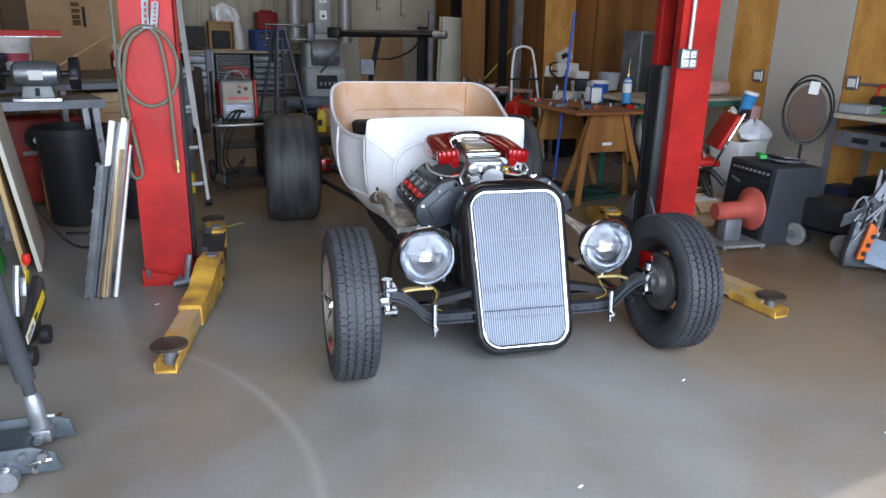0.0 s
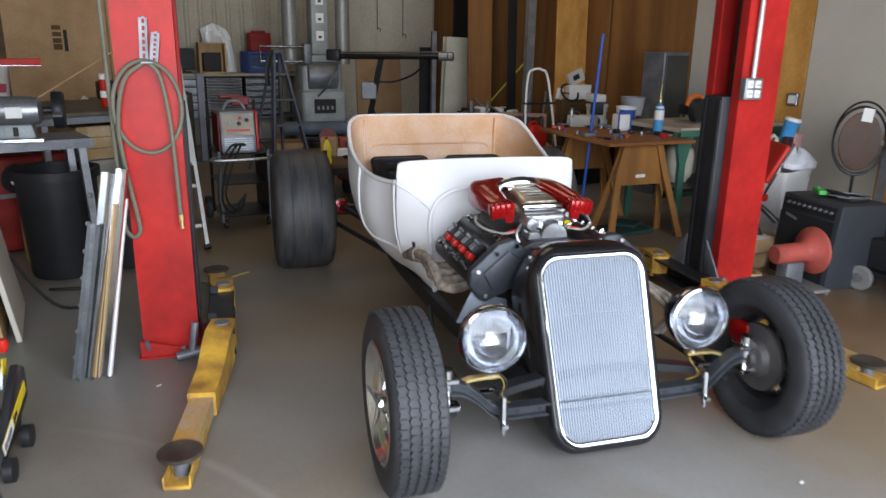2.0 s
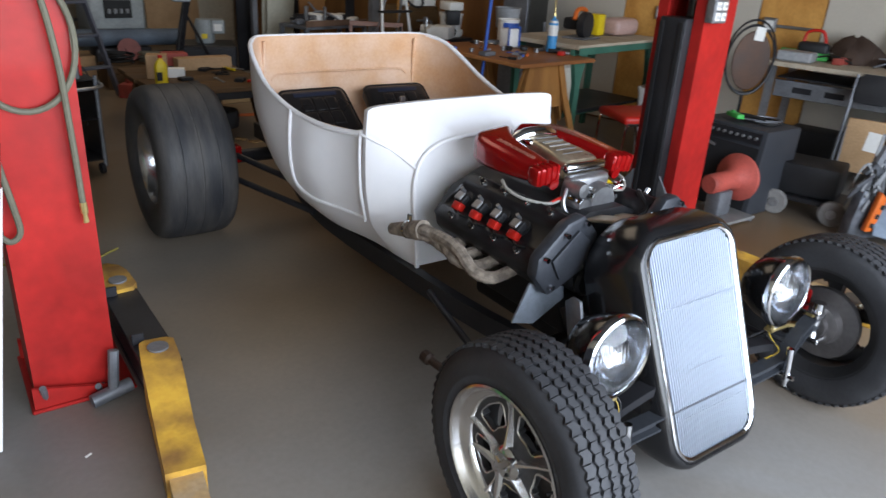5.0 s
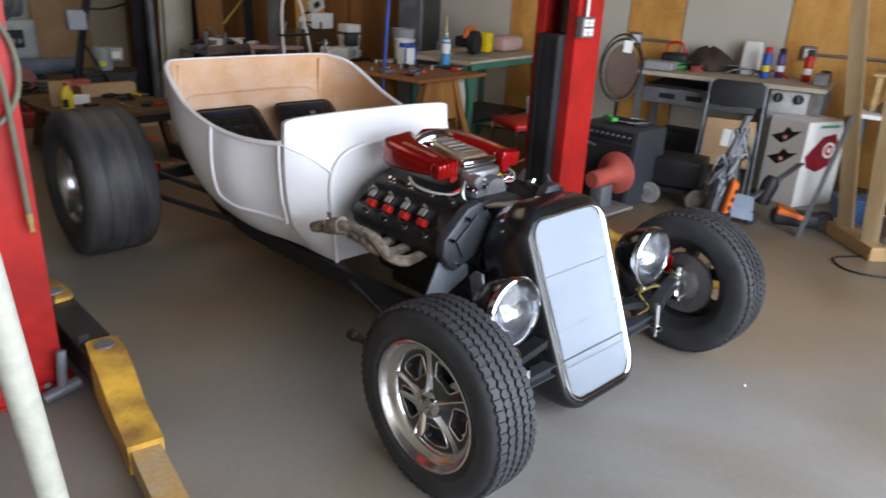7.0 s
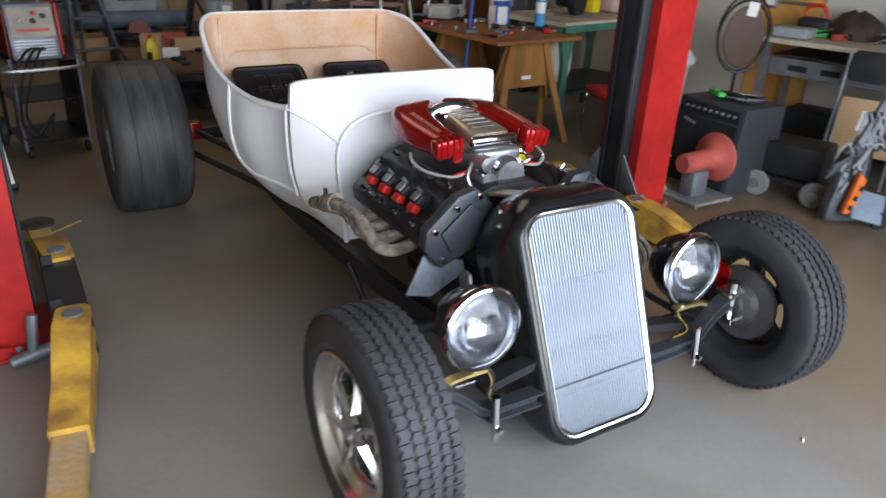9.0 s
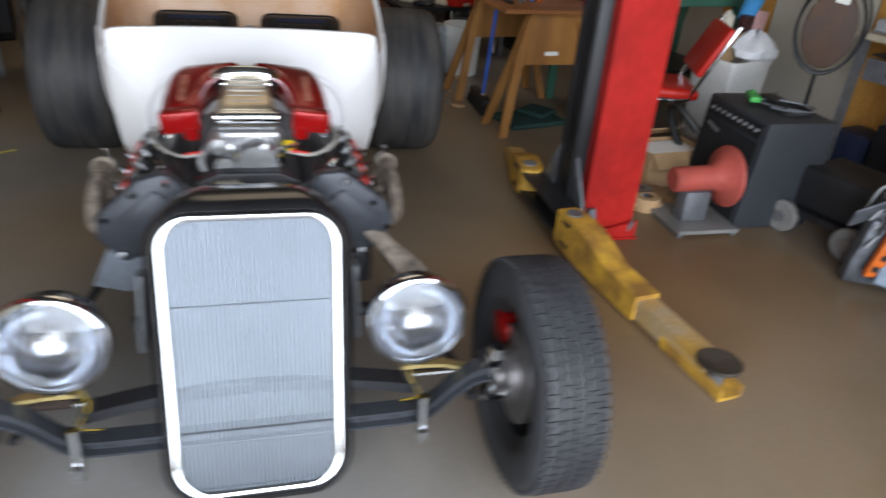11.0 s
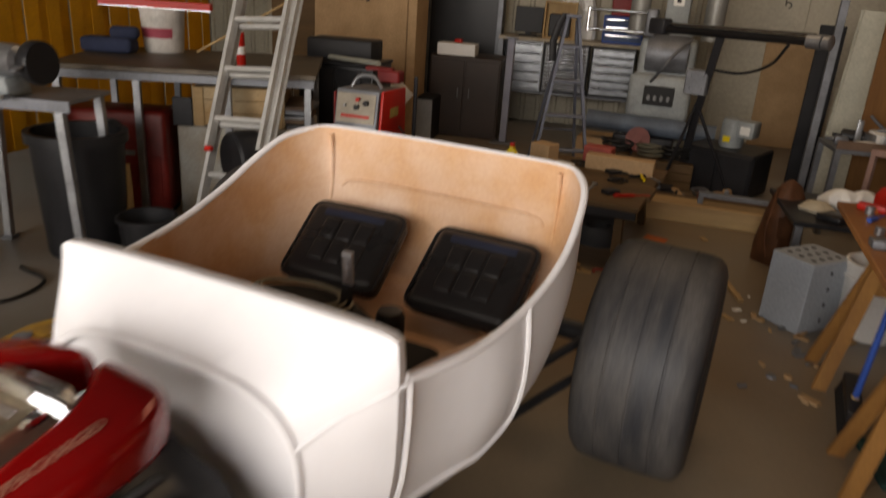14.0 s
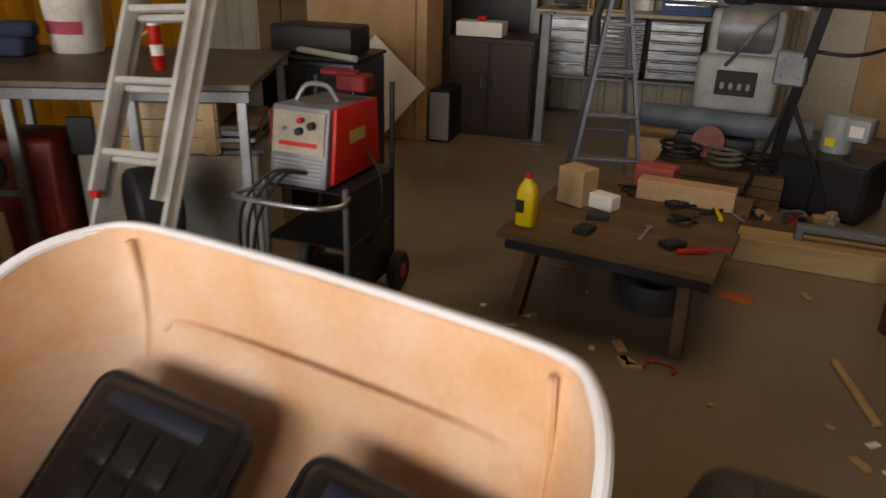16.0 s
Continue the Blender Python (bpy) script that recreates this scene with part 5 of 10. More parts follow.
# air hose hung on the left column
DULL_GALV = mat("dull_galvanised_steel", (0.27, 0.28, 0.29), 0.5, 0.6, dark=0.6, blotch=12, bump=0.1)
hs = thing("air_hose", "coiled grey rubber air hose hung on a red column", "hose", (-1.575, 1.285, 0))
bm = bm_new()
loop = [(-0.016 + 0.139 * math.cos(a), -0.016 + 0.004 * math.sin(3 * a), 1.167 + 0.197 * math.sin(a)) for a in [0.5 * math.pi + 2 * math.pi * i / 40 for i in range(41)]]
tube(bm, loop, 0.0095, 8)
tube(bm, smooth([(0.0, -0.03, 1.36), (0.045, -0.032, 1.30), (0.07, -0.03, 1.12), (0.078, -0.03, 0.9), (0.082, -0.03, 0.69)], 5), 0.0095, 8)
tube(bm, smooth([(-0.01, -0.03, 1.36), (-0.10, -0.03, 1.28), (-0.14, -0.028, 1.08), (-0.12, -0.03, 0.85), (-0.10, -0.03, 0.70), (-0.095, -0.03, 0.62), (-0.13, -0.03, 0.60), (-0.16, -0.02, 0.68), (-0.165, 0.0, 1.0), (-0.17, 0.02, 1.5), (-0.17, 0.04, 2.4)], 5), 0.0095, 8)
part("hose_coil", bm, HOSE, hs)
bm = bm_new()
cyl(bm, (0.082, -0.03, 0.69), (0.083, -0.03, 0.655), 0.011, n=8)
cyl(bm, (0.083, -0.03, 0.655), (0.084, -0.03, 0.625), 0.007, 0.009, n=8)
part("hose_fitting", bm, BRASS, hs, "brass hose coupling")
bm = bm_new()
for k, (x, z, h, tilt) in enumerate(((-0.008, 1.455, 0.17, 3), (0.034, 1.42, 0.12, 8))):
    bm = bm_new()
    m = pose(x, -0.004 - 0.004 * k, z, 0, tilt, 0)
    for a, b in ((-0.018, -0.0055), (0.0055, 0.018)):
        rings(bm, [[m @ Vector((u, v, w)) for u, v in ((a, -0.003), (b, -0.003), (b, 0.0), (a, 0.0))] for w in (-h / 2, h / 2)])
    for r in range(7):
        w = -h / 2 + h * r / 6
        rings(bm, [[m @ Vector((u, v, q)) for u, v in ((-0.0055, -0.003), (0.0055, -0.003), (0.0055, 0.0), (-0.0055, 0.0))] for q in (w - 0.005, w + 0.005)])
    rings(bm, [[m @ Vector((u, v, w)) for u, v in ((0.015, -0.028), (0.018, -0.028), (0.018, -0.003), (0.015, -0.003))] for w in (-h / 2, h / 2)])
    part("hook_bracket", bm, DULL_GALV, hs, "perforated galvanised angle")
bm = bm_new()
box(bm, (0.05, 0.05, 0.01), (0.0, -0.025, 1.357), (0, 0, 0), 0.002)
part("hose_hook", bm, DULL_GALV, hs)

# socket box and conduit on the right column
so = thing("socket_box", "grey metal quad socket box with conduit on the red column", "socket box", (1.49, 1.285, 1.19))
bm = bm_new()
span(bm, (-0.055, -0.05, 0), (0.055, 0, 0.115), 0.006, 2)
part("box_body", bm, GALV, so)
for dx in (-0.024, 0.024):
    for dz in (0.032, 0.083):
        bm = bm_new()
        span(bm, (dx - 0.018, -0.054, dz - 0.02), (dx + 0.018, -0.049, dz + 0.02), 0.004)
        o = part("socket", bm, WHITE_PLASTIC, so, "white socket outlet")
        bm = bm_new()
        for k in (-0.006, 0.006):
            span(bm, (dx + k - 0.0015, -0.0555, dz - 0.008), (dx + k + 0.0015, -0.054, dz + 0.006))
        part("socket_slot", bm, INK, o)
bm = bm_new()
cyl(bm, (0.01, -0.022, 0.115), (0.012, -0.022, 2.1), 0.0125, n=12)
part("conduit", bm, mat("white_conduit", (0.7, 0.7, 0.69), 0.35, 0.3), so, "pale upright conduit")


# ---- left side: jack, channels, boards, grinder stand, bin, ladder, welding table ----
JACK_GREY = mat("grey_green_jack_enamel", (0.075, 0.09, 0.10), 0.42, 0.2, dark=0.7, blotch=9, bump=0.1)
jk = thing("floor_jack", "grey steel trolley jack with a foam-wrapped handle", "floor jack", (-1.86, -0.33, 0), 90)
for s in (-1, 1):
    bm = bm_new()
    prism(bm, [(-0.13, 0.035), (-0.115, 0.10), (-0.05, 0.125), (0.30, 0.11), (0.55, 0.08), (0.56, 0.04)], 0.010, Matrix.Translation((-0.11 + s * 0.10, 0, 0)) @ pose(0, 0, 0, 0, 0, 90), 0.003)
    plate = part("side_plate", bm, JACK_GREY, jk, "blue-grey side plate")
    for y, z, r in ((-0.085, 0.098, 0.016), (-0.03, 0.105, 0.011), (-0.06, 0.055, 0.009), (0.02, 0.07, 0.013), (0.13, 0.09, 0.013)):
        bm = bm_new()
        cyl(bm, (-0.115 + s * 0.105, y, z), (-0.115 + s * 0.128, y, z), r, n=6)
        part("plate_bolt", bm, CHROME, plate)
for y in (0.02, 0.50):
    for s in (-1, 1):
        bm = bm_new()
        cyl(bm, (-0.11 + s * 0.115, y, 0.036), (-0.11 + s * 0.15, y, 0.036), 0.035, n=18)
        part("jack_wheel", bm, GALV, jk)
bm = bm_new()
span(bm, (-0.19, -0.02, 0.05), (-0.03, 0.5, 0.095), 0.01, 2)
part("jack_body", bm, JACK_GREY, jk)
bm = bm_new()
tube(bm, smooth([(-0.21, -0.02, 0.06), (-0.225, -0.07, 0.075), (-0.21, -0.11, 0.075)], 4), 0.007, 8)
part("release_rod", bm, CHROME, jk)
bm = bm_new()
prism(bm, [(0.10, 0.09), (0.13, 0.12), (0.5, 0.115), (0.5, 0.09)], 0.06, pose(-0.08, 0, 0, 0, 0, 90), 0.006)
lathe(bm, [(0.02, 0), (0.06, 0.01), (0.06, 0.02), (0.0, 0.014)], pose(-0.11, 0.48, 0.115), 20)
part("lift_arm", bm, BLACK_STEEL, jk, "black lifting arm")
H0, H1 = Vector((-0.035, -0.036, 0.075)), Vector((-0.190, 0.072, 1.25))
hp = [H0.lerp(H1, t) for t in (0, 0.11, 0.125, 0.60, 0.61, 0.985, 1.0)]
bm = bm_new()
tube(bm, [hp[0] + Vector((0, 0, -0.02)), hp[1], H0.lerp(H1, 0.13)], [0.03, 0.03, 0.019], 14)
box(bm, (0.09, 0.07, 0.05), hp[0], (0, 0, 0), 0.012, 2)
cyl(bm, hp[0] + Vector((-0.07, 0, 0.0)), hp[0] + Vector((0.05, 0, 0)), 0.014, n=10)
cyl(bm, H0.lerp(H1, 0.05) + Vector((0, -0.05, 0)), H0.lerp(H1, 0.05) + Vector((0, 0.02, 0)), 0.008, n=8)
sock = part("handle_socket", bm, GALV, jk, "bright steel handle socket")
bm = bm_new()
tube(bm, [hp[2], H0.lerp(H1, 0.17), H0.lerp(H1, 0.175), hp[3]], [0.019, 0.019, 0.030, 0.030], 16)
part("foam_sleeve", bm, mat("dark_grey_foam", (0.045, 0.047, 0.052), 0.9, dark=0.75, grain=150, bump=0.4), jk, "dark grey foam sleeve")
bm = bm_new()
tube(bm, [hp[3], hp[4], hp[5], hp[6]], [0.0175, 0.0175, 0.0175, 0.013], 16)
part("handle_tube", bm, PALE_PIPE, jk, "pale painted handle tube")
# second low jack behind with a yellow warning strip on its sloping arm
j2 = thing("motorcycle_jack", "black low jack with a yellow and white warning strip", "floor jack", (-2.05, 0.5, 0), 90)
bm = bm_new()
prism(bm, [(-0.20, 0.06), (-0.16, 0.05), (0.19, 0.145), (0.20, 0.26), (0.13, 0.30), (0.03, 0.25)], 0.03, pose(0, 0, 0, 0, 0, 0), 0.008)
part("lift_plate", bm, BLACK_STEEL, j2, "black steel side plate")
bm = bm_new()
prism(bm, [(-0.20, 0.03), (0.16, 0.02), (0.20, 0.10), (-0.18, 0.12)], 0.16, pose(0, 0.03, 0, 0, 0, 0), 0.01)
part("frame", bm, BLACK_STEEL, j2)
STRIP = pose(0, -0.001, 0.155, 0, -16, 0)
bm = bm_new()
box(bm, (0.33, 0.003, 0.045), (0, 0, 0), bevel=0.001)
bmesh.ops.transform(bm, matrix=STRIP, verts=bm.verts[:])
strip = part("warning_strip", bm, YELLOW, j2, "yellow warning label")
bm = bm_new()
box(bm, (0.13, 0.003, 0.043), (-0.1, -0.001, 0))
bmesh.ops.transform(bm, matrix=STRIP, verts=bm.verts[:])
part("label_white", bm, PAPER, strip)
for k in range(9):
    bm = bm_new()
    box(bm, (0.007, 0.003, 0.03 - 0.006 * (k % 3)), (-0.15 + 0.017 * k + (0.03 if k > 5 else 0), -0.0025, 0), (0, 12, 0))
    bmesh.ops.transform(bm, matrix=STRIP, verts=bm.verts[:])
    part("label_bar", bm, INK, strip)
for x in (-0.17, 0.06):
    bm = bm_new()
    cyl(bm, (x, -0.03, 0.042), (x, 0.0, 0.042), 0.042, n=16)
    part("caster", bm, BLACK_PLASTIC, j2)
bm = bm_new()
tube(bm, smooth([(0.1, 0.1, 0.12), (0.14, 0.10, 0.24), (0.16, 0.09, 0.34)], 3), 0.016, 8)
box(bm, (0.05, 0.03, 0.09), (0.15, 0.07, 0.24), (0, 20, 0), 0.008, 2)
part("pump", bm, GALV, j2, "bright hydraulic pump")
bm = bm_new()
box(bm, (0.05, 0.003, 0.06), (0.14, 0.05, 0.29), (0, 20, 0))
part("pump_label", bm, YELLOW, j2)
bm = bm_new()
lathe(bm, [(0.001, 0.05), (0.016, 0.048), (0.02, 0.02), (0.01, 0.0)], pose(0.16, 0.05, 0.34), 14)
part("release_knob", bm, RED_PLASTIC, j2, "red release knob")

# aluminium channels leaning on the column
for k, (x, w, h, mt, nm, lb) in enumerate(((-1.955, 0.04, 0.70, GALV, "metal_channel", "long galvanised channel with bolts leaning on the lift"), (-1.92, 0.045, 0.92, ALU, "metal_channel", "long bare aluminium channel leaning on the lift"),
                                           (-1.89, 0.025, 0.78, PINE, "wood_strip", "thin wooden strip leaning on the lift"), (-1.86, 0.045, 0.93, ALU, "metal_channel", "long bare aluminium channel leaning on the lift"), (-1.835, 0.015, 0.8, WHITE_PLASTIC, "plastic_strip", "thin white plastic strip leaning on the lift"))):
    bm = bm_new()
    if mt in (GALV, ALU):
        prism(bm, [(-w / 2, 0), (w / 2, 0), (w / 2, 0.03), (w / 2 - 0.004, 0.03), (w / 2 - 0.004, 0.004), (-w / 2 + 0.004, 0.004), (-w / 2 + 0.004, 0.03), (-w / 2, 0.03)], h, pose(0, 0, 0, 90, 0, 0))
    else:
        span(bm, (-w / 2, -0.012, 0), (w / 2, 0.012, h), 0.002)
    if k == 0:
        for i in range(7):
            cyl(bm, (-w / 2 - 0.012, -0.015, 0.1 + 0.12 * i), (-w / 2, -0.015, 0.1 + 0.12 * i), 0.011, n=8)
    solo(nm, bm, mt, lb, "channel" if mt in (GALV, ALU) else "strip", (x, 1.10, 0.004), -25 + 4 * k, "stock leaning on the lift", rx=-7, ry=8.5)

# boards leaning at the far left
for k, (x, y, h, mt, nm, lb, lean) in enumerate(((-2.50, 2.12, 1.35, PINE, "plywood_board", "pale plywood board leaning on edge", -6), (-2.43, 2.14, 1.22, WALL_GREY, "wall_board", "off-white wall board leaning on edge", -8), (-2.56, 1.80, 0.55, GREEN, "plastic_board", "bright green plastic board leaning at the wall", -10))):
    bm = bm_new()
    span(bm, (-0.012, -0.55, 0), (0.012, 0.05, h), 0.002)
    solo(nm, bm, mt, lb, "board", (x, y, 0.003), 12, "boards leaning at the side", ry=lean)

# grinder stand
gs = thing("grinder_stand", "steel angle stand carrying a bench grinder", "tool stand", (-2.43, 2.62, 0), 22)
bm = bm_new()
span(bm, (-0.33, -0.2, 0.865), (0.33, 0.2, 0.885), 0.003)
span(bm, (-0.335, -0.205, 0.83), (0.335, -0.195, 0.885))
part("stand_top", bm, DULL_STEEL, gs, "grey steel stand top")
for x, y in ((-0.30, -0.18), (0.27, -0.18), (-0.30, 0.18), (0.27, 0.18)):
    bm = bm_new()
    rings(bm, [[(x + sx + k * (0.04 if x > 0 else -0.04), y + sy, z) for sx, sy in ((-0.02, -0.02), (0.02, -0.02), (0.02, 0.02), (-0.02, 0.02))] for z, k in ((0.0, 1), (0.865, 0))])
    leg = part("leg", bm, GALV, gs)
    bm = bm_new()
    box(bm, (0.07, 0.07, 0.02), (x + (0.04 if x > 0 else -0.04), y, 0.01), bevel=0.004)
    part("foot", bm, DULL_STEEL, leg)
gr = thing("bench_grinder", "grey bench grinder with two guarded wheels", "bench grinder", (-2.42, 2.50, 0.887), 8)
bm = bm_new()
prism(bm, [(-0.10, 0), (0.10, 0), (0.08, 0.09), (-0.08, 0.09)], 0.14, pose(0, -0.07, 0), 0.008)
part("foot_casting", bm, MACHINE_GREY, gr)
bm = bm_new()
span(bm, (-0.14, -0.14, -0.001), (0.14, -0.09, 0.022), 0.004)
part("tool_tray", bm, ALU, gr, "bright steel tray")
bm = bm_new()
lathe(bm, [(0.05, -0.14), (0.075, -0.12), (0.08, -0.06), (0.08, 0.06), (0.075, 0.12), (0.05, 0.14)], pose(0, 0, 0.165, 0, 90, 0), 24, cap=True)
part("motor", bm, GALV, gr, "bright motor casing")
bm = bm_new()
span(bm, (-0.04, -0.083, 0.13), (0.04, -0.078, 0.19))
part("name_plate", bm, PAPER, gr)
for s in (-1, 1):
    bm = bm_new()
    cyl(bm, (s * 0.14, 0, 0.165), (s * 0.20, 0, 0.165), 0.02, n=12)
    lathe(bm, [(0.03, -0.03), (0.10, -0.03), (0.105, -0.02), (0.105, 0.02), (0.10, 0.03), (0.03, 0.03)], pose(s * 0.22, 0.01, 0.165, 0, 90, 0), 28, cap=True)
    part("wheel_guard", bm, BLACK_STEEL, gr, "black wheel guard")
    bm = bm_new()
    box(bm, (0.05, 0.05, 0.012), (s * 0.22, -0.12, 0.15), (20, 0, 0), 0.003)
    part("tool_rest", bm, DULL_STEEL, gr)
bm = bm_new()
box(bm, (0.026, 0.003, 0.05), (0, -0.085, 0.055), bevel=0.002)
part("switch", bm, INK, gr)

# black bins
for at, r, h, lb in (((-2.32, 2.79, 0), 0.24, 0.68, "tall black plastic waste bin with a rim"), ((-1.93, 2.86, 0), 0.15, 0.26, "low black plastic tub on the floor")):
    b = thing("waste_bin", lb, "waste bin", at, 0, "black bins")
    bm = bm_new()
    lathe(bm, [(0.001, 0.004), (r * 0.8, 0.004), (r * 0.84, 0.03), (r * 0.97, h * 0.93), (r * 0.93, h * 0.93), (r * 0.8, 0.04), (0.001, 0.03)], None, 28)
    part("bin_body", bm, BLACK_PLASTIC, b)
    bm = bm_new()
    lathe(bm, [(r * 0.96, h * 0.92), (r * 1.06, h * 0.92), (r * 1.06, h), (r * 0.93, h), (r * 0.93, h * 0.92)], None, 28)
    part("bin_rim", bm, BLACK_PLASTIC, b)
# black drum on a stand behind the ladder
bd = thing("black_drum", "round black plastic drum on a low steel stand", "drum", (-1.80, 3.50, 0), -24)
bm = bm_new()
lathe(bm, [(0.001, -0.09), (0.15, -0.09), (0.165, -0.075), (0.167, 0.0), (0.165, 0.075), (0.15, 0.09), (0.12, 0.085), (0.001, 0.08)], pose(0, 0, 0.475, 90, 0, 0), 32)
part("drum_body", bm, BLACK_PLASTIC, bd)
for x in (-0.12, 0.12):
    bm = bm_new()
    span(bm, (x - 0.015, -0.08, 0.0), (x + 0.015, 0.08, 0.375), 0.004)
    part("stand_side", bm, BLACK_STEEL, bd)
# extension ladder: two nested sections
ld = thing("extension_ladder", "aluminium extension ladder leaning on the welding table", "ladder", (-1.66, 3.10, 0), 4, rx=-26, ry=-4)
for k, (dx, z0, z1, yo, tint) in enumerate(((0.0, 0.0, 2.9, 0.0, ALU), (0.0, 0.62, 3.0, -0.055, GALV))):
    for s in (-1, 1):
        bm = bm_new()
        prism(bm, [(-0.012, -0.03), (0.012, -0.03), (0.012, -0.022), (-0.004, -0.022), (-0.004, 0.022), (0.012, 0.022), (0.012, 0.03), (-0.012, 0.03)] if s > 0 else [(0.012, -0.03), (-0.012, -0.03), (-0.012, -0.022), (0.004, -0.022), (0.004, 0.022), (-0.012, 0.022), (-0.012, 0.03), (0.012, 0.03)], z1 - z0, Matrix.Translation((s * (0.195 - 0.018 * k), yo, z0)) @ Matrix(((1, 0, 0, 0), (0, 0, 1, 0), (0, 1, 0, 0), (0, 0, 0, 1))))
        rail = part("ladder_rail", bm, LADDER_ALU, ld)
        if k == 0:
            bm = bm_new()
            box(bm, (0.05, 0.08, 0.03), (s * 0.195, 0, 0.012), bevel=0.006)
            part("ladder_shoe", bm, BLACK_PLASTIC, rail)
    for i in range(int((z1 - z0) / 0.3)):
        z = z0 + 0.17 + 0.3 * i
        bm = bm_new()
        box(bm, (0.36, 0.034, 0.028), (0, yo, z), bevel=0.006)
        part("rung", bm, LADDER_ALU, ld)
bm = bm_new()
box(bm, (0.045, 0.03, 0.03), (-0.177, -0.055, 0.61), bevel=0.004)
part("end_cap", bm, RED_PLASTIC, ld, "red plastic end cap")

# welding table and what stands under and on it
wt = thing("welding_table", "old steel welding table with a scarred top", "workbench", (-2.10, 4.05, 0), 33)
bm = bm_new()
span(bm, (-1.20, -0.42, 0.925), (0.36, 0.72, 0.955), 0.004)
part("table_top", bm, mat("scarred_plate", (0.16, 0.13, 0.10), 0.5, 0.4, dark=0.5, blotch=7), wt, "scarred brown steel plate")
bm = bm_new()
for y in (-0.4, 0.68):
    span(bm, (-1.18, y - 0.02, 0.875), (0.35, y + 0.02, 0.924), 0.003)
part("table_apron", bm, DULL_STEEL, wt)
for x in (-1.15, -0.7, -0.17, 0.31):
    for y in (-0.38, 0.66):
        bm = bm_new()
        span(bm, (x - 0.022, y - 0.022, 0), (x + 0.022, y + 0.022, 0.875), 0.003)
        part("leg", bm, GALV if y < 0 else DULL_STEEL, wt)
bc = thing("metal_cabinet", "pale grey sheet-metal cabinet with rust stains under the table", "cabinet", (-2.06, 4.14, 0), 33)
bm = bm_new()
span(bm, (-0.60, -0.28, 0.0), (0.25, 0.30, 0.58), 0.008)
part("cabinet_body", bm, mat("pale_rusty_sheet", (0.42, 0.42, 0.39), 0.5, 0.3, tint=(0.33, 0.27, 0.2), blotch=3), bc)
bm = bm_new()
span(bm, (-0.25, -0.29, 0.08), (0.12, -0.281, 0.45), 0.002)
span(bm, (0.15, -0.29, 0.08), (0.22, -0.281, 0.45), 0.002)
part("cabinet_door", bm, mat("grey_sheet_door", (0.36, 0.37, 0.37), 0.5, 0.3, dark=0.75), bc)
CRATE = mat("stained_pale_crate", (0.52, 0.40, 0.25), 0.75, tint=(0.42, 0.26, 0.12), blotch=3.5)
cr = thing("wooden_crate", "stained pale plywood crate on the cabinet", "crate", (-2.06, 4.14, 0.582), 33)
for k in range(3):
    bm = bm_new()
    span(bm, (-0.5, -0.27, 0.005 + 0.083 * k), (0.07, -0.252, 0.083 + 0.083 * k), 0.003)
    part("plank", bm, CRATE, cr)
for x in (-0.46, 0.03):
    bm = bm_new()
    span(bm, (x - 0.03, -0.283, 0.0), (x + 0.03, -0.271, 0.25), 0.003)
    part("batten", bm, PINE_FLAT, cr)
bm = bm_new()
span(bm, (-0.5, -0.25, 0.0), (0.07, 0.25, 0.24), 0.004)
part("crate_body", bm, CRATE, cr)
# loose stack of sheet offcuts on the cabinet's end
for k in range(5):
    bm = bm_new()
    span(bm, (-0.10, -0.26, 0.0), (0.09 - 0.012 * (k % 3), 0.2, 0.022 + 0.006 * (k % 2)), 0.003)
    solo("sheet_offcut", bm, (DULL_STEEL, mat("rusty_plate_face", (0.20, 0.13, 0.08), 0.6, 0.3, tint=(0.11, 0.07, 0.05), blotch=6), GALV)[k % 3], "rusty sheet-metal offcut stacked on the cabinet", "sheet", (-1.93, 4.225, 0.582 + 0.03 * k), 33 + (6, -5, 3, -8, 4)[k], "stacked offcuts")
bm = bm_new()
span(bm, (-0.62, -0.29, 0.66), (-0.5, -0.27, 0.84), 0.004)
solo("metal_box", bm, BLACK_STEEL, "small dark metal box beside the crate", "box", (-2.06, 4.14, -0.08), 33)
bk = thing("plaster_bucket", "white plastic bucket with a red label band", "bucket", (-2.97, 4.05, 0.957))
bm = bm_new()
lathe(bm, [(0.001, 0.0), (0.125, 0.0), (0.13, 0.01), (0.148, 0.27), (0.152, 0.27), (0.152, 0.29), (0.14, 0.29), (0.13, 0.04), (0.001, 0.03)], None, 28)
part("bucket_body", bm, mat("grubby_white_plastic", (0.62, 0.58, 0.53), 0.5, dark=0.75, blotch=8), bk)
bm = bm_new()
rings(bm, [[((0.137 + 0.0007 + 0.018 * (z - 0.1) / 0.18) * math.cos(a), (0.137 + 0.0007 + 0.018 * (z - 0.1) / 0.18) * math.sin(a), z) for a in [math.radians(-150 + 130 * i / 20) for i in range(21)]] for z in (0.10, 0.165)], closed=False)
part("bucket_label", bm, mat("faded_red_label", (0.42, 0.07, 0.10), 0.6), bk, "faded red label")
lv = thing("spirit_level", "red box-section spirit level lying on the bucket", "spirit level", (-2.93, 4.01, 1.252), 26)
bm = bm_new()
span(bm, (-0.42, -0.03, 0.0), (0.34, 0.03, 0.048), 0.004)
part("level_body", bm, RED_PLASTIC, lv)
bm = bm_new()
span(bm, (-0.42, -0.031, -0.004), (0.34, 0.031, 0.0))
part("level_edge", bm, ALU, lv)
bm = bm_new()
lathe(bm, [(0.001, 0), (0.027, 0.0), (0.029, 0.006), (0.029, 0.20), (0.024, 0.205), (0.001, 0.206)], None, 18)
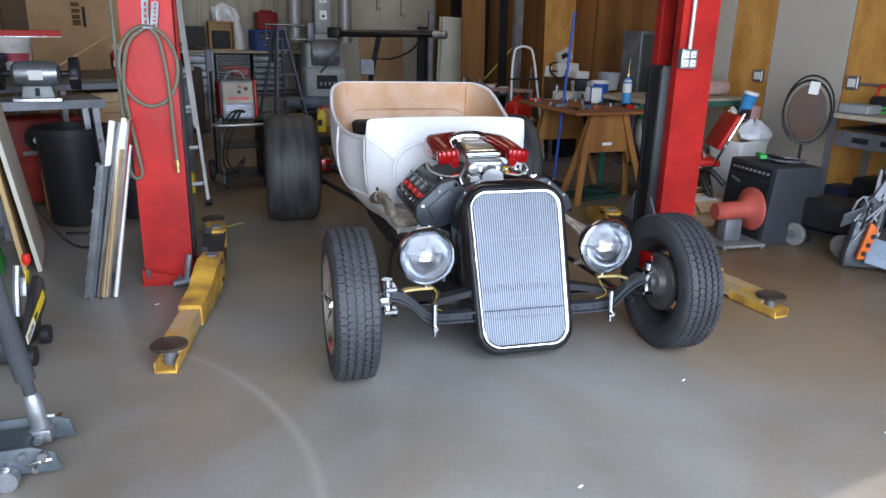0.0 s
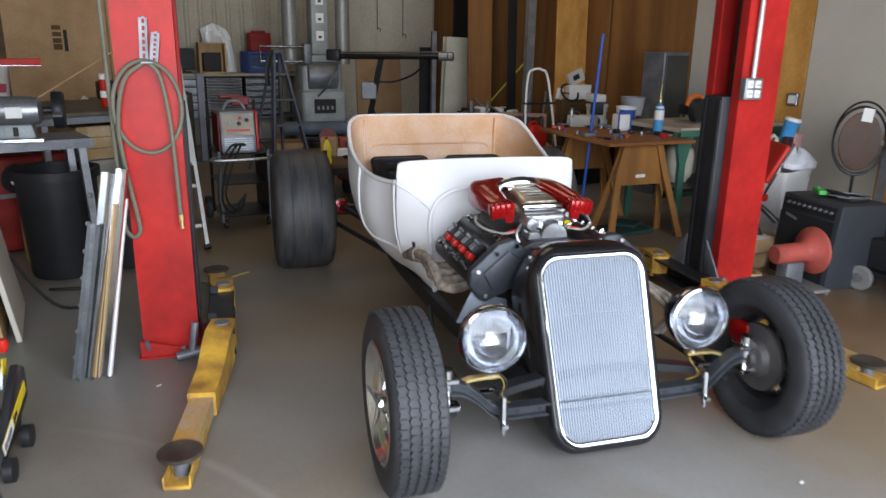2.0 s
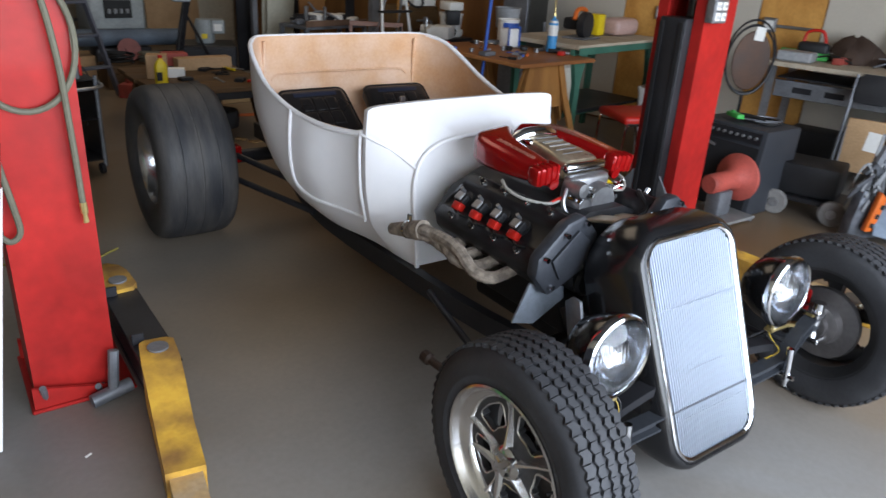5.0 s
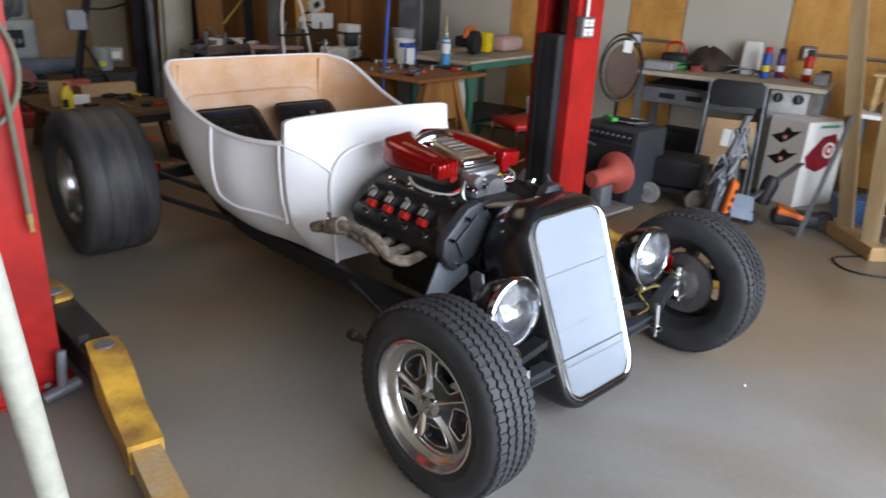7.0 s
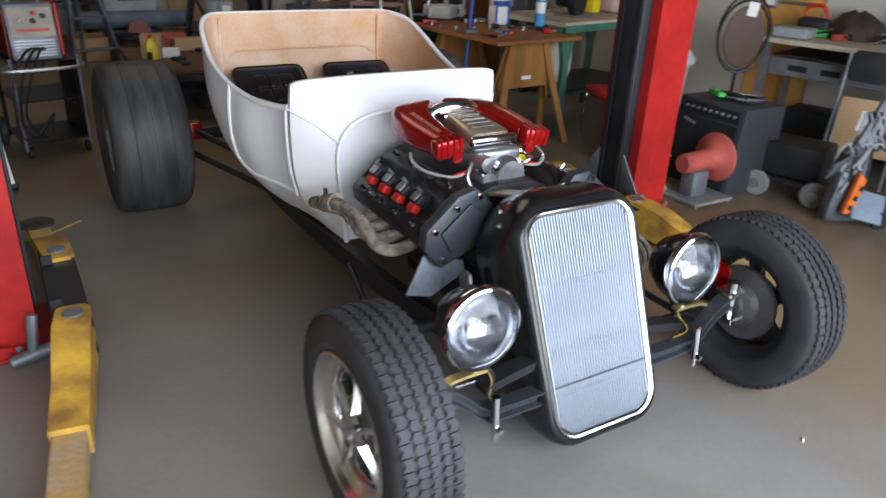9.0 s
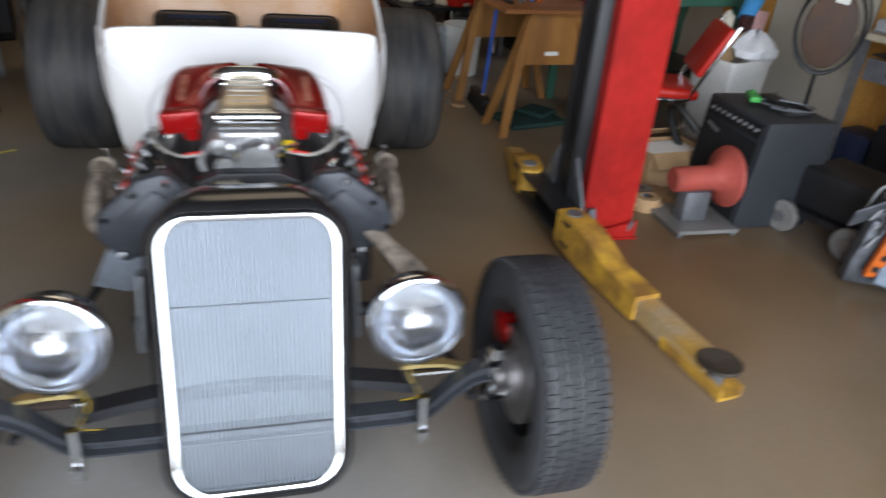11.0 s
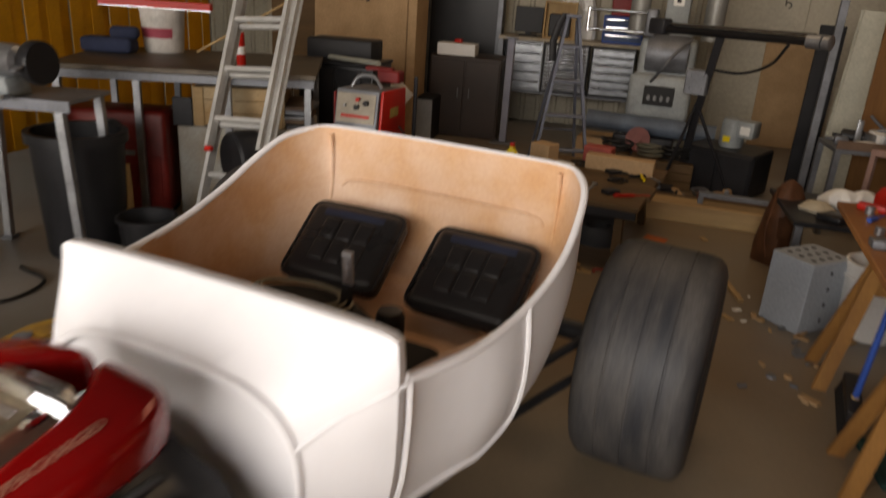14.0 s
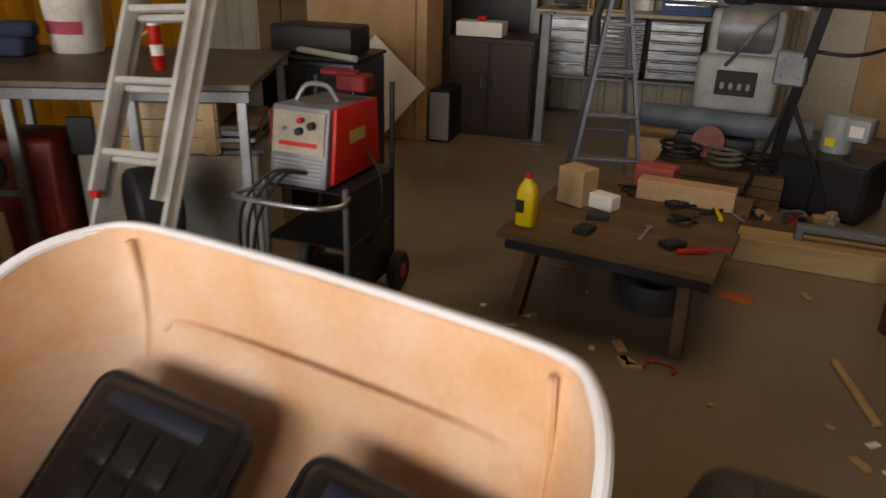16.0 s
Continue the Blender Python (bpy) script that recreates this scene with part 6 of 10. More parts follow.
tbe = thing("sealant_tube", "red cartridge with a white cap standing on the table", "cartridge", (-2.16, 3.91, 0.957), rx=3)
part("tube_body", bm, RED_PLASTIC, tbe)
bm = bm_new()
lathe(bm, [(0.026, 0.205), (0.027, 0.24), (0.02, 0.245), (0.001, 0.245)], None, 16)
part("tube_cap", bm, WHITE_PLASTIC, tbe)
bm = bm_new()
lathe(bm, [(0.0295, 0.07), (0.0295, 0.12)], None, 18)
part("tube_label", bm, PAPER, tbe)
bm = bm_new()
box(bm, (0.34, 0.16, 0.10), (0, 0, 0.05), (0, 0, 0), 0.03, 3)
box(bm, (0.18, 0.12, 0.08), (0.1, 0.02, 0.13), (0, 0, 15), 0.03, 3)
solo("tool_bag", bm, mat("blue_black_cloth", (0.03, 0.04, 0.08), 0.85, dark=0.5, bump=0.4), "dark blue cloth tool bag on the table", "bag", (-3.12, 3.72, 0.957), 25)
bm = bm_new()
tube(bm, [(-0.6, 0, 0.02), (0.3, 0.1, 0.55)], 0.008, 8)
solo("wooden_dowel", bm, PINE, "thin wooden rod leaning over the table", "rod", (-2.15, 4.3, 0.957), 20)
# flat red steel machine case under the end of the table
OLD_RED = mat("old_red_enamel", (0.24, 0.022, 0.016), 0.42, dark=0.6, blotch=6)
rm = thing("red_machine", "squat dark red steel machine case with a round emblem plate", "machine", (-2.72, 3.42, 0), 30)
bm = bm_new()
span(bm, (-0.31, -0.14, 0.03), (0.31, 0.16, 0.68), 0.03, 3)
part("case", bm, OLD_RED, rm)
bm = bm_new()
span(bm, (-0.27, -0.147, 0.08), (0.27, -0.141, 0.40), 0.004)
part("front_panel", bm, OLD_RED, rm)
for x in (-0.26, 0.26):
    bm = bm_new()
    span(bm, (x - 0.03, -0.13, 0.0), (x + 0.03, 0.15, 0.03))
    part("foot", bm, BLACK_STEEL, rm)
bm = bm_new()
lathe(bm, [(0.001, 0.004), (0.095, 0.004), (0.10, 0.0)], pose(-0.02, -0.142, 0.53, 90, 0, 0), 28)
plate = part("emblem_plate", bm, INK, rm, "round black emblem plate")
bm = bm_new()
prism(bm, [(-0.035, -0.04), (0.035, -0.04), (0.045, -0.015), (0.0, 0.055), (-0.045, -0.015)], 0.002, pose(-0.02, -0.149, 0.53), 0.0006)
part("emblem", bm, PAPER, plate)
bm = bm_new()
span(bm, (-0.14, -0.150, 0.405), (0.12, -0.147, 0.435))
part("name_strip", bm, mat("grey_strip", (0.30, 0.29, 0.27), 0.5), rm)
# cream carrier with an orange handle leaning on it
tt = thing("tote_bag", "cream paper carrier with an orange rope handle on the floor", "bag", (-2.50, 3.10, 0), 30, rx=-6)
bm = bm_new()
rings(bm, [[(x * k, y * k2, z) for x, y in round_rect(0.12, -0.05, 0.05, 0.012, 3)] for z, k, k2 in ((0.0, 0.95, 1.0), (0.05, 1.0, 1.1), (0.25, 0.98, 0.9), (0.40, 0.94, 0.35))])
part("bag_body", bm, mat("cream_paper_bag", (0.62, 0.44, 0.22), 0.8, dark=0.75, blotch=6, bump=0.3), tt)
bm = bm_new()
tube(bm, smooth([(-0.04, -0.05, 0.22), (-0.06, -0.035, 0.38), (-0.03, -0.03, 0.48), (0.02, -0.03, 0.47), (0.04, -0.035, 0.38), (0.035, -0.05, 0.20)], 4), 0.008, 7)
part("handle", bm, ORANGE, tt, "orange rope handle")
bm = bm_new()
span(bm, (-0.10, -0.07, 0), (0.10, 0.07, 0.17), 0.008)
span(bm, (-0.08, -0.05, 0.17), (-0.05, 0.05, 0.19), 0.003)
solo("yellow_box", bm, YELLOW, "small yellow box on the floor behind the ladder", "box", (-1.70, 3.62, 0), 10)
bm = bm_new()
tube(bm, smooth([(-2.0, 3.0, 0.006), (-1.7, 2.55, 0.006), (-1.45, 2.35, 0.006), (-1.2, 2.5, 0.006)], 5), 0.005, 6)
solo("trailing_cord", bm, mat("faded_yellow_cord", (0.42, 0.34, 0.08), 0.7), "thin yellow cord lying across the floor", "cord")
bm = bm_new()
tube(bm, smooth([(-2.62, 2.3, 0.7), (-2.5, 2.2, 0.35), (-2.25, 2.05, 0.04), (-2.05, 2.1, 0.012), (-2.1, 2.35, 0.012), (-2.35, 2.4, 0.012)], 6), 0.009, 8)
solo("power_lead", bm, WIRE, "thick black power lead trailing from the stand", "cable")
# orange strip curtain along the side wall
cu = thing("strip_curtain", "amber vinyl welding strip curtain along the side wall", "curtain", (0, 0, 0))
for i in range(26):
    bm = bm_new()
    x = 0.115 * i
    off = 0.02 * (i % 2)
    rings(bm, [[(-0.0 + off + 0.01 * math.sin(1.3 * i + z), x + k * 0.13, z) for k in (0, 0.33, 0.66, 1)] + [(off + 0.004 + 0.01 * math.sin(1.3 * i + z), x + k * 0.13, z) for k in (1, 0.66, 0.33, 0)] for z in (0.25, 1.0, 1.7, 2.3)])
    bmesh.ops.transform(bm, matrix=pose(-3.62, 3.0, 0, 0, 0, TURN), verts=bm.verts[:])
    part("strip", bm, CURTAIN, cu)
bm = bm_new()
tube(bm, [(-3.62, 2.95, 2.31), (-3.62 - 3.1 * math.sin(radians(TURN)), 2.95 + 3.1 * math.cos(radians(TURN)), 2.31)], 0.02, 8)
part("curtain_rail", bm, GALV, cu)
for y in (2.98, 6.0):
    bm = bm_new()
    xx = -3.62 - (y - 3.0) * math.tan(radians(TURN))
    tube(bm, [(xx - 0.03, y, 0.0), (xx - 0.03, y, 2.32)], 0.022, 8)
    part("curtain_post", bm, GALV, cu)

# ---- back of the shop ----
# tall carton with printed letters
cb = thing("tall_carton", "tall brown cardboard carton standing upright with printed letters", "carton", (-2.985, 6.60, 0), 12)
bm = bm_new()
span(bm, (-0.60, -0.02, 0.0), (0.60, 0.40, 2.05), 0.006)
part("carton_body", bm, CARD, cb)
bm = bm_new()
span(bm, (0.50, -0.026, 0.0), (0.515, -0.021, 2.0))
part("carton_seam", bm, mat("carton_fold", (0.30, 0.18, 0.09), 0.85), cb)
for k, (w, h) in enumerate(((0.085, 0.06), (0.085, 0.05), (0.085, 0.045), (0.085, 0.045))):
    bm = bm_new()
    span(bm, (-0.03, -0.0235, 1.335 + 0.068 * k), (-0.03 + w, -0.0205, 1.335 + 0.068 * k + h), 0.0008)
    part("printed_mark", bm, mat("faded_print", (0.13, 0.075, 0.035), 0.8), cb)
bm = bm_new()
span(bm, (0.075, -0.024, 1.32), (0.11, -0.021, 1.54))
part("printed_bar", bm, INK, cb)
# dark boards standing on end beside the carton
for k, (x, w, h) in enumerate(((-3.56, 0.24, 2.3), (-3.80, 0.22, 2.1))):
    bm = bm_new()
    span(bm, (-w / 2, -0.015, 0.0), (w / 2, 0.015, h), 0.004)
    solo("dark_board", bm, OLD_WOOD, "dark weathered board standing on end beside the carton", "board", (x, 6.62 + 0.21 * (x + 2.83), 0), 12, "standing boards")
# white diamond board leaning on the carton
bm = bm_new()
box(bm, (0.60, 0.012, 0.64), (0, 0, 0), (0, 40, 0), 0.003)
solo("white_board", bm, PAPER, "white board standing on its corner against the tall carton", "board", (-2.73, 6.46, 0.432), 12, rx=-9)

# welder on its cart
wc = thing("welder_cart", "black welding cart with wire shelves and rubber wheels", "welding cart", (-1.21, 3.98, 0), 10)
bm = bm_new()
for z in (0.10, 0.36, 0.60):
    span(bm, (-0.20, -0.24, z - 0.008), (0.20, 0.24, z), 0.003)
part("shelf", bm, BLACK_STEEL, wc)
for x, y in ((-0.19, -0.23), (0.19, -0.23), (-0.19, 0.23), (0.19, 0.23)):
    bm = bm_new()
    cyl(bm, (x, y, 0.05), (x, y, 0.62 if y < 0 else 0.98), 0.013, n=8)
    part("cart_post", bm, DULL_STEEL if y < 0 else BLACK_STEEL, wc)
bm = bm_new()
span(bm, (0.185, -0.2, 0.1), (0.195, 0.22, 0.58), 0.002)
part("side_panel", bm, BLACK_STEEL, wc)
for x in (-0.235, 0.235):
    bm = bm_new()
    lathe(bm, [(0.04, -0.025), (0.085, -0.025), (0.095, -0.015), (0.095, 0.015), (0.085, 0.025), (0.04, 0.025)], pose(x, 0.20, 0.096, 0, 90, 0), 22, cap=True)
    tyre = part("cart_wheel", bm, RUBBER, wc, "black rubber cart wheel")
    bm = bm_new()
    cyl(bm, (x - 0.03, 0.20, 0.096), (x + 0.03, 0.20, 0.096), 0.035, n=12)
    part("wheel_hub", bm, RUST, tyre)
for x in (-0.17, 0.17):
    bm = bm_new()
    cyl(bm, (x - 0.012, -0.22, 0.035), (x + 0.012, -0.22, 0.035), 0.034, n=14)
    part("cart_caster", bm, BLACK_PLASTIC, wc)
bm = bm_new()
tube(bm, smooth([(-0.20, -0.22, 0.58), (-0.27, -0.32, 0.57), (-0.2, -0.37, 0.57), (0.1, -0.37, 0.57), (0.2, -0.3, 0.57), (0.20, -0.22, 0.58)], 4), 0.011, 8)
part("cart_handle", bm, GALV, wc, "bright bent handle rail")
we = thing("welder", "grey welding machine with a red side cover", "welder", (-1.23, 3.96, 0.602), 8)
we.matrix_world = pose(-1.23, 3.96, 0.602, 0, 0, 8) @ Matrix.Diagonal((0.90, 1.0, 0.90, 1.0))
bm = bm_new()
prism(bm, [(-0.22, 0.0), (0.24, 0.0), (0.24, 0.34), (-0.16, 0.36)], 0.30, pose(0.15, 0, 0, 0, 0, 90), 0.012)
part("case", bm, DULL_STEEL, we, "grey steel case")
bm = bm_new()
box(bm, (0.27, 0.006, 0.19), (0.0, -0.186, 0.245), (-9.5, 0, 0), 0.002)
fp = part("control_panel", bm, mat("pale_control_panel", (0.42, 0.36, 0.28), 0.5), we, "pale control panel")
for x, z, r, mt in ((0.02, 0.305, 0.013, RED_PLASTIC), (0.075, 0.285, 0.017, BLACK_PLASTIC), (0.01, 0.255, 0.017, BLACK_PLASTIC), (-0.07, 0.262, 0.008, GALV)):
    bm = bm_new()
    cyl(bm, (x, -0.186, z), (x, -0.21, z), r, n=12)
    part("knob", bm, mt, fp)
bm = bm_new()
box(bm, (0.2, 0.004, 0.02), (0, -0.196, 0.195), (-9.5, 0, 0))
part("red_band", bm, RED_PLASTIC, fp)
for k in range(6):
    bm = bm_new()
    box(bm, (0.25, 0.008, 0.009), (0, -0.211 + 0.0022 * k, 0.03 + 0.019 * k), (-10, 0, 0), 0.002)
    part("louvre", bm, GALV, we)
bm = bm_new()
prism(bm, [(-0.19, 0.02), (0.22, 0.02), (0.2, 0.35), (-0.15, 0.36)], 0.02, pose(0.177, 0, 0, 0, 0, 90), 0.005)
rs = part("side_cover", bm, RED_PLASTIC, we, "open red side cover")
bm = bm_new()
span(bm, (0.1775, -0.05, 0.18), (0.1795, 0.08, 0.24))
part("cover_label", bm, mat("yellow_dull_label", (0.45, 0.36, 0.12), 0.6), rs)
# left side in a darker red: its shade is put into the colour
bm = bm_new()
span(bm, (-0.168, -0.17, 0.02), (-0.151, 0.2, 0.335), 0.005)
part("side_panel", bm, mat("shaded_red_enamel", (0.24, 0.02, 0.018), 0.5, dark=0.6), we, "red side panel with shade put into its colour")
bm = bm_new()
tube(bm, smooth([(-0.1, -0.05, 0.36), (-0.05, -0.04, 0.43), (0.05, -0.03, 0.43), (0.1, -0.02, 0.36)], 4), 0.012, 8)
part("carry_handle", bm, GALV, we)
for k in range(3):
    bm = bm_new()
    tube(bm, smooth([(0.05, -0.21, 0.07), (0.0 - 0.04 * k, -0.30, 0.08), (-0.10 - 0.05 * k, -0.36, -0.1), (-0.16 - 0.03 * k, -0.34, -0.35 - 0.04 * k), (-0.05 - 0.05 * k, -0.33, -0.5), (0.02, -0.28, -0.35)], 5), 0.008, 8)
    part("torch_lead", bm, WIRE, we, "black welding lead")
bm = bm_new()
tube(bm, smooth([(0.18, 0.1, 0.1), (0.28, 0.05, 0.0), (0.30, 0.0, -0.2), (0.22, -0.02, -0.36)], 5), 0.006, 8)
part("mains_lead", bm, WIRE, we)
bm = bm_new()
box(bm, (0.16, 0.1, 0.08), (0.08, 0.16, 0.42), bevel=0.01)
box(bm, (0.2, 0.05, 0.03), (0.0, 0.16, 0.46), bevel=0.008)
part("wire_feeder", bm, mat("dark_red_enamel", (0.25, 0.02, 0.02), 0.5), we, "dark red wire feeder")
# black machine and bench behind the welder
bcab = thing("black_cabinet", "black steel cabinet in the shade behind the welder", "cabinet", (-1.95, 5.15, 0), 14)
bm = bm_new()
span(bm, (-0.5, -0.25, 0.0), (0.10, 0.25, 0.905), 0.015, 2)
part("cabinet_body", bm, BLACK_STEEL, bcab)
bm = bm_new()
span(bm, (-0.51, -0.26, 0.908), (0.11, 0.26, 0.93), 0.006)
part("cabinet_top", bm, BLACK_STEEL, bcab)
for x in (-0.345, -0.055):
    bm = bm_new()
    span(bm, (x - 0.138, -0.268, 0.06), (x + 0.138, -0.253, 0.88), 0.004)
    part("cabinet_door", bm, BLACK_STEEL, bcab)
bm = bm_new()
box(bm, (0.52, 0.3, 0.16), (0, 0, 0.08), (0, 0, 0), 0.02, 2)
solo("black_case", bm, BLACK_PLASTIC, "black plastic tool case on the cabinet", "case", (-2.13, 5.06, 0.932), 14)
bm = bm_new()
tube(bm, [(-0.35, 0, 0), (0.38, -0.25, 0.02)], 0.018, 8)
solo("steel_pipe", bm, PALE_PIPE, "pale steel pipe lying over the cabinet edge", "pipe", (-2.0, 4.97, 0.952), 0)

# dark cabinet with white box and computer tower
bm = bm_new()
span(bm, (-0.38, -0.25, 0), (0.38, 0.28, 0.84), 0.01)
VENEER = mat("dark_brown_veneer", (0.045, 0.028, 0.02), 0.45, dark=0.7)
wcb = thing("wooden_cabinet", "dark brown veneered cabinet at the back", "cabinet", (-2.12, 7.45, 0), 14)
part("cabinet_body", bm, VENEER, wcb)
for x0, x1 in ((-0.36, -0.01), (0.01, 0.36)):
    bm = bm_new()
    span(bm, (x0, -0.268, 0.06), (x1, -0.252, 0.80), 0.004)
    dr = part("door", bm, VENEER, wcb)
    bm = bm_new()
    xx = x1 - 0.05 if x1 < 0.1 else x0 + 0.05
    cyl(bm, (xx, -0.285, 0.42), (xx, -0.285, 0.52), 0.006, n=8)
    part("handle", bm, GALV, dr)
bm = bm_new()
span(bm, (-0.20, -0.12, 0), (0.20, 0.12, 0.12), 0.006)
solo("white_case", bm, WHITE_PLASTIC, "white plastic case on the dark cabinet", "case", (-2.2, 7.3, 0.842), 14)
bm = bm_new()
box(bm, (0.08, 0.05, 0.04), (0, 0, 0.02), bevel=0.012, seg=2)
solo("red_cup", bm, RED_PLASTIC, "small red plastic cup on the white case", "cup", (-2.2, 7.3, 0.964))
ct = thing("computer_tower", "silver and black computer tower on the floor", "computer", (-2.33, 6.93, 0), 14)
bm = bm_new()
span(bm, (-0.09, -0.18, 0), (0.09, 0.2, 0.44), 0.008)
part("tower_case", bm, BLACK_PLASTIC, ct)
bm = bm_new()
span(bm, (-0.085, -0.19, 0.02), (0.085, -0.181, 0.42), 0.004)
part("tower_front", bm, GREY_PLASTIC, ct)
# dark panel added to fill the black void next to the carton
bm = bm_new()
span(bm, (-0.45, -0.1, 0.0), (0.45, 0.12, 2.4), 0.01)
rdv = thing("dark_gap_panel", "dark panel added for the black gap beside the tall carton", "partition", (-2.55, 8.2, 0), 14)
part("gap_sheet", bm, BLACK_STEEL, rdv)
for x in (-0.42, 0.42):
    bm = bm_new()
    span(bm, (x - 0.03, -0.125, 0.0), (x + 0.03, -0.102, 2.4), 0.004)
    part("gap_post", bm, DULL_STEEL, rdv)

# steel bench with tool chests
BY = pose(-1.15, 8.62, 0, 0, 0, TURN)


def at_bench(x, y, z):
    return tuple(BY @ Vector((x, y, z)))


sb = thing("steel_bench", "long steel-framed bench with a pale top along the back wall", "workbench", at_bench(0, 0, 0), TURN)
bm = bm_new()
span(bm, (-1.02, -0.29, 0.995), (0.92, 0.30, 1.03), 0.004)
part("bench_top", bm, BENCH_TOP, sb)
for x in (-0.99, 0.89):
    for y in (-0.26, 0.27):
        bm = bm_new()
        span(bm, (x - 0.03, y - 0.03, 0), (x + 0.03, y + 0.03, 0.995), 0.004)
        part("leg", bm, DULL_STEEL, sb)
bm = bm_new()
span(bm, (-0.96, -0.26, 0.41), (0.86, 0.27, 0.44), 0.003)
part("lower_shelf", bm, DULL_STEEL, sb, "dull steel lower shelf")
# separate steel stand in front of the bench
sd = thing("steel_stand", "slim violet-grey square steel post on a foot plate", "stand", (-1.60, 7.28, 0), 10)
VIOLET = mat("violet_grey_paint", (0.27, 0.27, 0.33), 0.5, dark=0.7)
bm = bm_new()
span(bm, (-0.035, -0.035, 0.012), (0.035, 0.035, 1.06), 0.004)
part("post", bm, VIOLET, sd)
bm = bm_new()
span(bm, (-0.12, -0.12, 0), (0.12, 0.12, 0.012), 0.003)
part("foot_plate", bm, DULL_STEEL, sd)
bm = bm_new()
span(bm, (-0.06, -0.05, 1.06), (0.06, 0.05, 1.075), 0.003)
part("head_plate", bm, DULL_STEEL, sd)


def tool_chest(at, rz, w, h, drawers, body, face, label):
    c = thing("tool_chest", label, "tool chest", at, rz, "tool chests")
    bm = bm_new()
    span(bm, (-w / 2, -0.2, 0), (w / 2, 0.22, h), 0.006)
    part("chest_body", bm, body, c)
    z = h - 0.02
    for d in range(drawers):
        dh = (h - 0.04) / drawers
        bm = bm_new()
        span(bm, (-w / 2 + 0.012, -0.222, z - dh + 0.006), (w / 2 - 0.012, -0.198, z - 0.004), 0.004)
        dr = part("drawer", bm, face, c)
        bm = bm_new()
        span(bm, (-w / 2 + 0.03, -0.236, z - 0.022), (w / 2 - 0.03, -0.222, z - 0.01), 0.003)
        part("pull", bm, CHROME, dr)
        z -= dh
    return c


BRIGHT = mat("brushed_drawer_steel", (0.35, 0.37, 0.39), 0.34, 0.85, dark=0.6, blotch=9, stretch=(1, 1, 4))
SILVER = mat("silver_chest_enamel", (0.34, 0.36, 0.38), 0.42, 0.3, dark=0.75, blotch=5)
tool_chest(at_bench(-0.70, -0.06, 0.442), TURN, 0.40, 0.55, 5, SILVER, BRIGHT, "silver grey tool chest with five deep drawers")
tool_chest(at_bench(-0.24, -0.06, 0.442), TURN, 0.50, 0.55, 12, BLACK_STEEL, SILVER, "silver grey tool chest with fine louvred drawers")
tool_chest(at_bench(0.28, -0.06, 0.442), TURN, 0.48, 0.55, 6, BLACK_STEEL, BRIGHT, "bright silver tool chest with polished drawers")
bm = bm_new()
span(bm, (-0.2, -0.2, 0.0), (0.2, 0.2, 0.24), 0.01)
solo("storage_box", bm, CARD, "brown cardboard box on the floor under the bench", "box", (-0.56, 7.22, 0), 6)
bl = tool_chest(at_bench(0.34, -0.02, 1.032), TURN, 0.44, 0.29, 3, BLUE, mat("dark_blue_enamel", (0.05, 0.09, 0.20), 0.45, dark=0.8), "dark blue metal tool box on the bench")
bm = bm_new()
span(bm, (-0.15, -0.1, 0), (0.15, 0.1, 0.25), 0.01)
span(bm, (-0.155, -0.105, 0.15), (0.155, 0.105, 0.16), 0.002)
box(bm, (0.2, 0.02, 0.03), (0, 0, 0.265), bevel=0.006)
solo("red_toolbox", bm, mat("dull_red_tool_steel", (0.32, 0.015, 0.012), 0.45, dark=0.6), "dull red metal tool box on the blue one", "tool box", at_bench(0.34, 0, 1.323), TURN)
mo = thing("monitor", "black flat monitor on the bench", "monitor", at_bench(-0.72, -0.02, 1.032), TURN)
bm = bm_new()
span(bm, (-0.16, -0.02, 0.04), (0.16, 0.03, 0.32), 0.006)
part("screen_case", bm, BLACK_PLASTIC, mo)
bm = bm_new()
span(bm, (-0.10, -0.08, 0), (0.10, 0.08, 0.015), 0.004)
span(bm, (-0.03, 0.0, 0.015), (0.03, 0.025, 0.06))
part("stand", bm, BLACK_PLASTIC, mo)
cl = thing("wooden_case", "open pale wooden instrument case on the bench", "case", at_bench(-0.36, -0.16, 1.032), TURN)
bm = bm_new()
for lo, hi in (((-0.18, -0.07, 0), (0.18, 0.07, 0.02)), ((-0.18, -0.07, 0.38), (0.18, 0.07, 0.40)), ((-0.18, -0.07, 0.02), (-0.16, 0.07, 0.38)), ((0.16, -0.07, 0.02), (0.18, 0.07, 0.38)), ((-0.16, 0.05, 0.02), (0.16, 0.07, 0.38))):
    span(bm, lo, hi, 0.002)
part("case_frame", bm, PINE, cl)
bm = bm_new()
span(bm, (-0.12, -0.03, 0.021), (0.12, 0.049, 0.27), 0.01)
part("instrument", bm, BLACK_PLASTIC, cl)
# creased sheet behind the monitor; its white stands in for a door reflection
bm = bm_new()
grid = []
for j in range(9):
    v = j / 8
    grid.append([(-0.24 + 0.48 * (i / 12) * (1 - 0.25 * v) + 0.05 * math.sin(3 * v), 0.05 * math.sin(2.1 * i + 3 * v) * math.sin(3.0 * v + 0.4) + 0.03 * math.sin(5.3 * i * v), 0.66 * v * (1 - 0.12 * abs(i - 6) / 6)) for i in range(13)])
rings(bm, grid + [[(x, y + 0.012, z) for x, y, z in row] for row in grid[::-1]], closed=False)
solo("glare_sheet", bm, mat("glare_white_film", (0.84, 0.84, 0.82), 0.22, dark=0.94, bump=0.05, coat=0.4), "creased glossy white sheet on the bench, standing in for a bright reflection", "plastic sheet", at_bench(-0.20, 0.12, 1.032), TURN)

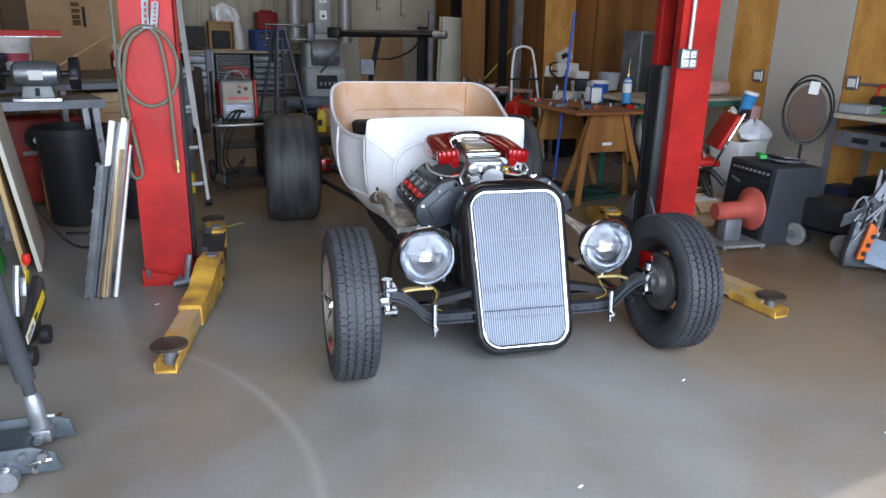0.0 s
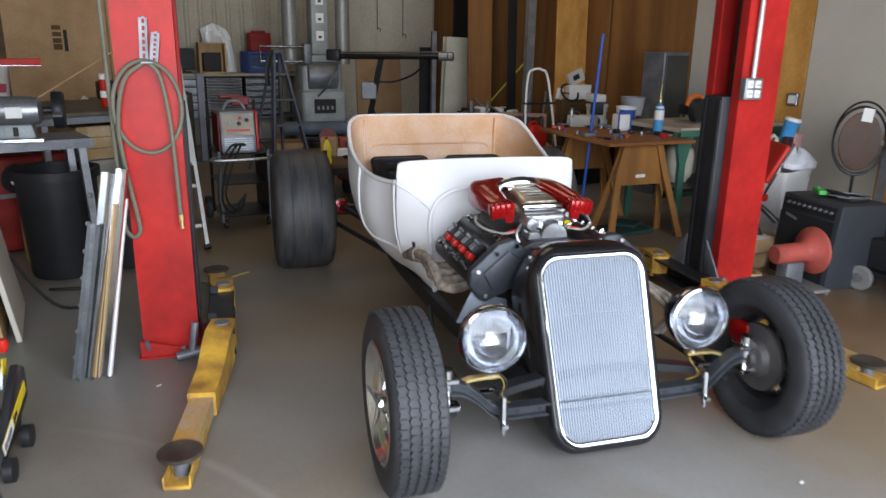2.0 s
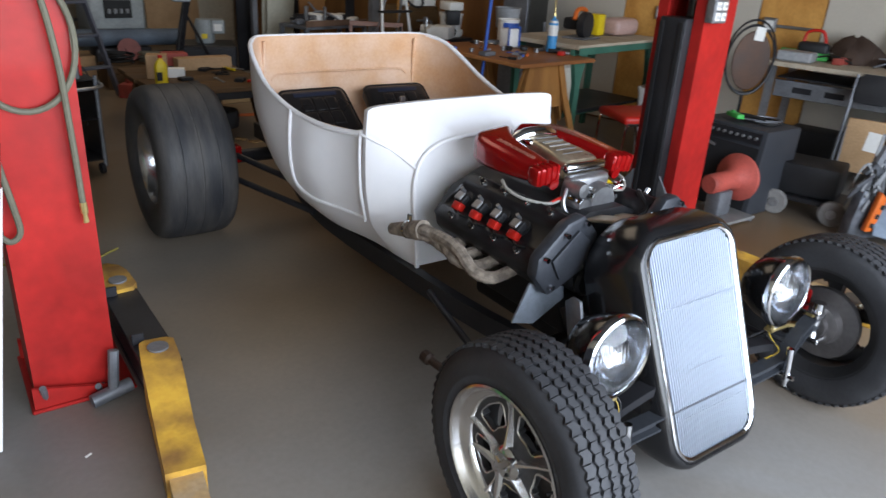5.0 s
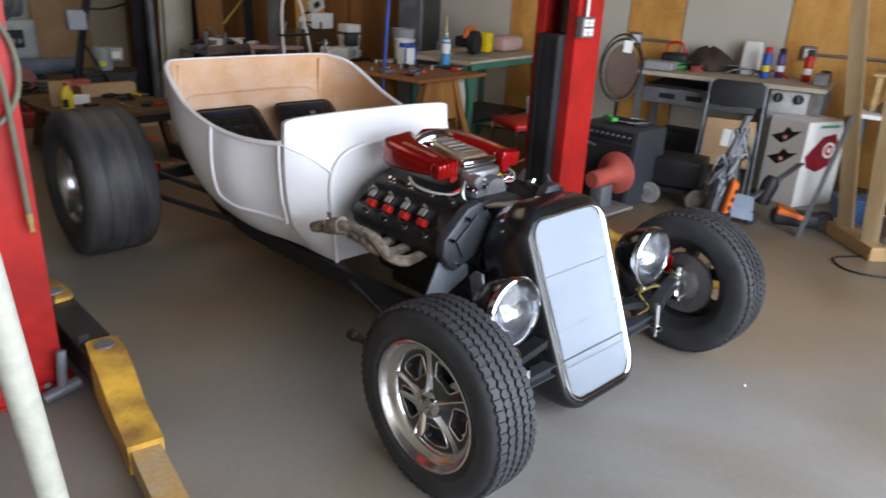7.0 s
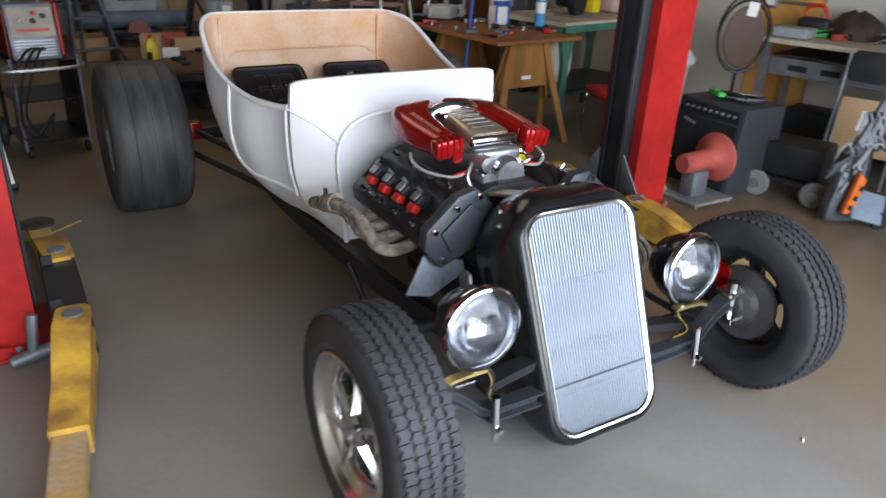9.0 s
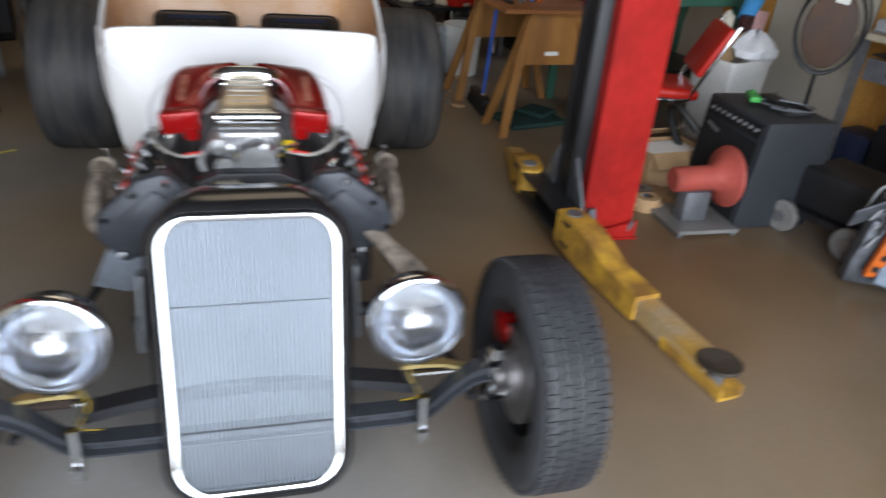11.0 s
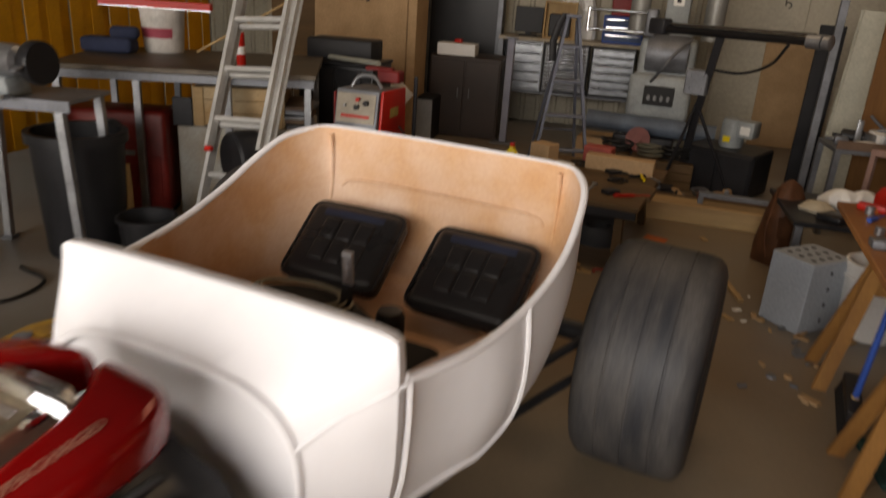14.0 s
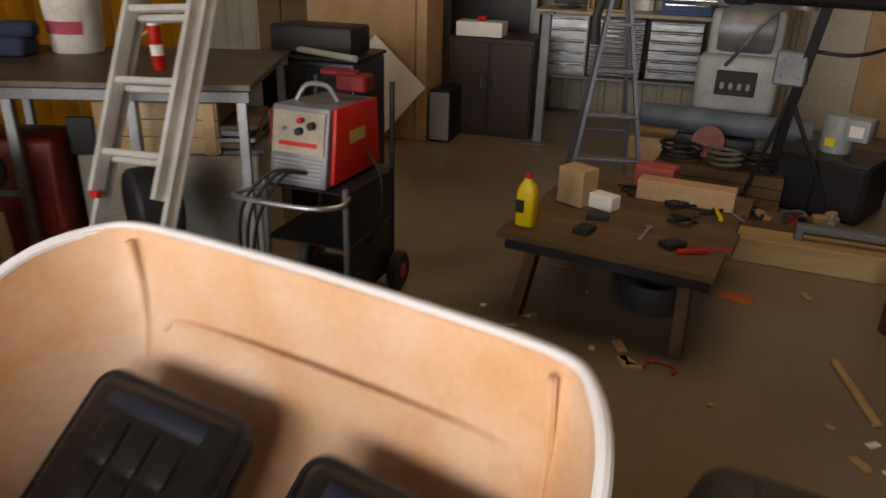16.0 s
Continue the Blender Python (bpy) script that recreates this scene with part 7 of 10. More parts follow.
# step ladder in front of the chests
st = thing("step_ladder", "grey aluminium step ladder standing open", "ladder", (-0.72, 6.33, 0), 24)
STL = mat("blue_grey_aluminium", (0.17, 0.185, 0.23), 0.45, 0.5, dark=0.7)
for s in (-1, 1):
    bm = bm_new()
    rings(bm, [[(x + dx, y + dy, z) for dx, dy in ((-0.012, -0.03), (0.012, -0.03), (0.012, 0.03), (-0.012, 0.03))] for x, y, z in ((s * 0.25, -0.28, 0), (s * 0.045, 0.0, 1.34))])
    part("front_rail", bm, STL, st)
    bm = bm_new()
    rings(bm, [[(x + dx, y + dy, z) for dx, dy in ((-0.012, -0.015), (0.012, -0.015), (0.012, 0.015), (-0.012, 0.015))] for x, y, z in ((s * 0.22, 0.38, 0), (s * 0.04, 0.04, 1.32))])
    part("rear_rail", bm, STL, st)
for k in range(4):
    z = 0.27 + 0.28 * k
    t = z / 1.34
    w = 0.25 + (0.045 - 0.25) * t
    bm = bm_new()
    box(bm, (2 * w, 0.09, 0.022), (0, -0.28 * (1 - t), z), bevel=0.004)
    part("step", bm, STL, st)
bm = bm_new()
box(bm, (0.13, 0.14, 0.03), (0, 0.02, 1.35), bevel=0.006)
part("top_cap", bm, STL, st)
for z in (0.35, 0.9):
    bm = bm_new()
    t = z / 1.32
    cyl(bm, (-(0.22 - 0.18 * t), 0.38 - 0.34 * t, z), (0.22 - 0.18 * t, 0.38 - 0.34 * t, z), 0.01, n=8)
    part("rear_brace", bm, STL, st)
bm = bm_new()
rings(bm, [[(x + 0.03 * math.cos(a), -0.04 + 0.012 * math.sin(a), z) for a in [2 * math.pi * i / 10 for i in range(10)]] for x, z in ((-0.09, 0.98), (-0.1, 1.15), (-0.06, 1.30), (-0.02, 1.37))])
solo("black_strap", bm, BLACK_PLASTIC, "black strap hung over the step ladder", "strap", (-0.77, 6.33, 0), 24)

# milling machine
mm = thing("milling_machine", "grey upright milling machine with a motor head", "milling machine", (-0.10, 7.55, 0), 6)
bm = bm_new()
span(bm, (-0.36, -0.3, 0), (0.36, 0.4, 0.16), 0.03, 2)
span(bm, (-0.26, -0.12, 0.16), (0.26, 0.36, 1.18), 0.05, 3)
part("machine_column", bm, MACHINE_GREY, mm, "grey enamelled cast column")
bm = bm_new()
span(bm, (-0.30, -0.26, 0.44), (0.28, 0.1, 0.86), 0.05, 3)
part("gear_case", bm, MACHINE_GREY, mm)
bm = bm_new()
span(bm, (-0.15, -0.275, 0.58), (0.13, -0.262, 0.76), 0.01)
wdw = part("dark_window", bm, INK, mm, "dark opening with controls")
for k in range(4):
    bm = bm_new()
    box(bm, (0.03, 0.03, 0.05), (-0.1 + 0.06 * k, -0.28, 0.65), bevel=0.008)
    part("control", bm, GREY_PLASTIC, wdw)
bm = bm_new()
lathe(bm, [(0.05, -0.2), (0.17, -0.19), (0.18, -0.15), (0.18, 0.15), (0.17, 0.19), (0.05, 0.2)], pose(0, -0.05, 1.04, 0, 90, 0), 28, cap=True)
part("motor_drum", bm, DULL_STEEL, mm, "grey motor drum")
bm = bm_new()
span(bm, (-0.20, -0.05, 1.2), (0.2, 0.3, 1.3), 0.03, 2)
span(bm, (-0.09, 0.05, 1.3), (0.13, 0.3, 2.6), 0.02, 2)
part("upper_column", bm, MACHINE_GREY, mm)
for z in (1.48, 1.70, 1.92):
    bm = bm_new()
    span(bm, (-0.03, 0.044, z), (0.07, 0.049, z + 0.12 if z < 1.8 else z + 0.08))
    lb = part("machine_label", bm, PAPER, mm, "white label")
    bm = bm_new()
    span(bm, (0.0, 0.042, z + 0.03), (0.04, 0.0435, z + 0.06))
    part("label_mark", bm, INK, lb)
for x in (-0.34, 0.36):
    bm = bm_new()
    cyl(bm, (x, 0.22, 1.18), (x, 0.22, 2.7), 0.095, n=22)
    part("duct", bm, mat("dull_grey_duct", (0.33, 0.33, 0.31), 0.5, 0.4, dark=0.8), mm, "grey round duct")
bm = bm_new()
cyl(bm, (-0.62, -0.45, 0.42), (0.55, -0.45, 0.40), 0.085, n=20)
part("table_tube", bm, BLUE_GREY, mm, "thick blue-grey cylinder")
bm = bm_new()
span(bm, (-0.35, -0.55, 0.0), (0.2, -0.3, 0.32), 0.02, 2)
part("knee", bm, BLACK_STEEL, mm)
bm = bm_new()
tube(bm, smooth([(-0.1, -0.28, 0.8), (0.0, -0.45, 0.95), (0.1, -0.35, 1.1), (0.2, -0.2, 1.2)], 5), 0.014, 8)
part("flexible_pipe", bm, DULL_STEEL, mm)
for z in (1.22, 1.40):
    bm = bm_new()
    cyl(bm, (-0.78, -0.12, z), (-0.14, -0.12, z), 0.014, n=10)
    part("side_tube", bm, ALU, mm, "bright steel tube")
bm = bm_new()
cyl(bm, (-0.78, -0.12, 1.20), (-0.78, -0.12, 1.42), 0.016, n=10)
part("tube_end", bm, ALU, mm)
bm = bm_new()
span(bm, (-0.24, -0.16, 1.19), (-0.14, 0.06, 1.44), 0.02, 2)
part("tube_bracket", bm, DULL_STEEL, mm)
bm = bm_new()
box(bm, (0.78, 0.018, 1.25), (0, 0, 0.625), (0, 0, 0), 0.002)
solo("tan_board", bm, CARD, "large tan fibreboard sheet leaning on the back wall", "board", tuple(ROOM @ Vector((3.30, V1 - 0.16, 0.003))), TURN, rx=-4)
# hook chains
for x, y, z in ((0.55, 7.0, 1.62), (0.85, 6.9, 1.55)):
    ch = thing("hook_chain", "thin steel chain with a hook hanging from the roof", "chain", (x, y, z), 0, "hook chains")
    bm = bm_new()
    tube(bm, [(0, 0, 0.05), (0.004, 0, 1.2), (0, 0, CEIL - z)], 0.005, 6)
    part("chain", bm, WIRE, ch)
    bm = bm_new()
    tube(bm, [(0, 0, 0.06)] + [(0.022 + 0.022 * math.cos(a), 0, 0.0 + 0.022 * math.sin(a)) for a in [math.pi - 0.35 * i for i in range(-1, 14)]], 0.005, 6)
    part("hook", bm, WIRE, ch)

# long shaft on a stand, black stand, motor
sh = thing("drive_shaft", "long black and steel shaft resting level on stands", "shaft", (0, 0, 0))
A, Bp = Vector((-0.1, 6.62, 1.30)), Vector((1.16, 5.96, 1.325))
bm = bm_new()
cyl(bm, A, Bp, 0.032, n=16)
part("shaft_tube", bm, BLACK_PAINT, sh, "glossy black tube")
bm = bm_new()
cyl(bm, A + Vector((0, 0, 0.045)), Bp + Vector((-0.05, 0.02, 0.045)), 0.011, n=10)
part("shaft_rod", bm, ALU, sh, "bright steel rod")
bm = bm_new()
cyl(bm, Bp + Vector((-0.09, 0.045, 0)), Bp, 0.05, n=14)
lathe(bm, [(0.03, 0), (0.05, 0.01), (0.05, 0.06), (0.03, 0.07)], pose(*Bp, 90, 0, 62), 16, cap=True)
part("shaft_end", bm, GALV, sh, "bright end fitting")
bm = bm_new()
box(bm, (0.16, 0.12, 0.13), A + Vector((0.05, -0.02, 0.02)), (0, 0, -27), 0.02, 2)
part("shaft_bearing", bm, BLACK_STEEL, sh)
bm = bm_new()
rings(bm, [[(x + dx, y + dy, z) for dx, dy in ((-0.03, -0.03), (0.03, -0.03), (0.03, 0.03), (-0.03, 0.03))] for x, y, z in ((0.30, 6.72, 0.0), (0.36, 6.55, 0.6), (0.46, 6.34, 1.28))])
part("prop", bm, BLACK_STEEL, sh, "dark steel prop")
bm = bm_new()
tube(bm, smooth([(0.95, 6.1, 1.28), (0.85, 6.3, 1.12), (0.65, 6.5, 1.02), (0.42, 6.55, 1.02)], 5), 0.012, 8)
part("shaft_hose", bm, WIRE, sh)
bm = bm_new()
cyl(bm, (0.36, 6.5, 0.75), (0.72, 6.55, 0.05), 0.014, n=8)
cyl(bm, (0.36, 6.5, 0.75), (0.2, 6.4, 0.05), 0.014, n=8)
part("brace_rod", bm, BLACK_STEEL, sh)
pm = thing("pump_motor", "grey electric pump motor on a dark cabinet", "motor", (0.66, 6.82, 0.38), -15)
bm = bm_new()
lathe(bm, [(0.001, 0.0), (0.09, 0.0), (0.1, 0.02), (0.1, 0.2), (0.085, 0.24), (0.001, 0.25)], None, 22)
span(bm, (0.06, -0.1, 0.1), (0.2, 0.08, 0.24), 0.015, 2)
part("motor_body", bm, MACHINE_GREY, pm)
bm = bm_new()
span(bm, (0.09, -0.104, 0.13), (0.17, -0.101, 0.2))
part("rating_plate", bm, PAPER, pm)
bm = bm_new()
span(bm, (-0.04, -0.104, 0.05), (0.02, -0.099, 0.1))
part("yellow_tag", bm, YELLOW, pm)
bm = bm_new()
span(bm, (-0.3, -0.25, 0), (0.3, 0.25, 0.378), 0.015)
dcb = thing("dark_cabinet", "dark steel cabinet under the pump motor", "cabinet", (0.66, 6.82, 0), -15)
part("cabinet_body", bm, BLACK_STEEL, dcb)
for x0, x1 in ((-0.28, -0.005), (0.005, 0.28)):
    bm = bm_new()
    span(bm, (x0, -0.264, 0.03), (x1, -0.252, 0.35), 0.004)
    part("door", bm, BLACK_STEEL, dcb)
bm = bm_new()
span(bm, (-0.09, -0.06, 0.0), (0.09, 0.04, 0.2), 0.01)
for x, z in ((-0.05, 0.05), (0.05, 0.05), (-0.05, 0.15), (0.05, 0.15)):
    cyl(bm, (x, -0.06, z), (x, -0.075, z), 0.012, n=8)
solo("gearbox", bm, DULL_STEEL, "bolted grey gear head fixed to the prop", "gearbox", (0.34, 6.47, 0.82), -10)

# tan steel beam standing on end, dark uprights, plywood offcuts
ib = thing("steel_beam", "pale painted steel beam standing on end", "beam", (1.52, 6.95, 0), 8, ry=2)
bm = bm_new()
span(bm, (-0.17, -0.06, 0), (0.17, -0.048, 1.55), 0.002)
span(bm, (-0.17, 0.048, 0), (0.17, 0.06, 1.55), 0.002)
span(bm, (-0.006, -0.048, 0), (0.006, 0.048, 1.55))
part("beam_body", bm, mat("pale_beam_paint", (0.47, 0.46, 0.38), 0.55, dark=0.85), ib)
bm = bm_new()
span(bm, (-0.24, -0.03, 0), (-0.18, 0.03, 1.62), 0.003)
solo("dark_upright", bm, DULL_STEEL, "dark steel upright beside the pale beam", "upright", (1.48, 7.0, 0), 6)
bm = bm_new()
span(bm, (-0.1, -0.015, 0), (0.1, 0.015, 1.42), 0.003)
solo("steel_plate", bm, BLACK_STEEL, "dark steel plate standing against the beam", "steel plate", (1.24, 7.2, 0), 10)
for x, y, w, h, rz, mt, nm, lb in ((1.72, 6.4, 0.34, 2.35, 14, PLY_DARK, "plywood_sheet", "brown plywood sheet standing on end"), (2.02, 6.1, 0.12, 2.3, 14, BLACK_STEEL, "dark_post", "dark steel post standing at the back"), (2.72, 5.95, 0.46, 2.5, 14, PLY, "plywood_sheet", "orange-brown plywood sheet standing on end")):
    bm = bm_new()
    span(bm, (-w / 2, -0.012, 0), (w / 2, 0.012, h), 0.002)
    solo(nm, bm, mt, lb, "sheet", (x, y, 0), rz, "sheets at the back", rx=-2)
gp = thing("galvanised_post", "galvanised steel stud post from floor to roof", "post", (1.98, 5.55, 0), 14)
bm = bm_new()
prism(bm, [(-0.05, -0.03), (0.05, -0.03), (0.05, 0.03), (0.044, 0.03), (0.044, -0.024), (-0.044, -0.024), (-0.044, 0.03), (-0.05, 0.03)], CEIL, Matrix(((1, 0, 0, 0), (0, 0, 1, 0), (0, 1, 0, 0), (0, 0, 0, 1))))
part("stud", bm, GALV, gp)
# clutter rack with a white stool and a lamp behind the saw table
cr = thing("clutter_rack", "low dark steel rack heaped with scrap parts", "rack", (1.75, 6.25, 0), 14)
bm = bm_new()
span(bm, (-0.42, -0.25, 0.60), (0.42, 0.2, 0.63), 0.003)
part("rack_shelf", bm, DULL_STEEL, cr)
bm = bm_new()
span(bm, (-0.42, -0.255, 0.63), (0.42, -0.24, 0.69), 0.003)
part("rack_edge", bm, mat("brown_rust_edge", (0.20, 0.12, 0.08), 0.6), cr)
for x in (-0.4, 0.4):
    for y in (-0.23, 0.18):
        bm = bm_new()
        span(bm, (x - 0.02, y - 0.02, 0), (x + 0.02, y + 0.02, 0.6))
        part("rack_leg", bm, DULL_STEEL, cr)
random.seed(4)
for k in range(9):
    bm = bm_new()
    sx, sy, sz = random.uniform(0.06, 0.2), random.uniform(0.05, 0.14), random.uniform(0.03, 0.1)
    box(bm, (sx, sy, sz), (0, 0, sz / 2), bevel=0.012, seg=2)
    cyl(bm, (-sx / 2, 0, sz * 0.6), (-sx / 2 - 0.06, 0, sz * 0.6), 0.012, n=8)
    solo("scrap_part", bm, (DULL_STEEL, BLACK_STEEL, WHITE_PLASTIC, GALV)[k % 4], "loose scrap metal part on the rack", "scrap part", (1.75 - 0.32 + 0.08 * k, 6.22 + random.uniform(-0.12, 0.1), 0.632), random.uniform(0, 180), "scrap parts on the rack")
sk2 = thing("parts_crate", "dark stained plank crate stacked with cartons", "crate", (2.74, 6.02, 0), 14)
bm = bm_new()
span(bm, (-0.26, -0.19, 0.0), (0.26, 0.2, 0.845), 0.006)
part("crate_body", bm, OLD_WOOD, sk2)
for z in (0.06, 0.34, 0.62):
    bm = bm_new()
    span(bm, (-0.265, -0.212, z), (0.265, -0.192, z + 0.18), 0.004)
    part("plank", bm, OLD_WOOD, sk2)
bm = bm_new()
span(bm, (-0.15, -0.11, 0.0), (0.15, 0.11, 0.17), 0.006)
solo("white_carton", bm, PAPER, "plain white carton on the plank crate", "carton", (2.80, 5.98, 0.847), 4)
ib2 = thing("instrument_box", "white box with a dark panel tilted on the carton", "box", (2.80, 6.0, 1.035), 8, ry=-24)
bm = bm_new()
span(bm, (-0.11, -0.06, 0.0), (0.11, 0.06, 0.15), 0.008)
part("box_body", bm, mat("dusty_white_case", (0.60, 0.58, 0.54), 0.5, dark=0.8), ib2)
bm = bm_new()
span(bm, (-0.05, -0.064, 0.05), (0.04, -0.061, 0.11))
part("dark_panel", bm, INK, ib2)
# steering wheel: a rim ring with one bent spoke bar
bm = bm_new()
tube(bm, [(0.115 * math.cos(a), 0, 0.115 * math.sin(a)) for a in [2 * math.pi * i / 28 for i in range(29)]], 0.012, 8)
tube(bm, [(-0.11, 0, 0), (0, 0.02, 0), (0.11, 0, 0)], 0.009, 6)
solo("steering_wheel", bm, BLACK_PLASTIC, "black steering wheel leaning on the white carton", "hoop", (2.66, 5.86, 0.93), 10, rx=-38)
bm = bm_new()
box(bm, (0.09, 0.05, 0.13), (0, 0, 0.065), (0, 14, 0), 0.01, 2)
solo("white_packet", bm, PAPER, "crumpled white packet on the crate", "packet", (2.55, 5.90, 0.847), 30)
fs = thing("sack_truck", "white tubular folding sack truck standing behind the table", "sack truck", (1.86, 5.0, 0), 12)
for s in (-1, 1):
    bm = bm_new()
    tube(bm, smooth([(s * 0.22, -0.2, 0.0), (s * 0.17, -0.05, 0.8), (s * 0.12, 0.0, 1.16), (s * 0.05, 0.01, 1.22), (0, 0.01, 1.23)], 5), 0.013, 8)
    part("frame_tube", bm, WHITE_PLASTIC, fs)
    bm = bm_new()
    cyl(bm, (s * 0.2, 0.25, 0.0), (s * 0.1, -0.02, 1.0), 0.011, n=8)
    part("rear_tube", bm, GALV, fs)
for z in (0.3, 0.6, 0.88):
    bm = bm_new()
    box(bm, (0.36, 0.10, 0.018), (0, -0.13 + 0.1 * z, z), bevel=0.004)
    part("tread_plate", bm, BLACK_PLASTIC if z > 0.8 else GALV, fs)
for k, (x, y, z, sx, sy, sz, mt, nm, lb) in enumerate(((2.55, 5.1, 0, 0.5, 0.35, 0.62, BLACK_STEEL, "dark_crate", "dark crate heaped with appliances"), (2.45, 5.0, 0.622, 0.22, 0.2, 0.12, WHITE_PLASTIC, "white_appliance", "small white appliance on the crate"), (2.62, 5.08, 0.744, 0.16, 0.14, 0.14, BLACK_PLASTIC, "black_appliance", "small black appliance on the crate"), (2.58, 5.05, 0.886, 0.2, 0.16, 0.08, PAPER, "paper_stack", "crumpled white paper on the pile"))):
    bm = bm_new()
    span(bm, (-sx / 2, -sy / 2, 0), (sx / 2, sy / 2, sz), 0.012, 2)
    solo(nm, bm, mt, lb, nm.replace("_", " "), (x, y, z if k else 0), 12 + 25 * k)
bm = bm_new()
tube(bm, [(0, 0, 0), (0.50, 0.0, 0.54)], 0.012, 8)
solo("yellow_pole", bm, mat("yellow_green_pole", (0.55, 0.55, 0.08), 0.5), "thin yellow-green pole leaning on the post", "pole", (2.03, 6.9, 0.75), 0)

# low work bench with clutter
lw = thing("low_bench", "low dark wooden trestle bench covered in tools", "bench", (-0.08, 4.82, 0), 2)
for k in range(4):
    bm = bm_new()
    box(bm, (0.92, 0.27, 0.035), (0.02 * (k % 2), -0.42 + 0.278 * k, 0.383), (0, 0, 0.3 * (k - 1)), 0.004)
    part("bench_plank", bm, OLD_WOOD, lw)
for s in (-1, 1):
    for y in (-0.45, 0.45):
        bm = bm_new()
        rings(bm, [[(x + dx, y2 + dy, z) for dx, dy in ((-0.025, -0.04), (0.025, -0.04), (0.025, 0.04), (-0.025, 0.04))] for x, y2, z in ((s * 0.36, y * 1.12, 0.0), (s * 0.33, y * 0.8, 0.365))])
        part("bench_leg", bm, OLD_WOOD, lw)
bm = bm_new()
span(bm, (-0.44, -0.5, 0.30), (0.44, -0.46, 0.364), 0.003)
part("bench_rail", bm, BLACK_STEEL, lw)
yb = thing("yellow_bottle", "bright yellow fluid bottle with a red cap on the bench", "bottle", (-0.44, 4.38, 0.402))
yb.matrix_world = pose(-0.44, 4.38, 0.402) @ Matrix.Diagonal((0.78, 0.78, 0.86, 1.0))
bm = bm_new()
rings(bm, [[(x * k, y * k2, z) for x, y in round_rect(0.055, -0.04, 0.04, 0.02, 4)] for z, k, k2 in ((0, 0.95, 0.95), (0.01, 1, 1), (0.18, 1, 1), (0.215, 0.75, 0.75), (0.235, 0.42, 0.5), (0.25, 0.4, 0.5))])
part("bottle_body", bm, YELLOW, yb)
bm = bm_new()
cyl(bm, (0, 0, 0.25), (0, 0, 0.275), 0.02, n=14)
part("bottle_cap", bm, RED_PLASTIC, yb)
bm = bm_new()
span(bm, (-0.05, -0.0425, 0.07), (0.0, -0.0405, 0.14))
part("bottle_label", bm, INK, yb)
for x, y, sx, sy, sz, mt, nm, lb in ((-0.36, 4.80, 0.15, 0.12, 0.18, CARD, "small_carton", "small brown carton on the low bench"), (-0.22, 4.80, 0.13, 0.08, 0.07, PAPER, "small_box", "small white carton on the low bench"), (0.09, 5.11, 0.46, 0.11, 0.10, CARD, "long_carton", "long brown carton lying on the low bench"), (-0.10, 5.27, 0.20, 0.12, 0.12, RUST, "rust_block", "rust-red iron casting on the low bench")):
    bm = bm_new()
    span(bm, (-sx / 2, -sy / 2, 0), (sx / 2, sy / 2, sz), 0.004)
    solo(nm, bm, mt, lb, nm.replace("_", " "), (x, y, 0.402), 5 + 20 * (x - y % 1))
bm = bm_new()
span(bm, (-0.045, -0.048, 0.03), (0.045, -0.0465, 0.055))
random.seed(11)
for k in range(16):
    bm = bm_new()
    kind = k % 4
    ln = random.uniform(0.1, 0.24)
    if kind == 0:
        tube(bm, [(0, 0, 0.011), (ln * 0.55, 0, 0.011), (ln * 0.6, 0, 0.011), (ln, 0, 0.011)], [0.011, 0.011, 0.004, 0.004], 8)
        mt, nm, lb = (RED_PLASTIC, YELLOW, BLACK_PLASTIC)[k % 3], "screwdriver", "screwdriver lying on the low bench"
    elif kind == 1:
        box(bm, (ln, 0.018, 0.008), (0, 0, 0.004), bevel=0.003)
        cyl(bm, (ln / 2, 0, 0.0), (ln / 2, 0, 0.01), 0.018, n=8)
        mt, nm, lb = GALV, "spanner", "steel spanner lying on the low bench"
    elif kind == 2:
        box(bm, (0.1, 0.07, 0.025), (0, 0, 0.0125), bevel=0.004)
        mt, nm, lb = (BLACK_PLASTIC, ORANGE)[k % 2], "tool_tray", "small dark tool tray on the low bench"
    else:
        tube(bm, smooth([(0, 0, 0.008), (0.08, 0.06, 0.008), (0.02, 0.12, 0.01), (-0.06, 0.07, 0.012), (0.02, 0.02, 0.018), (0.1, 0.1, 0.01)], 5), 0.006, 6)
        mt, nm, lb = WIRE, "wire_tangle", "tangled black wire on the low bench"
    solo(nm, bm, mt, lb, nm.replace("_", " "), (random.uniform(-0.35, 0.32), random.uniform(4.42, 5.2), 0.402), random.uniform(0, 180), "tools on the low bench")
bm = bm_new()
lathe(bm, [(0.001, 0), (0.10, 0.0), (0.12, 0.05), (0.125, 0.10), (0.115, 0.10), (0.1, 0.02), (0.001, 0.015)], None, 22)
solo("pink_bowl", bm, mat("faded_pink_plastic", (0.40, 0.10, 0.12), 0.5), "faded pink plastic bowl among the clutter", "bowl", (-0.05, 5.75, 0.0))
for k, (x, y, r) in enumerate(((-0.02, 5.05, 0.19), (0.08, 4.75, 0.16))):
    bm = bm_new()
    lathe(bm, [(r * 0.55, 0.01), (r * 0.95, 0.0), (r, 0.04), (r, 0.10), (r * 0.93, 0.13), (r * 0.55, 0.11), (r * 0.5, 0.06)], None, 26)
    solo("kart_tyre", bm, RUBBER, "small black tyre lying under the low bench", "tyre", (x, y, 0.0), 0, "small tyres")
bm = bm_new()
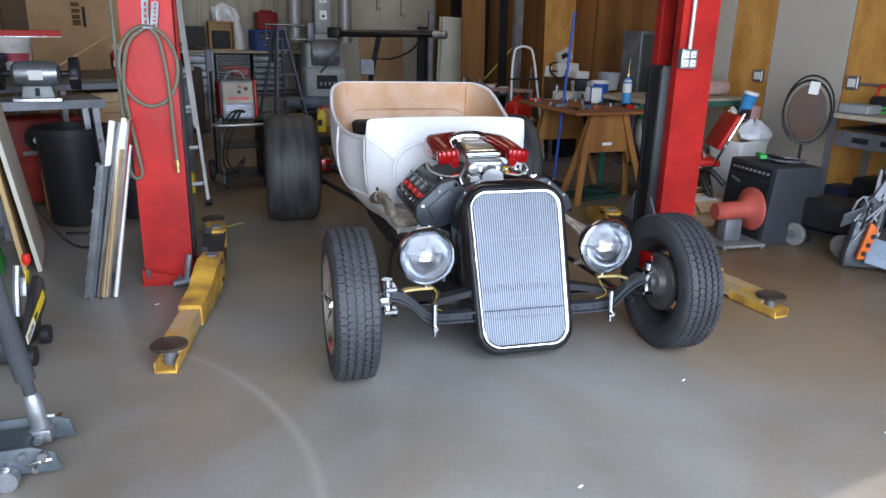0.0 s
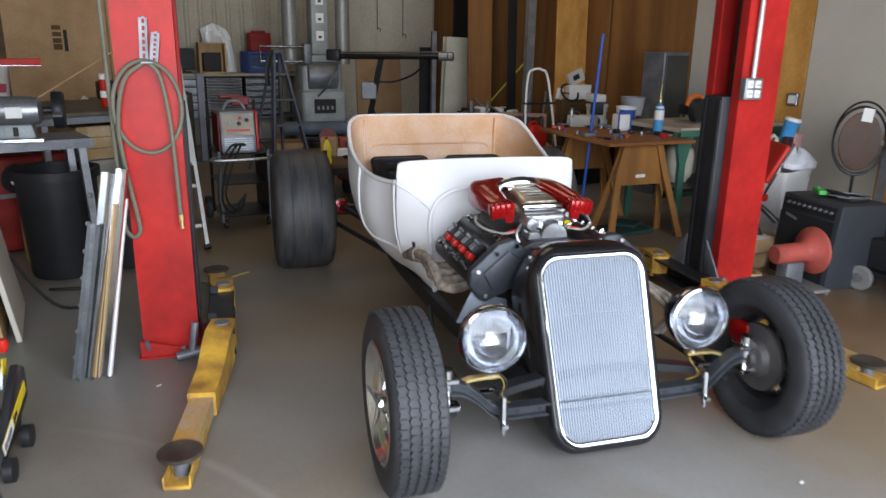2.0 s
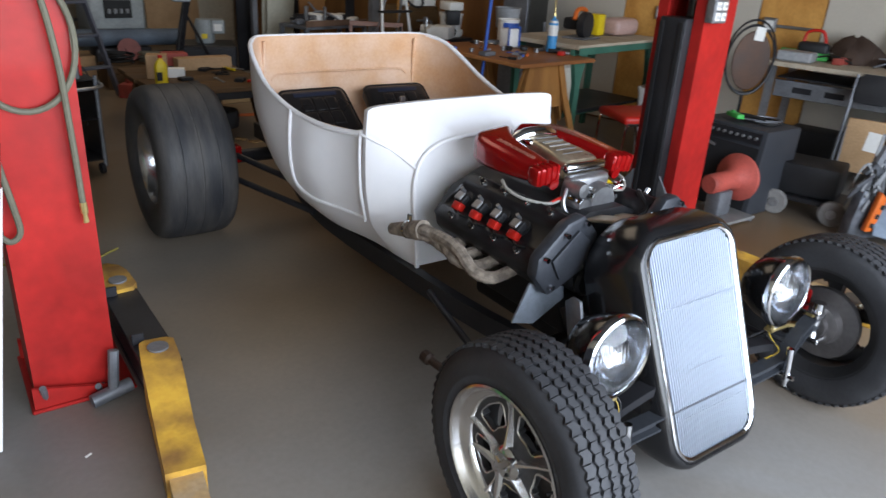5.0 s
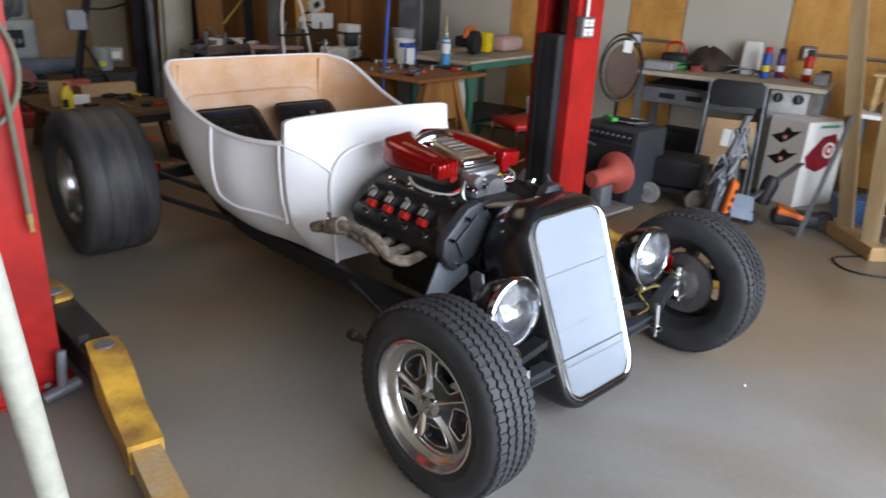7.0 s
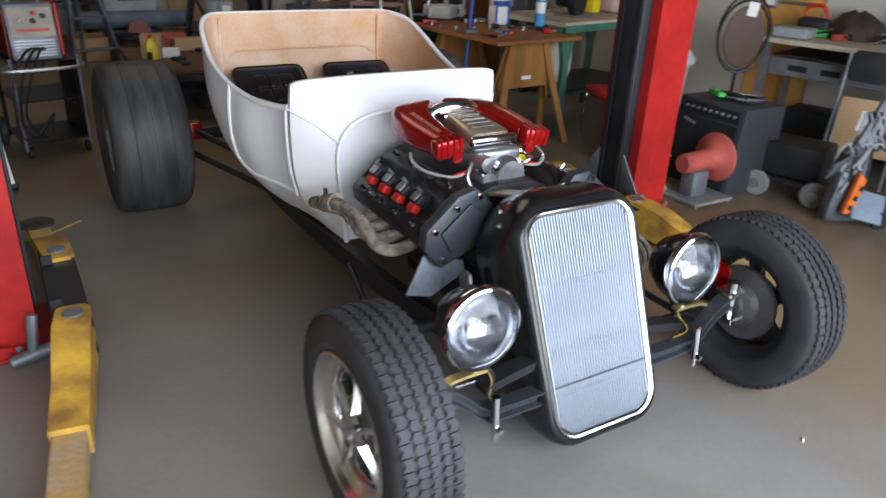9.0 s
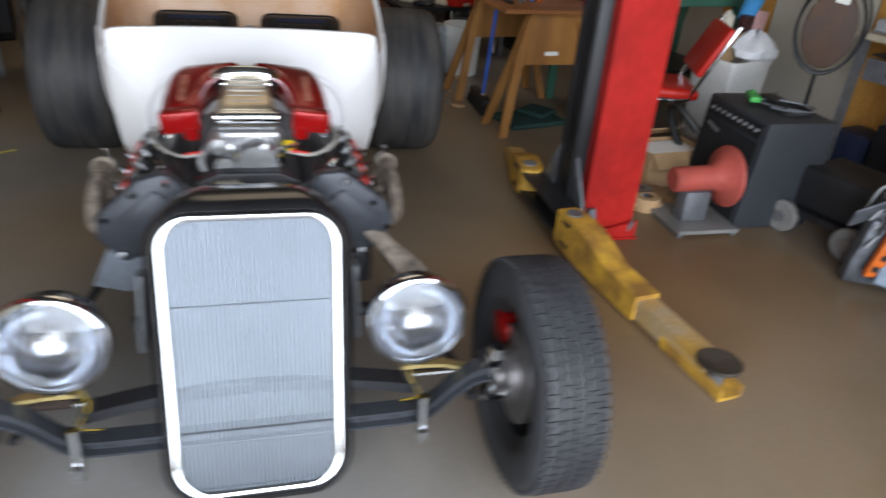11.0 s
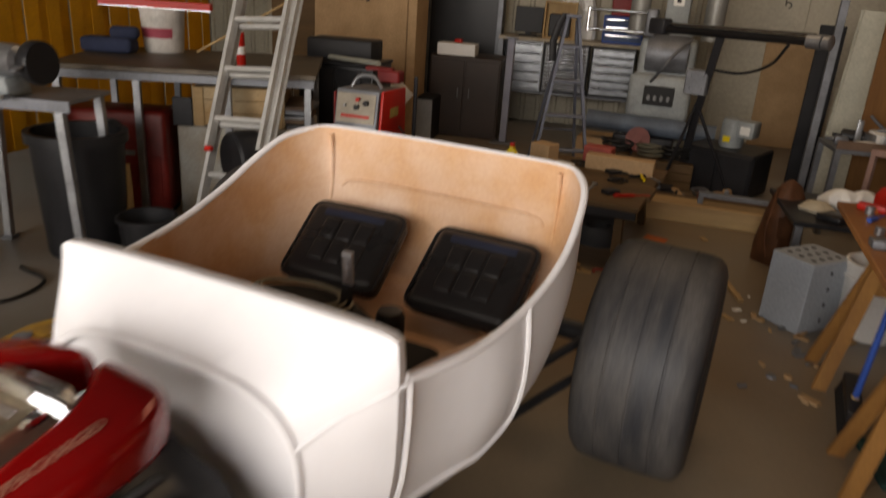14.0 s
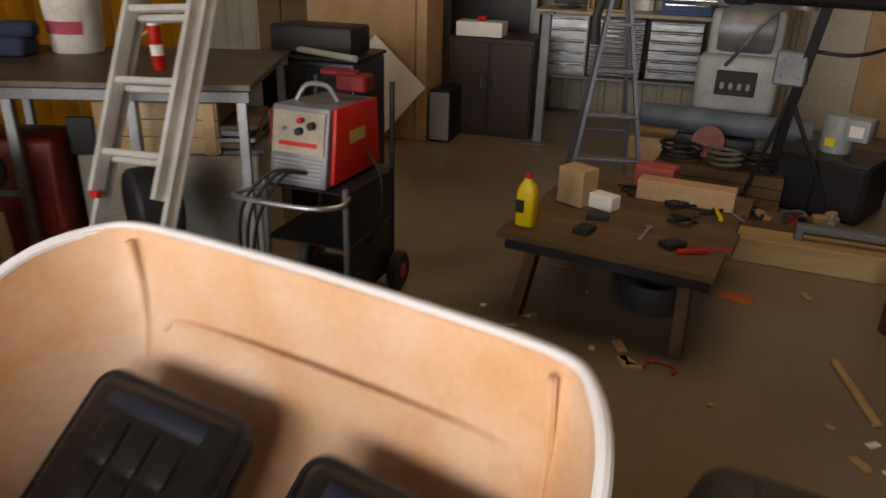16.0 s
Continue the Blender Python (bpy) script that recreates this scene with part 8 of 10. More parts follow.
tube(bm, [(0.06 * math.cos(a), 0.04 * math.sin(a), 0.01) for a in [0.3 * i for i in range(-2, 14)]], 0.008, 8)
solo("steel_hook", bm, RUST, "rusty steel hook on the floor", "hook", (0.27, 4.18, 0))
# scrap heap between bench and milling machine
random.seed(21)
for k in range(22):
    bm = bm_new()
    sx, sy, sz = random.uniform(0.06, 0.22), random.uniform(0.05, 0.16), random.uniform(0.03, 0.13)
    if k % 3 == 0:
        tube(bm, smooth([(random.uniform(-0.14, 0.14), random.uniform(-0.1, 0.1), random.uniform(0.01, 0.1)) for _ in range(6)], 5), 0.011, 7)
        mt, nm, lb = (WIRE, DULL_STEEL)[k % 2], "hose_tangle", "tangled hose in the scrap heap"
    else:
        box(bm, (sx, sy, sz), (0, 0, sz / 2), (0, 0, 0), 0.015, 2)
        box(bm, (sx * 0.5, sy * 0.6, sz * 0.6), (sx * 0.2, 0, sz * 1.1), (0, 0, 30), 0.01, 1)
        mt, nm, lb = (DULL_STEEL, RUST, BLACK_STEEL, OLD_WOOD, GREY_PLASTIC, CARD)[k % 6], "scrap_casting", "oily casting in the scrap heap"
    solo(nm, bm, mt, lb, "scrap", (random.uniform(-0.3, 0.75), random.uniform(5.95, 6.45), 0.0), random.uniform(0, 180), "scrap heap")
# coiled hoses, a pink disc and odd parts on the heap
sk = thing("scrap_crate", "low dirty wooden crate behind the scrap heap", "crate", (0.0, 6.66, 0), 3)
for z in (0.0, 0.075, 0.15):
    for y in (-0.17, 0.15):
        bm = bm_new()
        span(bm, (-0.42, y, z), (0.42, y + 0.02, z + 0.068), 0.003)
        part("plank", bm, OLD_WOOD, sk)
bm = bm_new()
span(bm, (-0.41, -0.149, 0.0), (0.41, 0.149, 0.22), 0.004)
part("crate_body", bm, OLD_WOOD, sk)
HEAP_PINK = mat("faded_pink_plastic", (0.30, 0.11, 0.10), 0.6, dark=0.6)
for k, (x, y, r, tilt) in enumerate(((-0.26, 6.62, 0.13, 20), (0.04, 6.60, 0.11, 28), (0.24, 6.64, 0.12, 15))):
    bm = bm_new()
    tube(bm, [((r + 0.012 * math.sin(1.7 * a)) * math.cos(a), r * math.sin(a), 0.03 + 0.006 * a) for a in [0.28 * i for i in range(64)]], 0.012, 7)
    solo("hose_coil", bm, (WIRE, HOSE, WIRE)[k], "loosely coiled dirty hose on the heap", "hose", (x, y, 0.222 - 0.018), 40 * k, "coiled hoses")
bm = bm_new()
tube(bm, [(0, 0, 0.0), (0, 0, 0.03)], 0.11, 28)
tube(bm, [(0, 0, 0.03), (0, 0, 0.05)], 0.04, 16)
solo("pink_disc", bm, HEAP_PINK, "faded pink plastic disc leaning on the heap", "disc", (-0.12, 6.80, 0.325), 0, "", rx=68)
# timber beams on the floor
for (x, y, ln, w, h, rz, mt) in ((0.66, 5.66, 1.25, 0.20, 0.14, 8, PINE_FLAT), (0.55, 5.98, 1.15, 0.12, 0.09, 9, OLD_WOOD)):
    bm = bm_new()
    span(bm, (-ln / 2, -w / 2, 0), (ln / 2, w / 2, h), 0.006)
    solo("timber_beam", bm, mt, "long timber beam lying on the floor", "beam", (x, y, 0), rz, "timber beams")
bm = bm_new()
span(bm, (-0.28, -0.03, 0.05), (0.28, 0.03, 0.085), 0.003)
span(bm, (-0.28, -0.03, 0.0), (-0.24, 0.03, 0.05), 0.003)
span(bm, (0.24, -0.03, 0.0), (0.28, 0.03, 0.05), 0.003)
solo("steel_bracket", bm, DULL_STEEL, "grey steel bar bracket on a timber beam", "bracket", (0.86, 5.70, 0.142), 8)
# floor litter
bm = bm_new()
span(bm, (-0.075, -0.05, 0), (0.075, 0.05, 0.002))
solo("orange_paper", bm, mat("orange_paper", (0.70, 0.18, 0.06), 0.8), "orange paper lying on the floor", "paper", (0.42, 5.04, 0.001), -8)
bm = bm_new()
span(bm, (-0.22, -0.016, 0), (0.22, 0.016, 0.018), 0.003)
solo("wood_lath", bm, PINE_FLAT, "short wooden lath lying on the floor", "lath", (0.95, 4.42, 0), -68)
random.seed(31)
for k in range(14):
    bm = bm_new()
    box(bm, (random.uniform(0.02, 0.06), random.uniform(0.012, 0.03), 0.004), (0, 0, 0.003), bevel=0.001)
    solo("paper_scrap", bm, (PAPER, PINE_FLAT, CARD)[k % 3], "small torn scrap on the floor", "scrap", (random.choice((random.uniform(0.98, 1.2), random.uniform(-0.6, -0.2))), random.uniform(3.85, 4.35), 0), random.uniform(0, 180), "floor scraps")
for x, y in ((0.589, -0.373), (-0.15, -0.95), (1.1, -0.9), (-1.62, 0.95)):
    bm = bm_new()
    box(bm, (0.022, 0.008, 0.003), (0, 0, 0.0025), bevel=0.001)
    solo("paper_fleck", bm, PAPER, "tiny white fleck on the floor", "scrap", (x, y, 0), 30, "floor scraps")
# grey steel box with holes, white bucket, hide, red can
gbx = thing("steel_box", "grey enamelled steel box with a row of holes", "steel box", (1.315, 4.13, 0), -38)
bm = bm_new()
span(bm, (-0.12, -0.15, 0), (0.12, 0.15, 0.375), 0.004)
part("box_body", bm, mat("grey_blue_box_enamel", (0.36, 0.40, 0.44), 0.45, dark=0.85), gbx)
for k in range(4):
    bm = bm_new()
    cyl(bm, (0.1205, 0.0, 0.06 + 0.085 * k), (0.119, 0.0, 0.06 + 0.085 * k), 0.011, n=12)
    part("hole", bm, INK, gbx)
    for j in range(3):
        bm = bm_new()
        cyl(bm, (-0.07 + 0.07 * j, -0.09 + 0.06 * k, 0.3745), (-0.07 + 0.07 * j, -0.09 + 0.06 * k, 0.3758), 0.015, n=12)
        part("top_hole", bm, INK, gbx)
wb = thing("white_bucket", "white plastic bucket standing beside the steel box", "bucket", (1.62, 4.16, 0))
bm = bm_new()
lathe(bm, [(0.001, 0.0), (0.125, 0.0), (0.13, 0.01), (0.15, 0.36), (0.158, 0.36), (0.158, 0.385), (0.146, 0.385), (0.128, 0.03), (0.001, 0.02)], None, 30)
part("bucket_body", bm, WHITE_PLASTIC, wb)
bm = bm_new()
lathe(bm, [(0.148, 0.30), (0.157, 0.30), (0.157, 0.315), (0.148, 0.315)], None, 30)
part("bucket_ring", bm, WHITE_PLASTIC, wb)
bm = bm_new()
random.seed(5)
lps = []
for z, k in ((0.0, 1.0), (0.12, 1.05), (0.28, 0.9), (0.40, 0.7), (0.47, 0.45), (0.5, 0.1)):
    lps.append([(0.19 * k * math.cos(a) * (1 + 0.12 * math.sin(3 * a + 5 * z)), 0.15 * k * math.sin(a) * (1 + 0.15 * math.sin(4 * a + 3)), z) for a in [2 * math.pi * i / 20 for i in range(20)]])
rings(bm, lps)
lap = thing("leather_apron", "brown leather apron slumped over a stool", "apron", (1.16, 5.06, 0), 20)
lap.matrix_world = pose(1.16, 5.06, 0, 0, 0, 20) @ Matrix.Diagonal((0.68, 0.72, 1.08, 1.0))
part("apron_body", bm, LEATHER, lap)
bm = bm_new()
box(bm, (0.14, 0.012, 0.12), (-0.04, -0.155, 0.24), (-10, 0, 12), 0.005)
part("pocket", bm, LEATHER, lap)
bm = bm_new()
tube(bm, smooth([(-0.1, 0.02, 0.44), (-0.16, -0.12, 0.36), (-0.19, -0.14, 0.2), (-0.15, -0.18, 0.06)], 4), 0.008, 6)
part("strap", bm, LEATHER, lap)
sc = thing("scrap_bench", "low bench heaped with scrap behind the apron", "bench", (1.62, 4.95, 0), 12)
bm = bm_new()
span(bm, (-0.5, -0.35, 0.40), (0.5, 0.4, 0.43), 0.004)
part("bench_top", bm, BLACK_STEEL, sc)
for x in (-0.46, 0.46):
    for y in (-0.31, 0.36):
        bm = bm_new()
        span(bm, (x - 0.02, y - 0.02, 0), (x + 0.02, y + 0.02, 0.40))
        part("leg", bm, DULL_STEEL, sc)
random.seed(8)
for k in range(12):
    bm = bm_new()
    sx, sy, sz = random.uniform(0.08, 0.22), random.uniform(0.06, 0.16), random.uniform(0.02, 0.07)
    if k % 3 == 0:
        rings(bm, [[(sx * k2 * math.cos(a) * (1 + 0.3 * math.sin(5 * a)), sy * k2 * math.sin(a), z) for a in [2 * math.pi * i / 14 for i in range(14)]] for z, k2 in ((0, 0.6), (0.02, 0.7), (0.05, 0.4), (0.06, 0.1))])
        mt, nm, lb = mat("crumpled_cream_paper", (0.66, 0.58, 0.44), 0.85), "crumpled_paper", "crumpled cream paper on the scrap bench"
    else:
        box(bm, (sx, sy, sz), (0, 0, sz / 2), bevel=0.008, seg=2)
        mt, nm, lb = (DULL_STEEL, OLD_WOOD, BLACK_STEEL, PINE_FLAT)[k % 4], "metal_offcut", "metal offcut on the scrap bench"
    solo(nm, bm, mt, lb, nm.replace("_", " "), (1.62 + random.uniform(-0.38, 0.3), 4.95 + random.uniform(-0.28, 0.3), 0.432), random.uniform(0, 180), "scrap on the bench")
bm = bm_new()
span(bm, (-0.18, -0.02, 0), (-0.15, 0.02, 0.33), 0.003)
span(bm, (0.30, -0.02, 0), (0.33, 0.02, 0.30), 0.003)
span(bm, (-0.18, -0.025, 0.29), (0.33, 0.025, 0.33), 0.003)
solo("angle_frame", bm, mat("pink_brown_primer", (0.34, 0.20, 0.16), 0.6), "primed steel angle frame on the scrap bench", "frame", (1.72, 5.2, 0.432), -30)
gc = thing("fuel_can", "red plastic fuel can with a spout", "fuel can", (1.72, 4.72, 0.432), 30)
bm = bm_new()
rings(bm, [[(x * k, y * k, z) for x, y in round_rect(0.13, -0.09, 0.09, 0.03, 4)] for z, k in ((0, 0.96), (0.012, 1), (0.17, 1), (0.21, 0.85), (0.24, 0.45), (0.25, 0.3))])
part("can_body", bm, RED_PLASTIC, gc)
bm = bm_new()
tube(bm, smooth([(-0.08, 0, 0.21), (-0.06, 0, 0.27), (0.02, 0, 0.28), (0.05, 0, 0.235)], 4), 0.012, 8)
part("can_handle", bm, RED_PLASTIC, gc)
bm = bm_new()
tube(bm, [(0.08, 0, 0.2), (0.11, 0, 0.27), (0.12, 0, 0.33)], [0.022, 0.016, 0.012], 10)
part("can_spout", bm, BLACK_PLASTIC, gc)

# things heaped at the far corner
# black panel added to give the corner its dark void
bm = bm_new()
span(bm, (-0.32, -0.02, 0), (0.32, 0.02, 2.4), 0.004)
solo("dark_void_panel", bm, mat("void_black", (0.012, 0.012, 0.012), 0.6, dark=0.6), "black panel added for the dark void of the far corner", "sheet", (2.05, 7.75, 0), 14)
pb = thing("plastic_pail", "pale grey plastic pail on the crate", "pail", (2.66, 5.16, 0.623))
bm = bm_new()
lathe(bm, [(0.001, 0.0), (0.095, 0.0), (0.1, 0.01), (0.115, 0.2), (0.122, 0.2), (0.122, 0.225), (0.112, 0.225), (0.098, 0.02), (0.001, 0.015)], None, 24)
part("pail_body", bm, WHITE_PLASTIC, pb)
bm = bm_new()
tube(bm, [(0.12 * math.cos(a), -0.03 - 0.03 * math.sin(a), 0.20 - 0.10 * math.sin(a)) for a in [math.pi * i / 12 for i in range(13)]], 0.003, 6)
part("pail_handle", bm, GALV, pb)
bx = thing("plastic_jug", "white plastic jug with a blue frame on the table", "jug", (1.93, 3.36, 0.774), 10)
bm = bm_new()
span(bm, (-0.06, -0.05, 0), (0.06, 0.05, 0.14), 0.012, 2)
part("jug_body", bm, WHITE_PLASTIC, bx)
bm = bm_new()
for x in (-0.064, 0.064):
    span(bm, (x - 0.006, -0.056, 0.01), (x + 0.006, -0.044, 0.15), 0.002)
span(bm, (-0.07, -0.056, 0.145), (0.07, -0.044, 0.157), 0.002)
part("jug_frame", bm, BLUE, bx, "bright blue frame")
random.seed(31)
JUNK = ((WHITE_PLASTIC, "cable_box", "white box of cables on the scrap heap"), (DULL_STEEL, "scrap_bar", "bent steel bar on the scrap heap"), (BLACK_STEEL, "motor_part", "black motor part on the scrap heap"), (GALV, "scrap_bracket", "galvanised bracket on the scrap heap"), (PAPER, "torn_packet", "torn white packet on the scrap heap"))
for k in range(20):
    mt, nm, lb = JUNK[k % 5]
    bm = bm_new()
    if nm == "scrap_bar":
        tube(bm, smooth([(0, 0, 0.01), (0.12, 0.02, 0.09), (0.25, 0.0, 0.12), (random.uniform(0.3, 0.45), 0.05, random.uniform(0.05, 0.3))], 4), 0.011, 8)
    elif nm == "motor_part":
        cyl(bm, (0, 0, 0.05), (0.14, 0.0, 0.05), 0.05, n=16)
        cyl(bm, (0.14, 0, 0.05), (0.2, 0.0, 0.05), 0.012, n=8)
        span(bm, (0.02, -0.04, 0.0), (0.11, 0.04, 0.03), 0.004)
    elif nm == "scrap_bracket":
        prism(bm, [(0, 0), (0.16, 0), (0.16, 0.02), (0.02, 0.02), (0.02, 0.18), (0, 0.18)], 0.04, None, 0.003)
    else:
        s1 = random.uniform(0.1, 0.2)
        box(bm, (s1, s1 * 0.7, s1 * 0.6), (0, 0, s1 * 0.3), (0, random.uniform(-8, 8), 0), 0.014, 2)
    x = random.uniform(1.45, 2.05) if k % 2 else random.uniform(2.35, 2.72)
    y = 6.15 + random.uniform(-0.12, 0.12) if k % 2 else 5.1 + random.uniform(-0.1, 0.1)
    z = 0.632 if k % 2 else 0.623
    solo(nm, bm, mt, lb, nm.replace("_", " "), (x, y, z), random.uniform(0, 180), "scrap heap")

# white rags on the scrap bench and bits swept along the floor
random.seed(41)
for k in range(4):
    bm = bm_new()
    lps = []
    for z, q in ((0.0, 1.0), (0.03, 1.1), (0.07, 0.85), (0.10, 0.45), (0.11, 0.1)):
        lps.append([(0.11 * q * math.cos(a) * (1 + 0.22 * math.sin(3 * a + k + 20 * z)), 0.08 * q * math.sin(a) * (1 + 0.25 * math.sin(5 * a + 2 * k)), z) for a in [2 * math.pi * i / 20 for i in range(20)]])
    rings(bm, lps)
    solo("crumpled_rag", bm, (PAPER, WHITE_PLASTIC, CANVAS, PAPER)[k], "crumpled pale rag thrown on the scrap bench", "rag", (1.44 + 0.12 * k, 5.02 + 0.05 * (k % 2), 0.432), 50 * k, "rags on the scrap bench")
for k in range(44):
    bm = bm_new()
    w = random.uniform(0.015, 0.05)
    if k % 3:
        box(bm, (w * 1.8, w * 0.8, 0.012), (0, 0, 0.006), (0, 0, 0), 0.002)
    else:
        lathe(bm, [(0.001, 0.012), (w * 0.5, 0.010), (w * 0.55, 0.0)], None, 7)
    x, y = (random.uniform(1.05, 1.45), random.uniform(3.2, 4.5)) if k % 2 else (random.uniform(-0.5, 1.6), random.uniform(3.9, 5.6))
    solo("floor_scrap", bm, (PINE, CARD, PINE_FLAT, DULL_STEEL)[k % 4], "small scrap lying on the concrete floor", "scrap", (x, y, 0.0), random.uniform(0, 180), "scraps on the floor")

# ---- right side ----
BLUE_TOTE = mat("dusty_blue_plastic", (0.06, 0.12, 0.25), 0.5, dark=0.8)
# saw-horse table
sw = thing("sawhorse_table", "brown board table on two plywood sawhorses", "work table", (1.78, 3.08, 0), 6)
bm = bm_new()
span(bm, (-0.40, -0.42, 0.745), (0.40, 0.62, 0.772), 0.004)
part("table_board", bm, TABLE_WOOD, sw, "brown board table top")
for y in (-0.28, 0.5):
    hrs = part("sawhorse", prism(bm_new(), [(-0.20, 0.42), (0.20, 0.42), (0.235, 0.30), (0.26, 0.44), (0.17, 0.744), (-0.17, 0.744), (-0.26, 0.44), (-0.235, 0.30)], 0.022, pose(0, y - 0.011, 0), 0.002), SAW_PLY, sw, "plywood sawhorse")
    for s in (-1, 1):
        for d in (-1, 1):
            bm = bm_new()
            rings(bm, [[(x + dx, y2 + dy, z) for dx, dy in ((-0.028, -0.011), (0.028, -0.011), (0.028, 0.011), (-0.028, 0.011))] for x, y2, z in ((s * 0.33, y + d * 0.14, 0.0), (s * 0.22, y + d * 0.03, 0.50), (s * 0.15, y + d * 0.014, 0.744))])
            part("sawhorse_leg", bm, SAW_PLY, hrs)
bm = bm_new()
span(bm, (-0.045, -0.293, 0.475), (0.045, -0.2915, 0.50))
part("paper_label", bm, PAPER, sw, "small white paper label")
# on the table
to = thing("gas_torch", "blue gas torch cylinder with a brass burner", "gas torch", (2.10, 3.06, 0.774))
bm = bm_new()
lathe(bm, [(0.001, 0), (0.036, 0.0), (0.038, 0.01), (0.038, 0.20), (0.03, 0.23), (0.012, 0.245), (0.012, 0.26)], None, 20)
cyl_b = part("cylinder", bm, CYAN, to, "bright blue cylinder")
bm = bm_new()
lathe(bm, [(0.0385, 0.12), (0.0385, 0.195), (0.031, 0.229)], None, 20)
part("cylinder_band", bm, WHITE_PLASTIC, cyl_b, "white cylinder shoulder")
bm = bm_new()
tube(bm, smooth([(0, 0, 0.25), (0, 0, 0.29), (0.005, 0.01, 0.34), (0.025, 0.03, 0.40)], 4), [0.012] * 4 + [0.006] * 9, 8)
part("burner", bm, BRASS, to)
cn = thing("paint_can", "white and blue paint tin on the table", "paint tin", (2.10, 3.58, 0.774))
bm = bm_new()
lathe(bm, [(0.001, 0), (0.085, 0.0), (0.085, 0.17), (0.09, 0.175), (0.09, 0.185), (0.078, 0.185), (0.078, 0.175), (0.001, 0.172)], None, 26)
part("tin_body", bm, WHITE_PLASTIC, cn)
bm = bm_new()
rings(bm, [[(0.0865 * math.cos(a), 0.0865 * math.sin(a), z) for a in [math.radians(-160 + 110 * i / 16) for i in range(17)]] for z in (0.02, 0.16)], closed=False)
part("tin_label", bm, BLUE, cn)
random.seed(17)
for k in range(34):
    bm = bm_new()
    kind = k % 5
    if kind == 0:
        box(bm, (random.uniform(0.05, 0.13), random.uniform(0.03, 0.07), 0.03), (0, 0, 0.015), bevel=0.006, seg=2)
        mt, nm = (BLACK_PLASTIC, DULL_STEEL, RED_PLASTIC)[k % 3], "parts_box"
    elif kind == 1:
        lathe(bm, [(0.006, 0), (0.018, 0.0), (0.018, 0.03), (0.006, 0.03)], None, 12, cap=True)
        mt, nm = GALV, "socket"
    elif kind == 2:
        ln = random.uniform(0.1, 0.2)
        box(bm, (ln, 0.016, 0.009), (0, 0, 0.005), bevel=0.003)
        mt, nm = ALU, "spanner"
    elif kind == 3:
        tube(bm, [(0, 0, 0.01), (0.06, 0, 0.01), (0.065, 0, 0.01), (0.13, 0, 0.01)], [0.01, 0.01, 0.004, 0.004], 8)
        mt, nm = (BLUE, BLACK_PLASTIC, ORANGE)[k % 3], "screwdriver"
    else:
        cyl(bm, (0, 0, 0.012), (0.05, 0.0, 0.012), 0.012, n=10)
        mt, nm = CAST_ALU, "bolt"
    u, v = random.uniform(-0.34, 0.34), random.uniform(-0.34, 0.52)
    p = pose(1.78, 3.08, 0.773, 0, 0, 6) @ Vector((u, v, 0))
    solo(nm, bm, mt, f"loose {nm.replace('_', ' ')} among tools on the brown table", nm.replace("_", " "), tuple(p), random.uniform(0, 180), "tools on the brown table")
# blue broom pole and planks by the lift
bp = thing("broom", "broom with a bright blue pole standing on its head", "broom", (1.515, 3.19, 0), 0, ry=3.2, rx=0.5)
bm = bm_new()
cyl(bm, (0, 0, 0.11), (0, 0, 1.56), 0.0125, n=12)
part("pole", bm, BLUE, bp, "bright blue pole")
bm = bm_new()
cyl(bm, (0, 0, 0.06), (0, 0, 0.115), 0.016, n=10)
part("ferrule", bm, PINE, bp)
bm = bm_new()
box(bm, (0.06, 0.36, 0.045), (0, 0.05, 0.085), (0, -3, 0), 0.008, 2)
hd = part("broom_head", bm, BLACK_PLASTIC, bp)
bm = bm_new()
rings(bm, [[(x, y, z) for x, y in ((-w, -0.125 - d), (w, -0.125 - d), (w, 0.225 + d), (-w, 0.225 + d))] for z, w, d in ((0.07, 0.026, 0.0), (0.0, 0.038, 0.015))])
part("bristles", bm, mat("black_bristle", (0.015, 0.015, 0.016), 0.9, grain=220, bump=1.0), hd, "black bristles")
bm = bm_new()
span(bm, (-0.22, -0.15, 0), (0.22, 0.15, 0.03), 0.008)
box(bm, (0.2, 0.2, 0.03), (0.1, 0.05, 0.045), (0, 0, 25), 0.008)
solo("green_rag", bm, mat("dark_green_cloth", (0.02, 0.06, 0.05), 0.9, bump=0.4), "dark green rag on the floor under the table", "rag", (1.78, 2.95, 0), 15)

# green steel bench with power tools
gbn = thing("green_bench", "green steel workbench with a wooden top", "workbench", (2.70, 3.28, 0), 10)
bm = bm_new()
span(bm, (-0.62, -0.36, 0.815), (0.65, 0.36, 0.85), 0.004)
part("bench_top", bm, BENCH_TOP, gbn)
bm = bm_new()
span(bm, (-0.62, -0.372, 0.78), (0.65, -0.361, 0.83), 0.002)
part("bench_edge", bm, GREEN_STEEL, gbn)
for x in (-0.52, 0.55):
    for y in (-0.3, 0.3):
        bm = bm_new()
        prism(bm, [(-0.03, 0), (0.03, 0), (0.03, 0.55), (0.10, 0.814), (-0.10, 0.814), (-0.03, 0.55)], 0.035, pose(x, y - 0.017, 0), 0.003)
        part("leg", bm, GREEN_STEEL, gbn)
bm = bm_new()
span(bm, (-0.5, -0.012, 0.2), (0.52, 0.012, 0.25), 0.002)
part("stretcher", bm, GREEN_STEEL, gbn)
bm = bm_new()
span(bm, (-0.48, -0.28, 0.31), (0.51, 0.28, 0.335), 0.002)
part("lower_shelf", bm, BLACK_STEEL, gbn, "dark steel lower shelf")
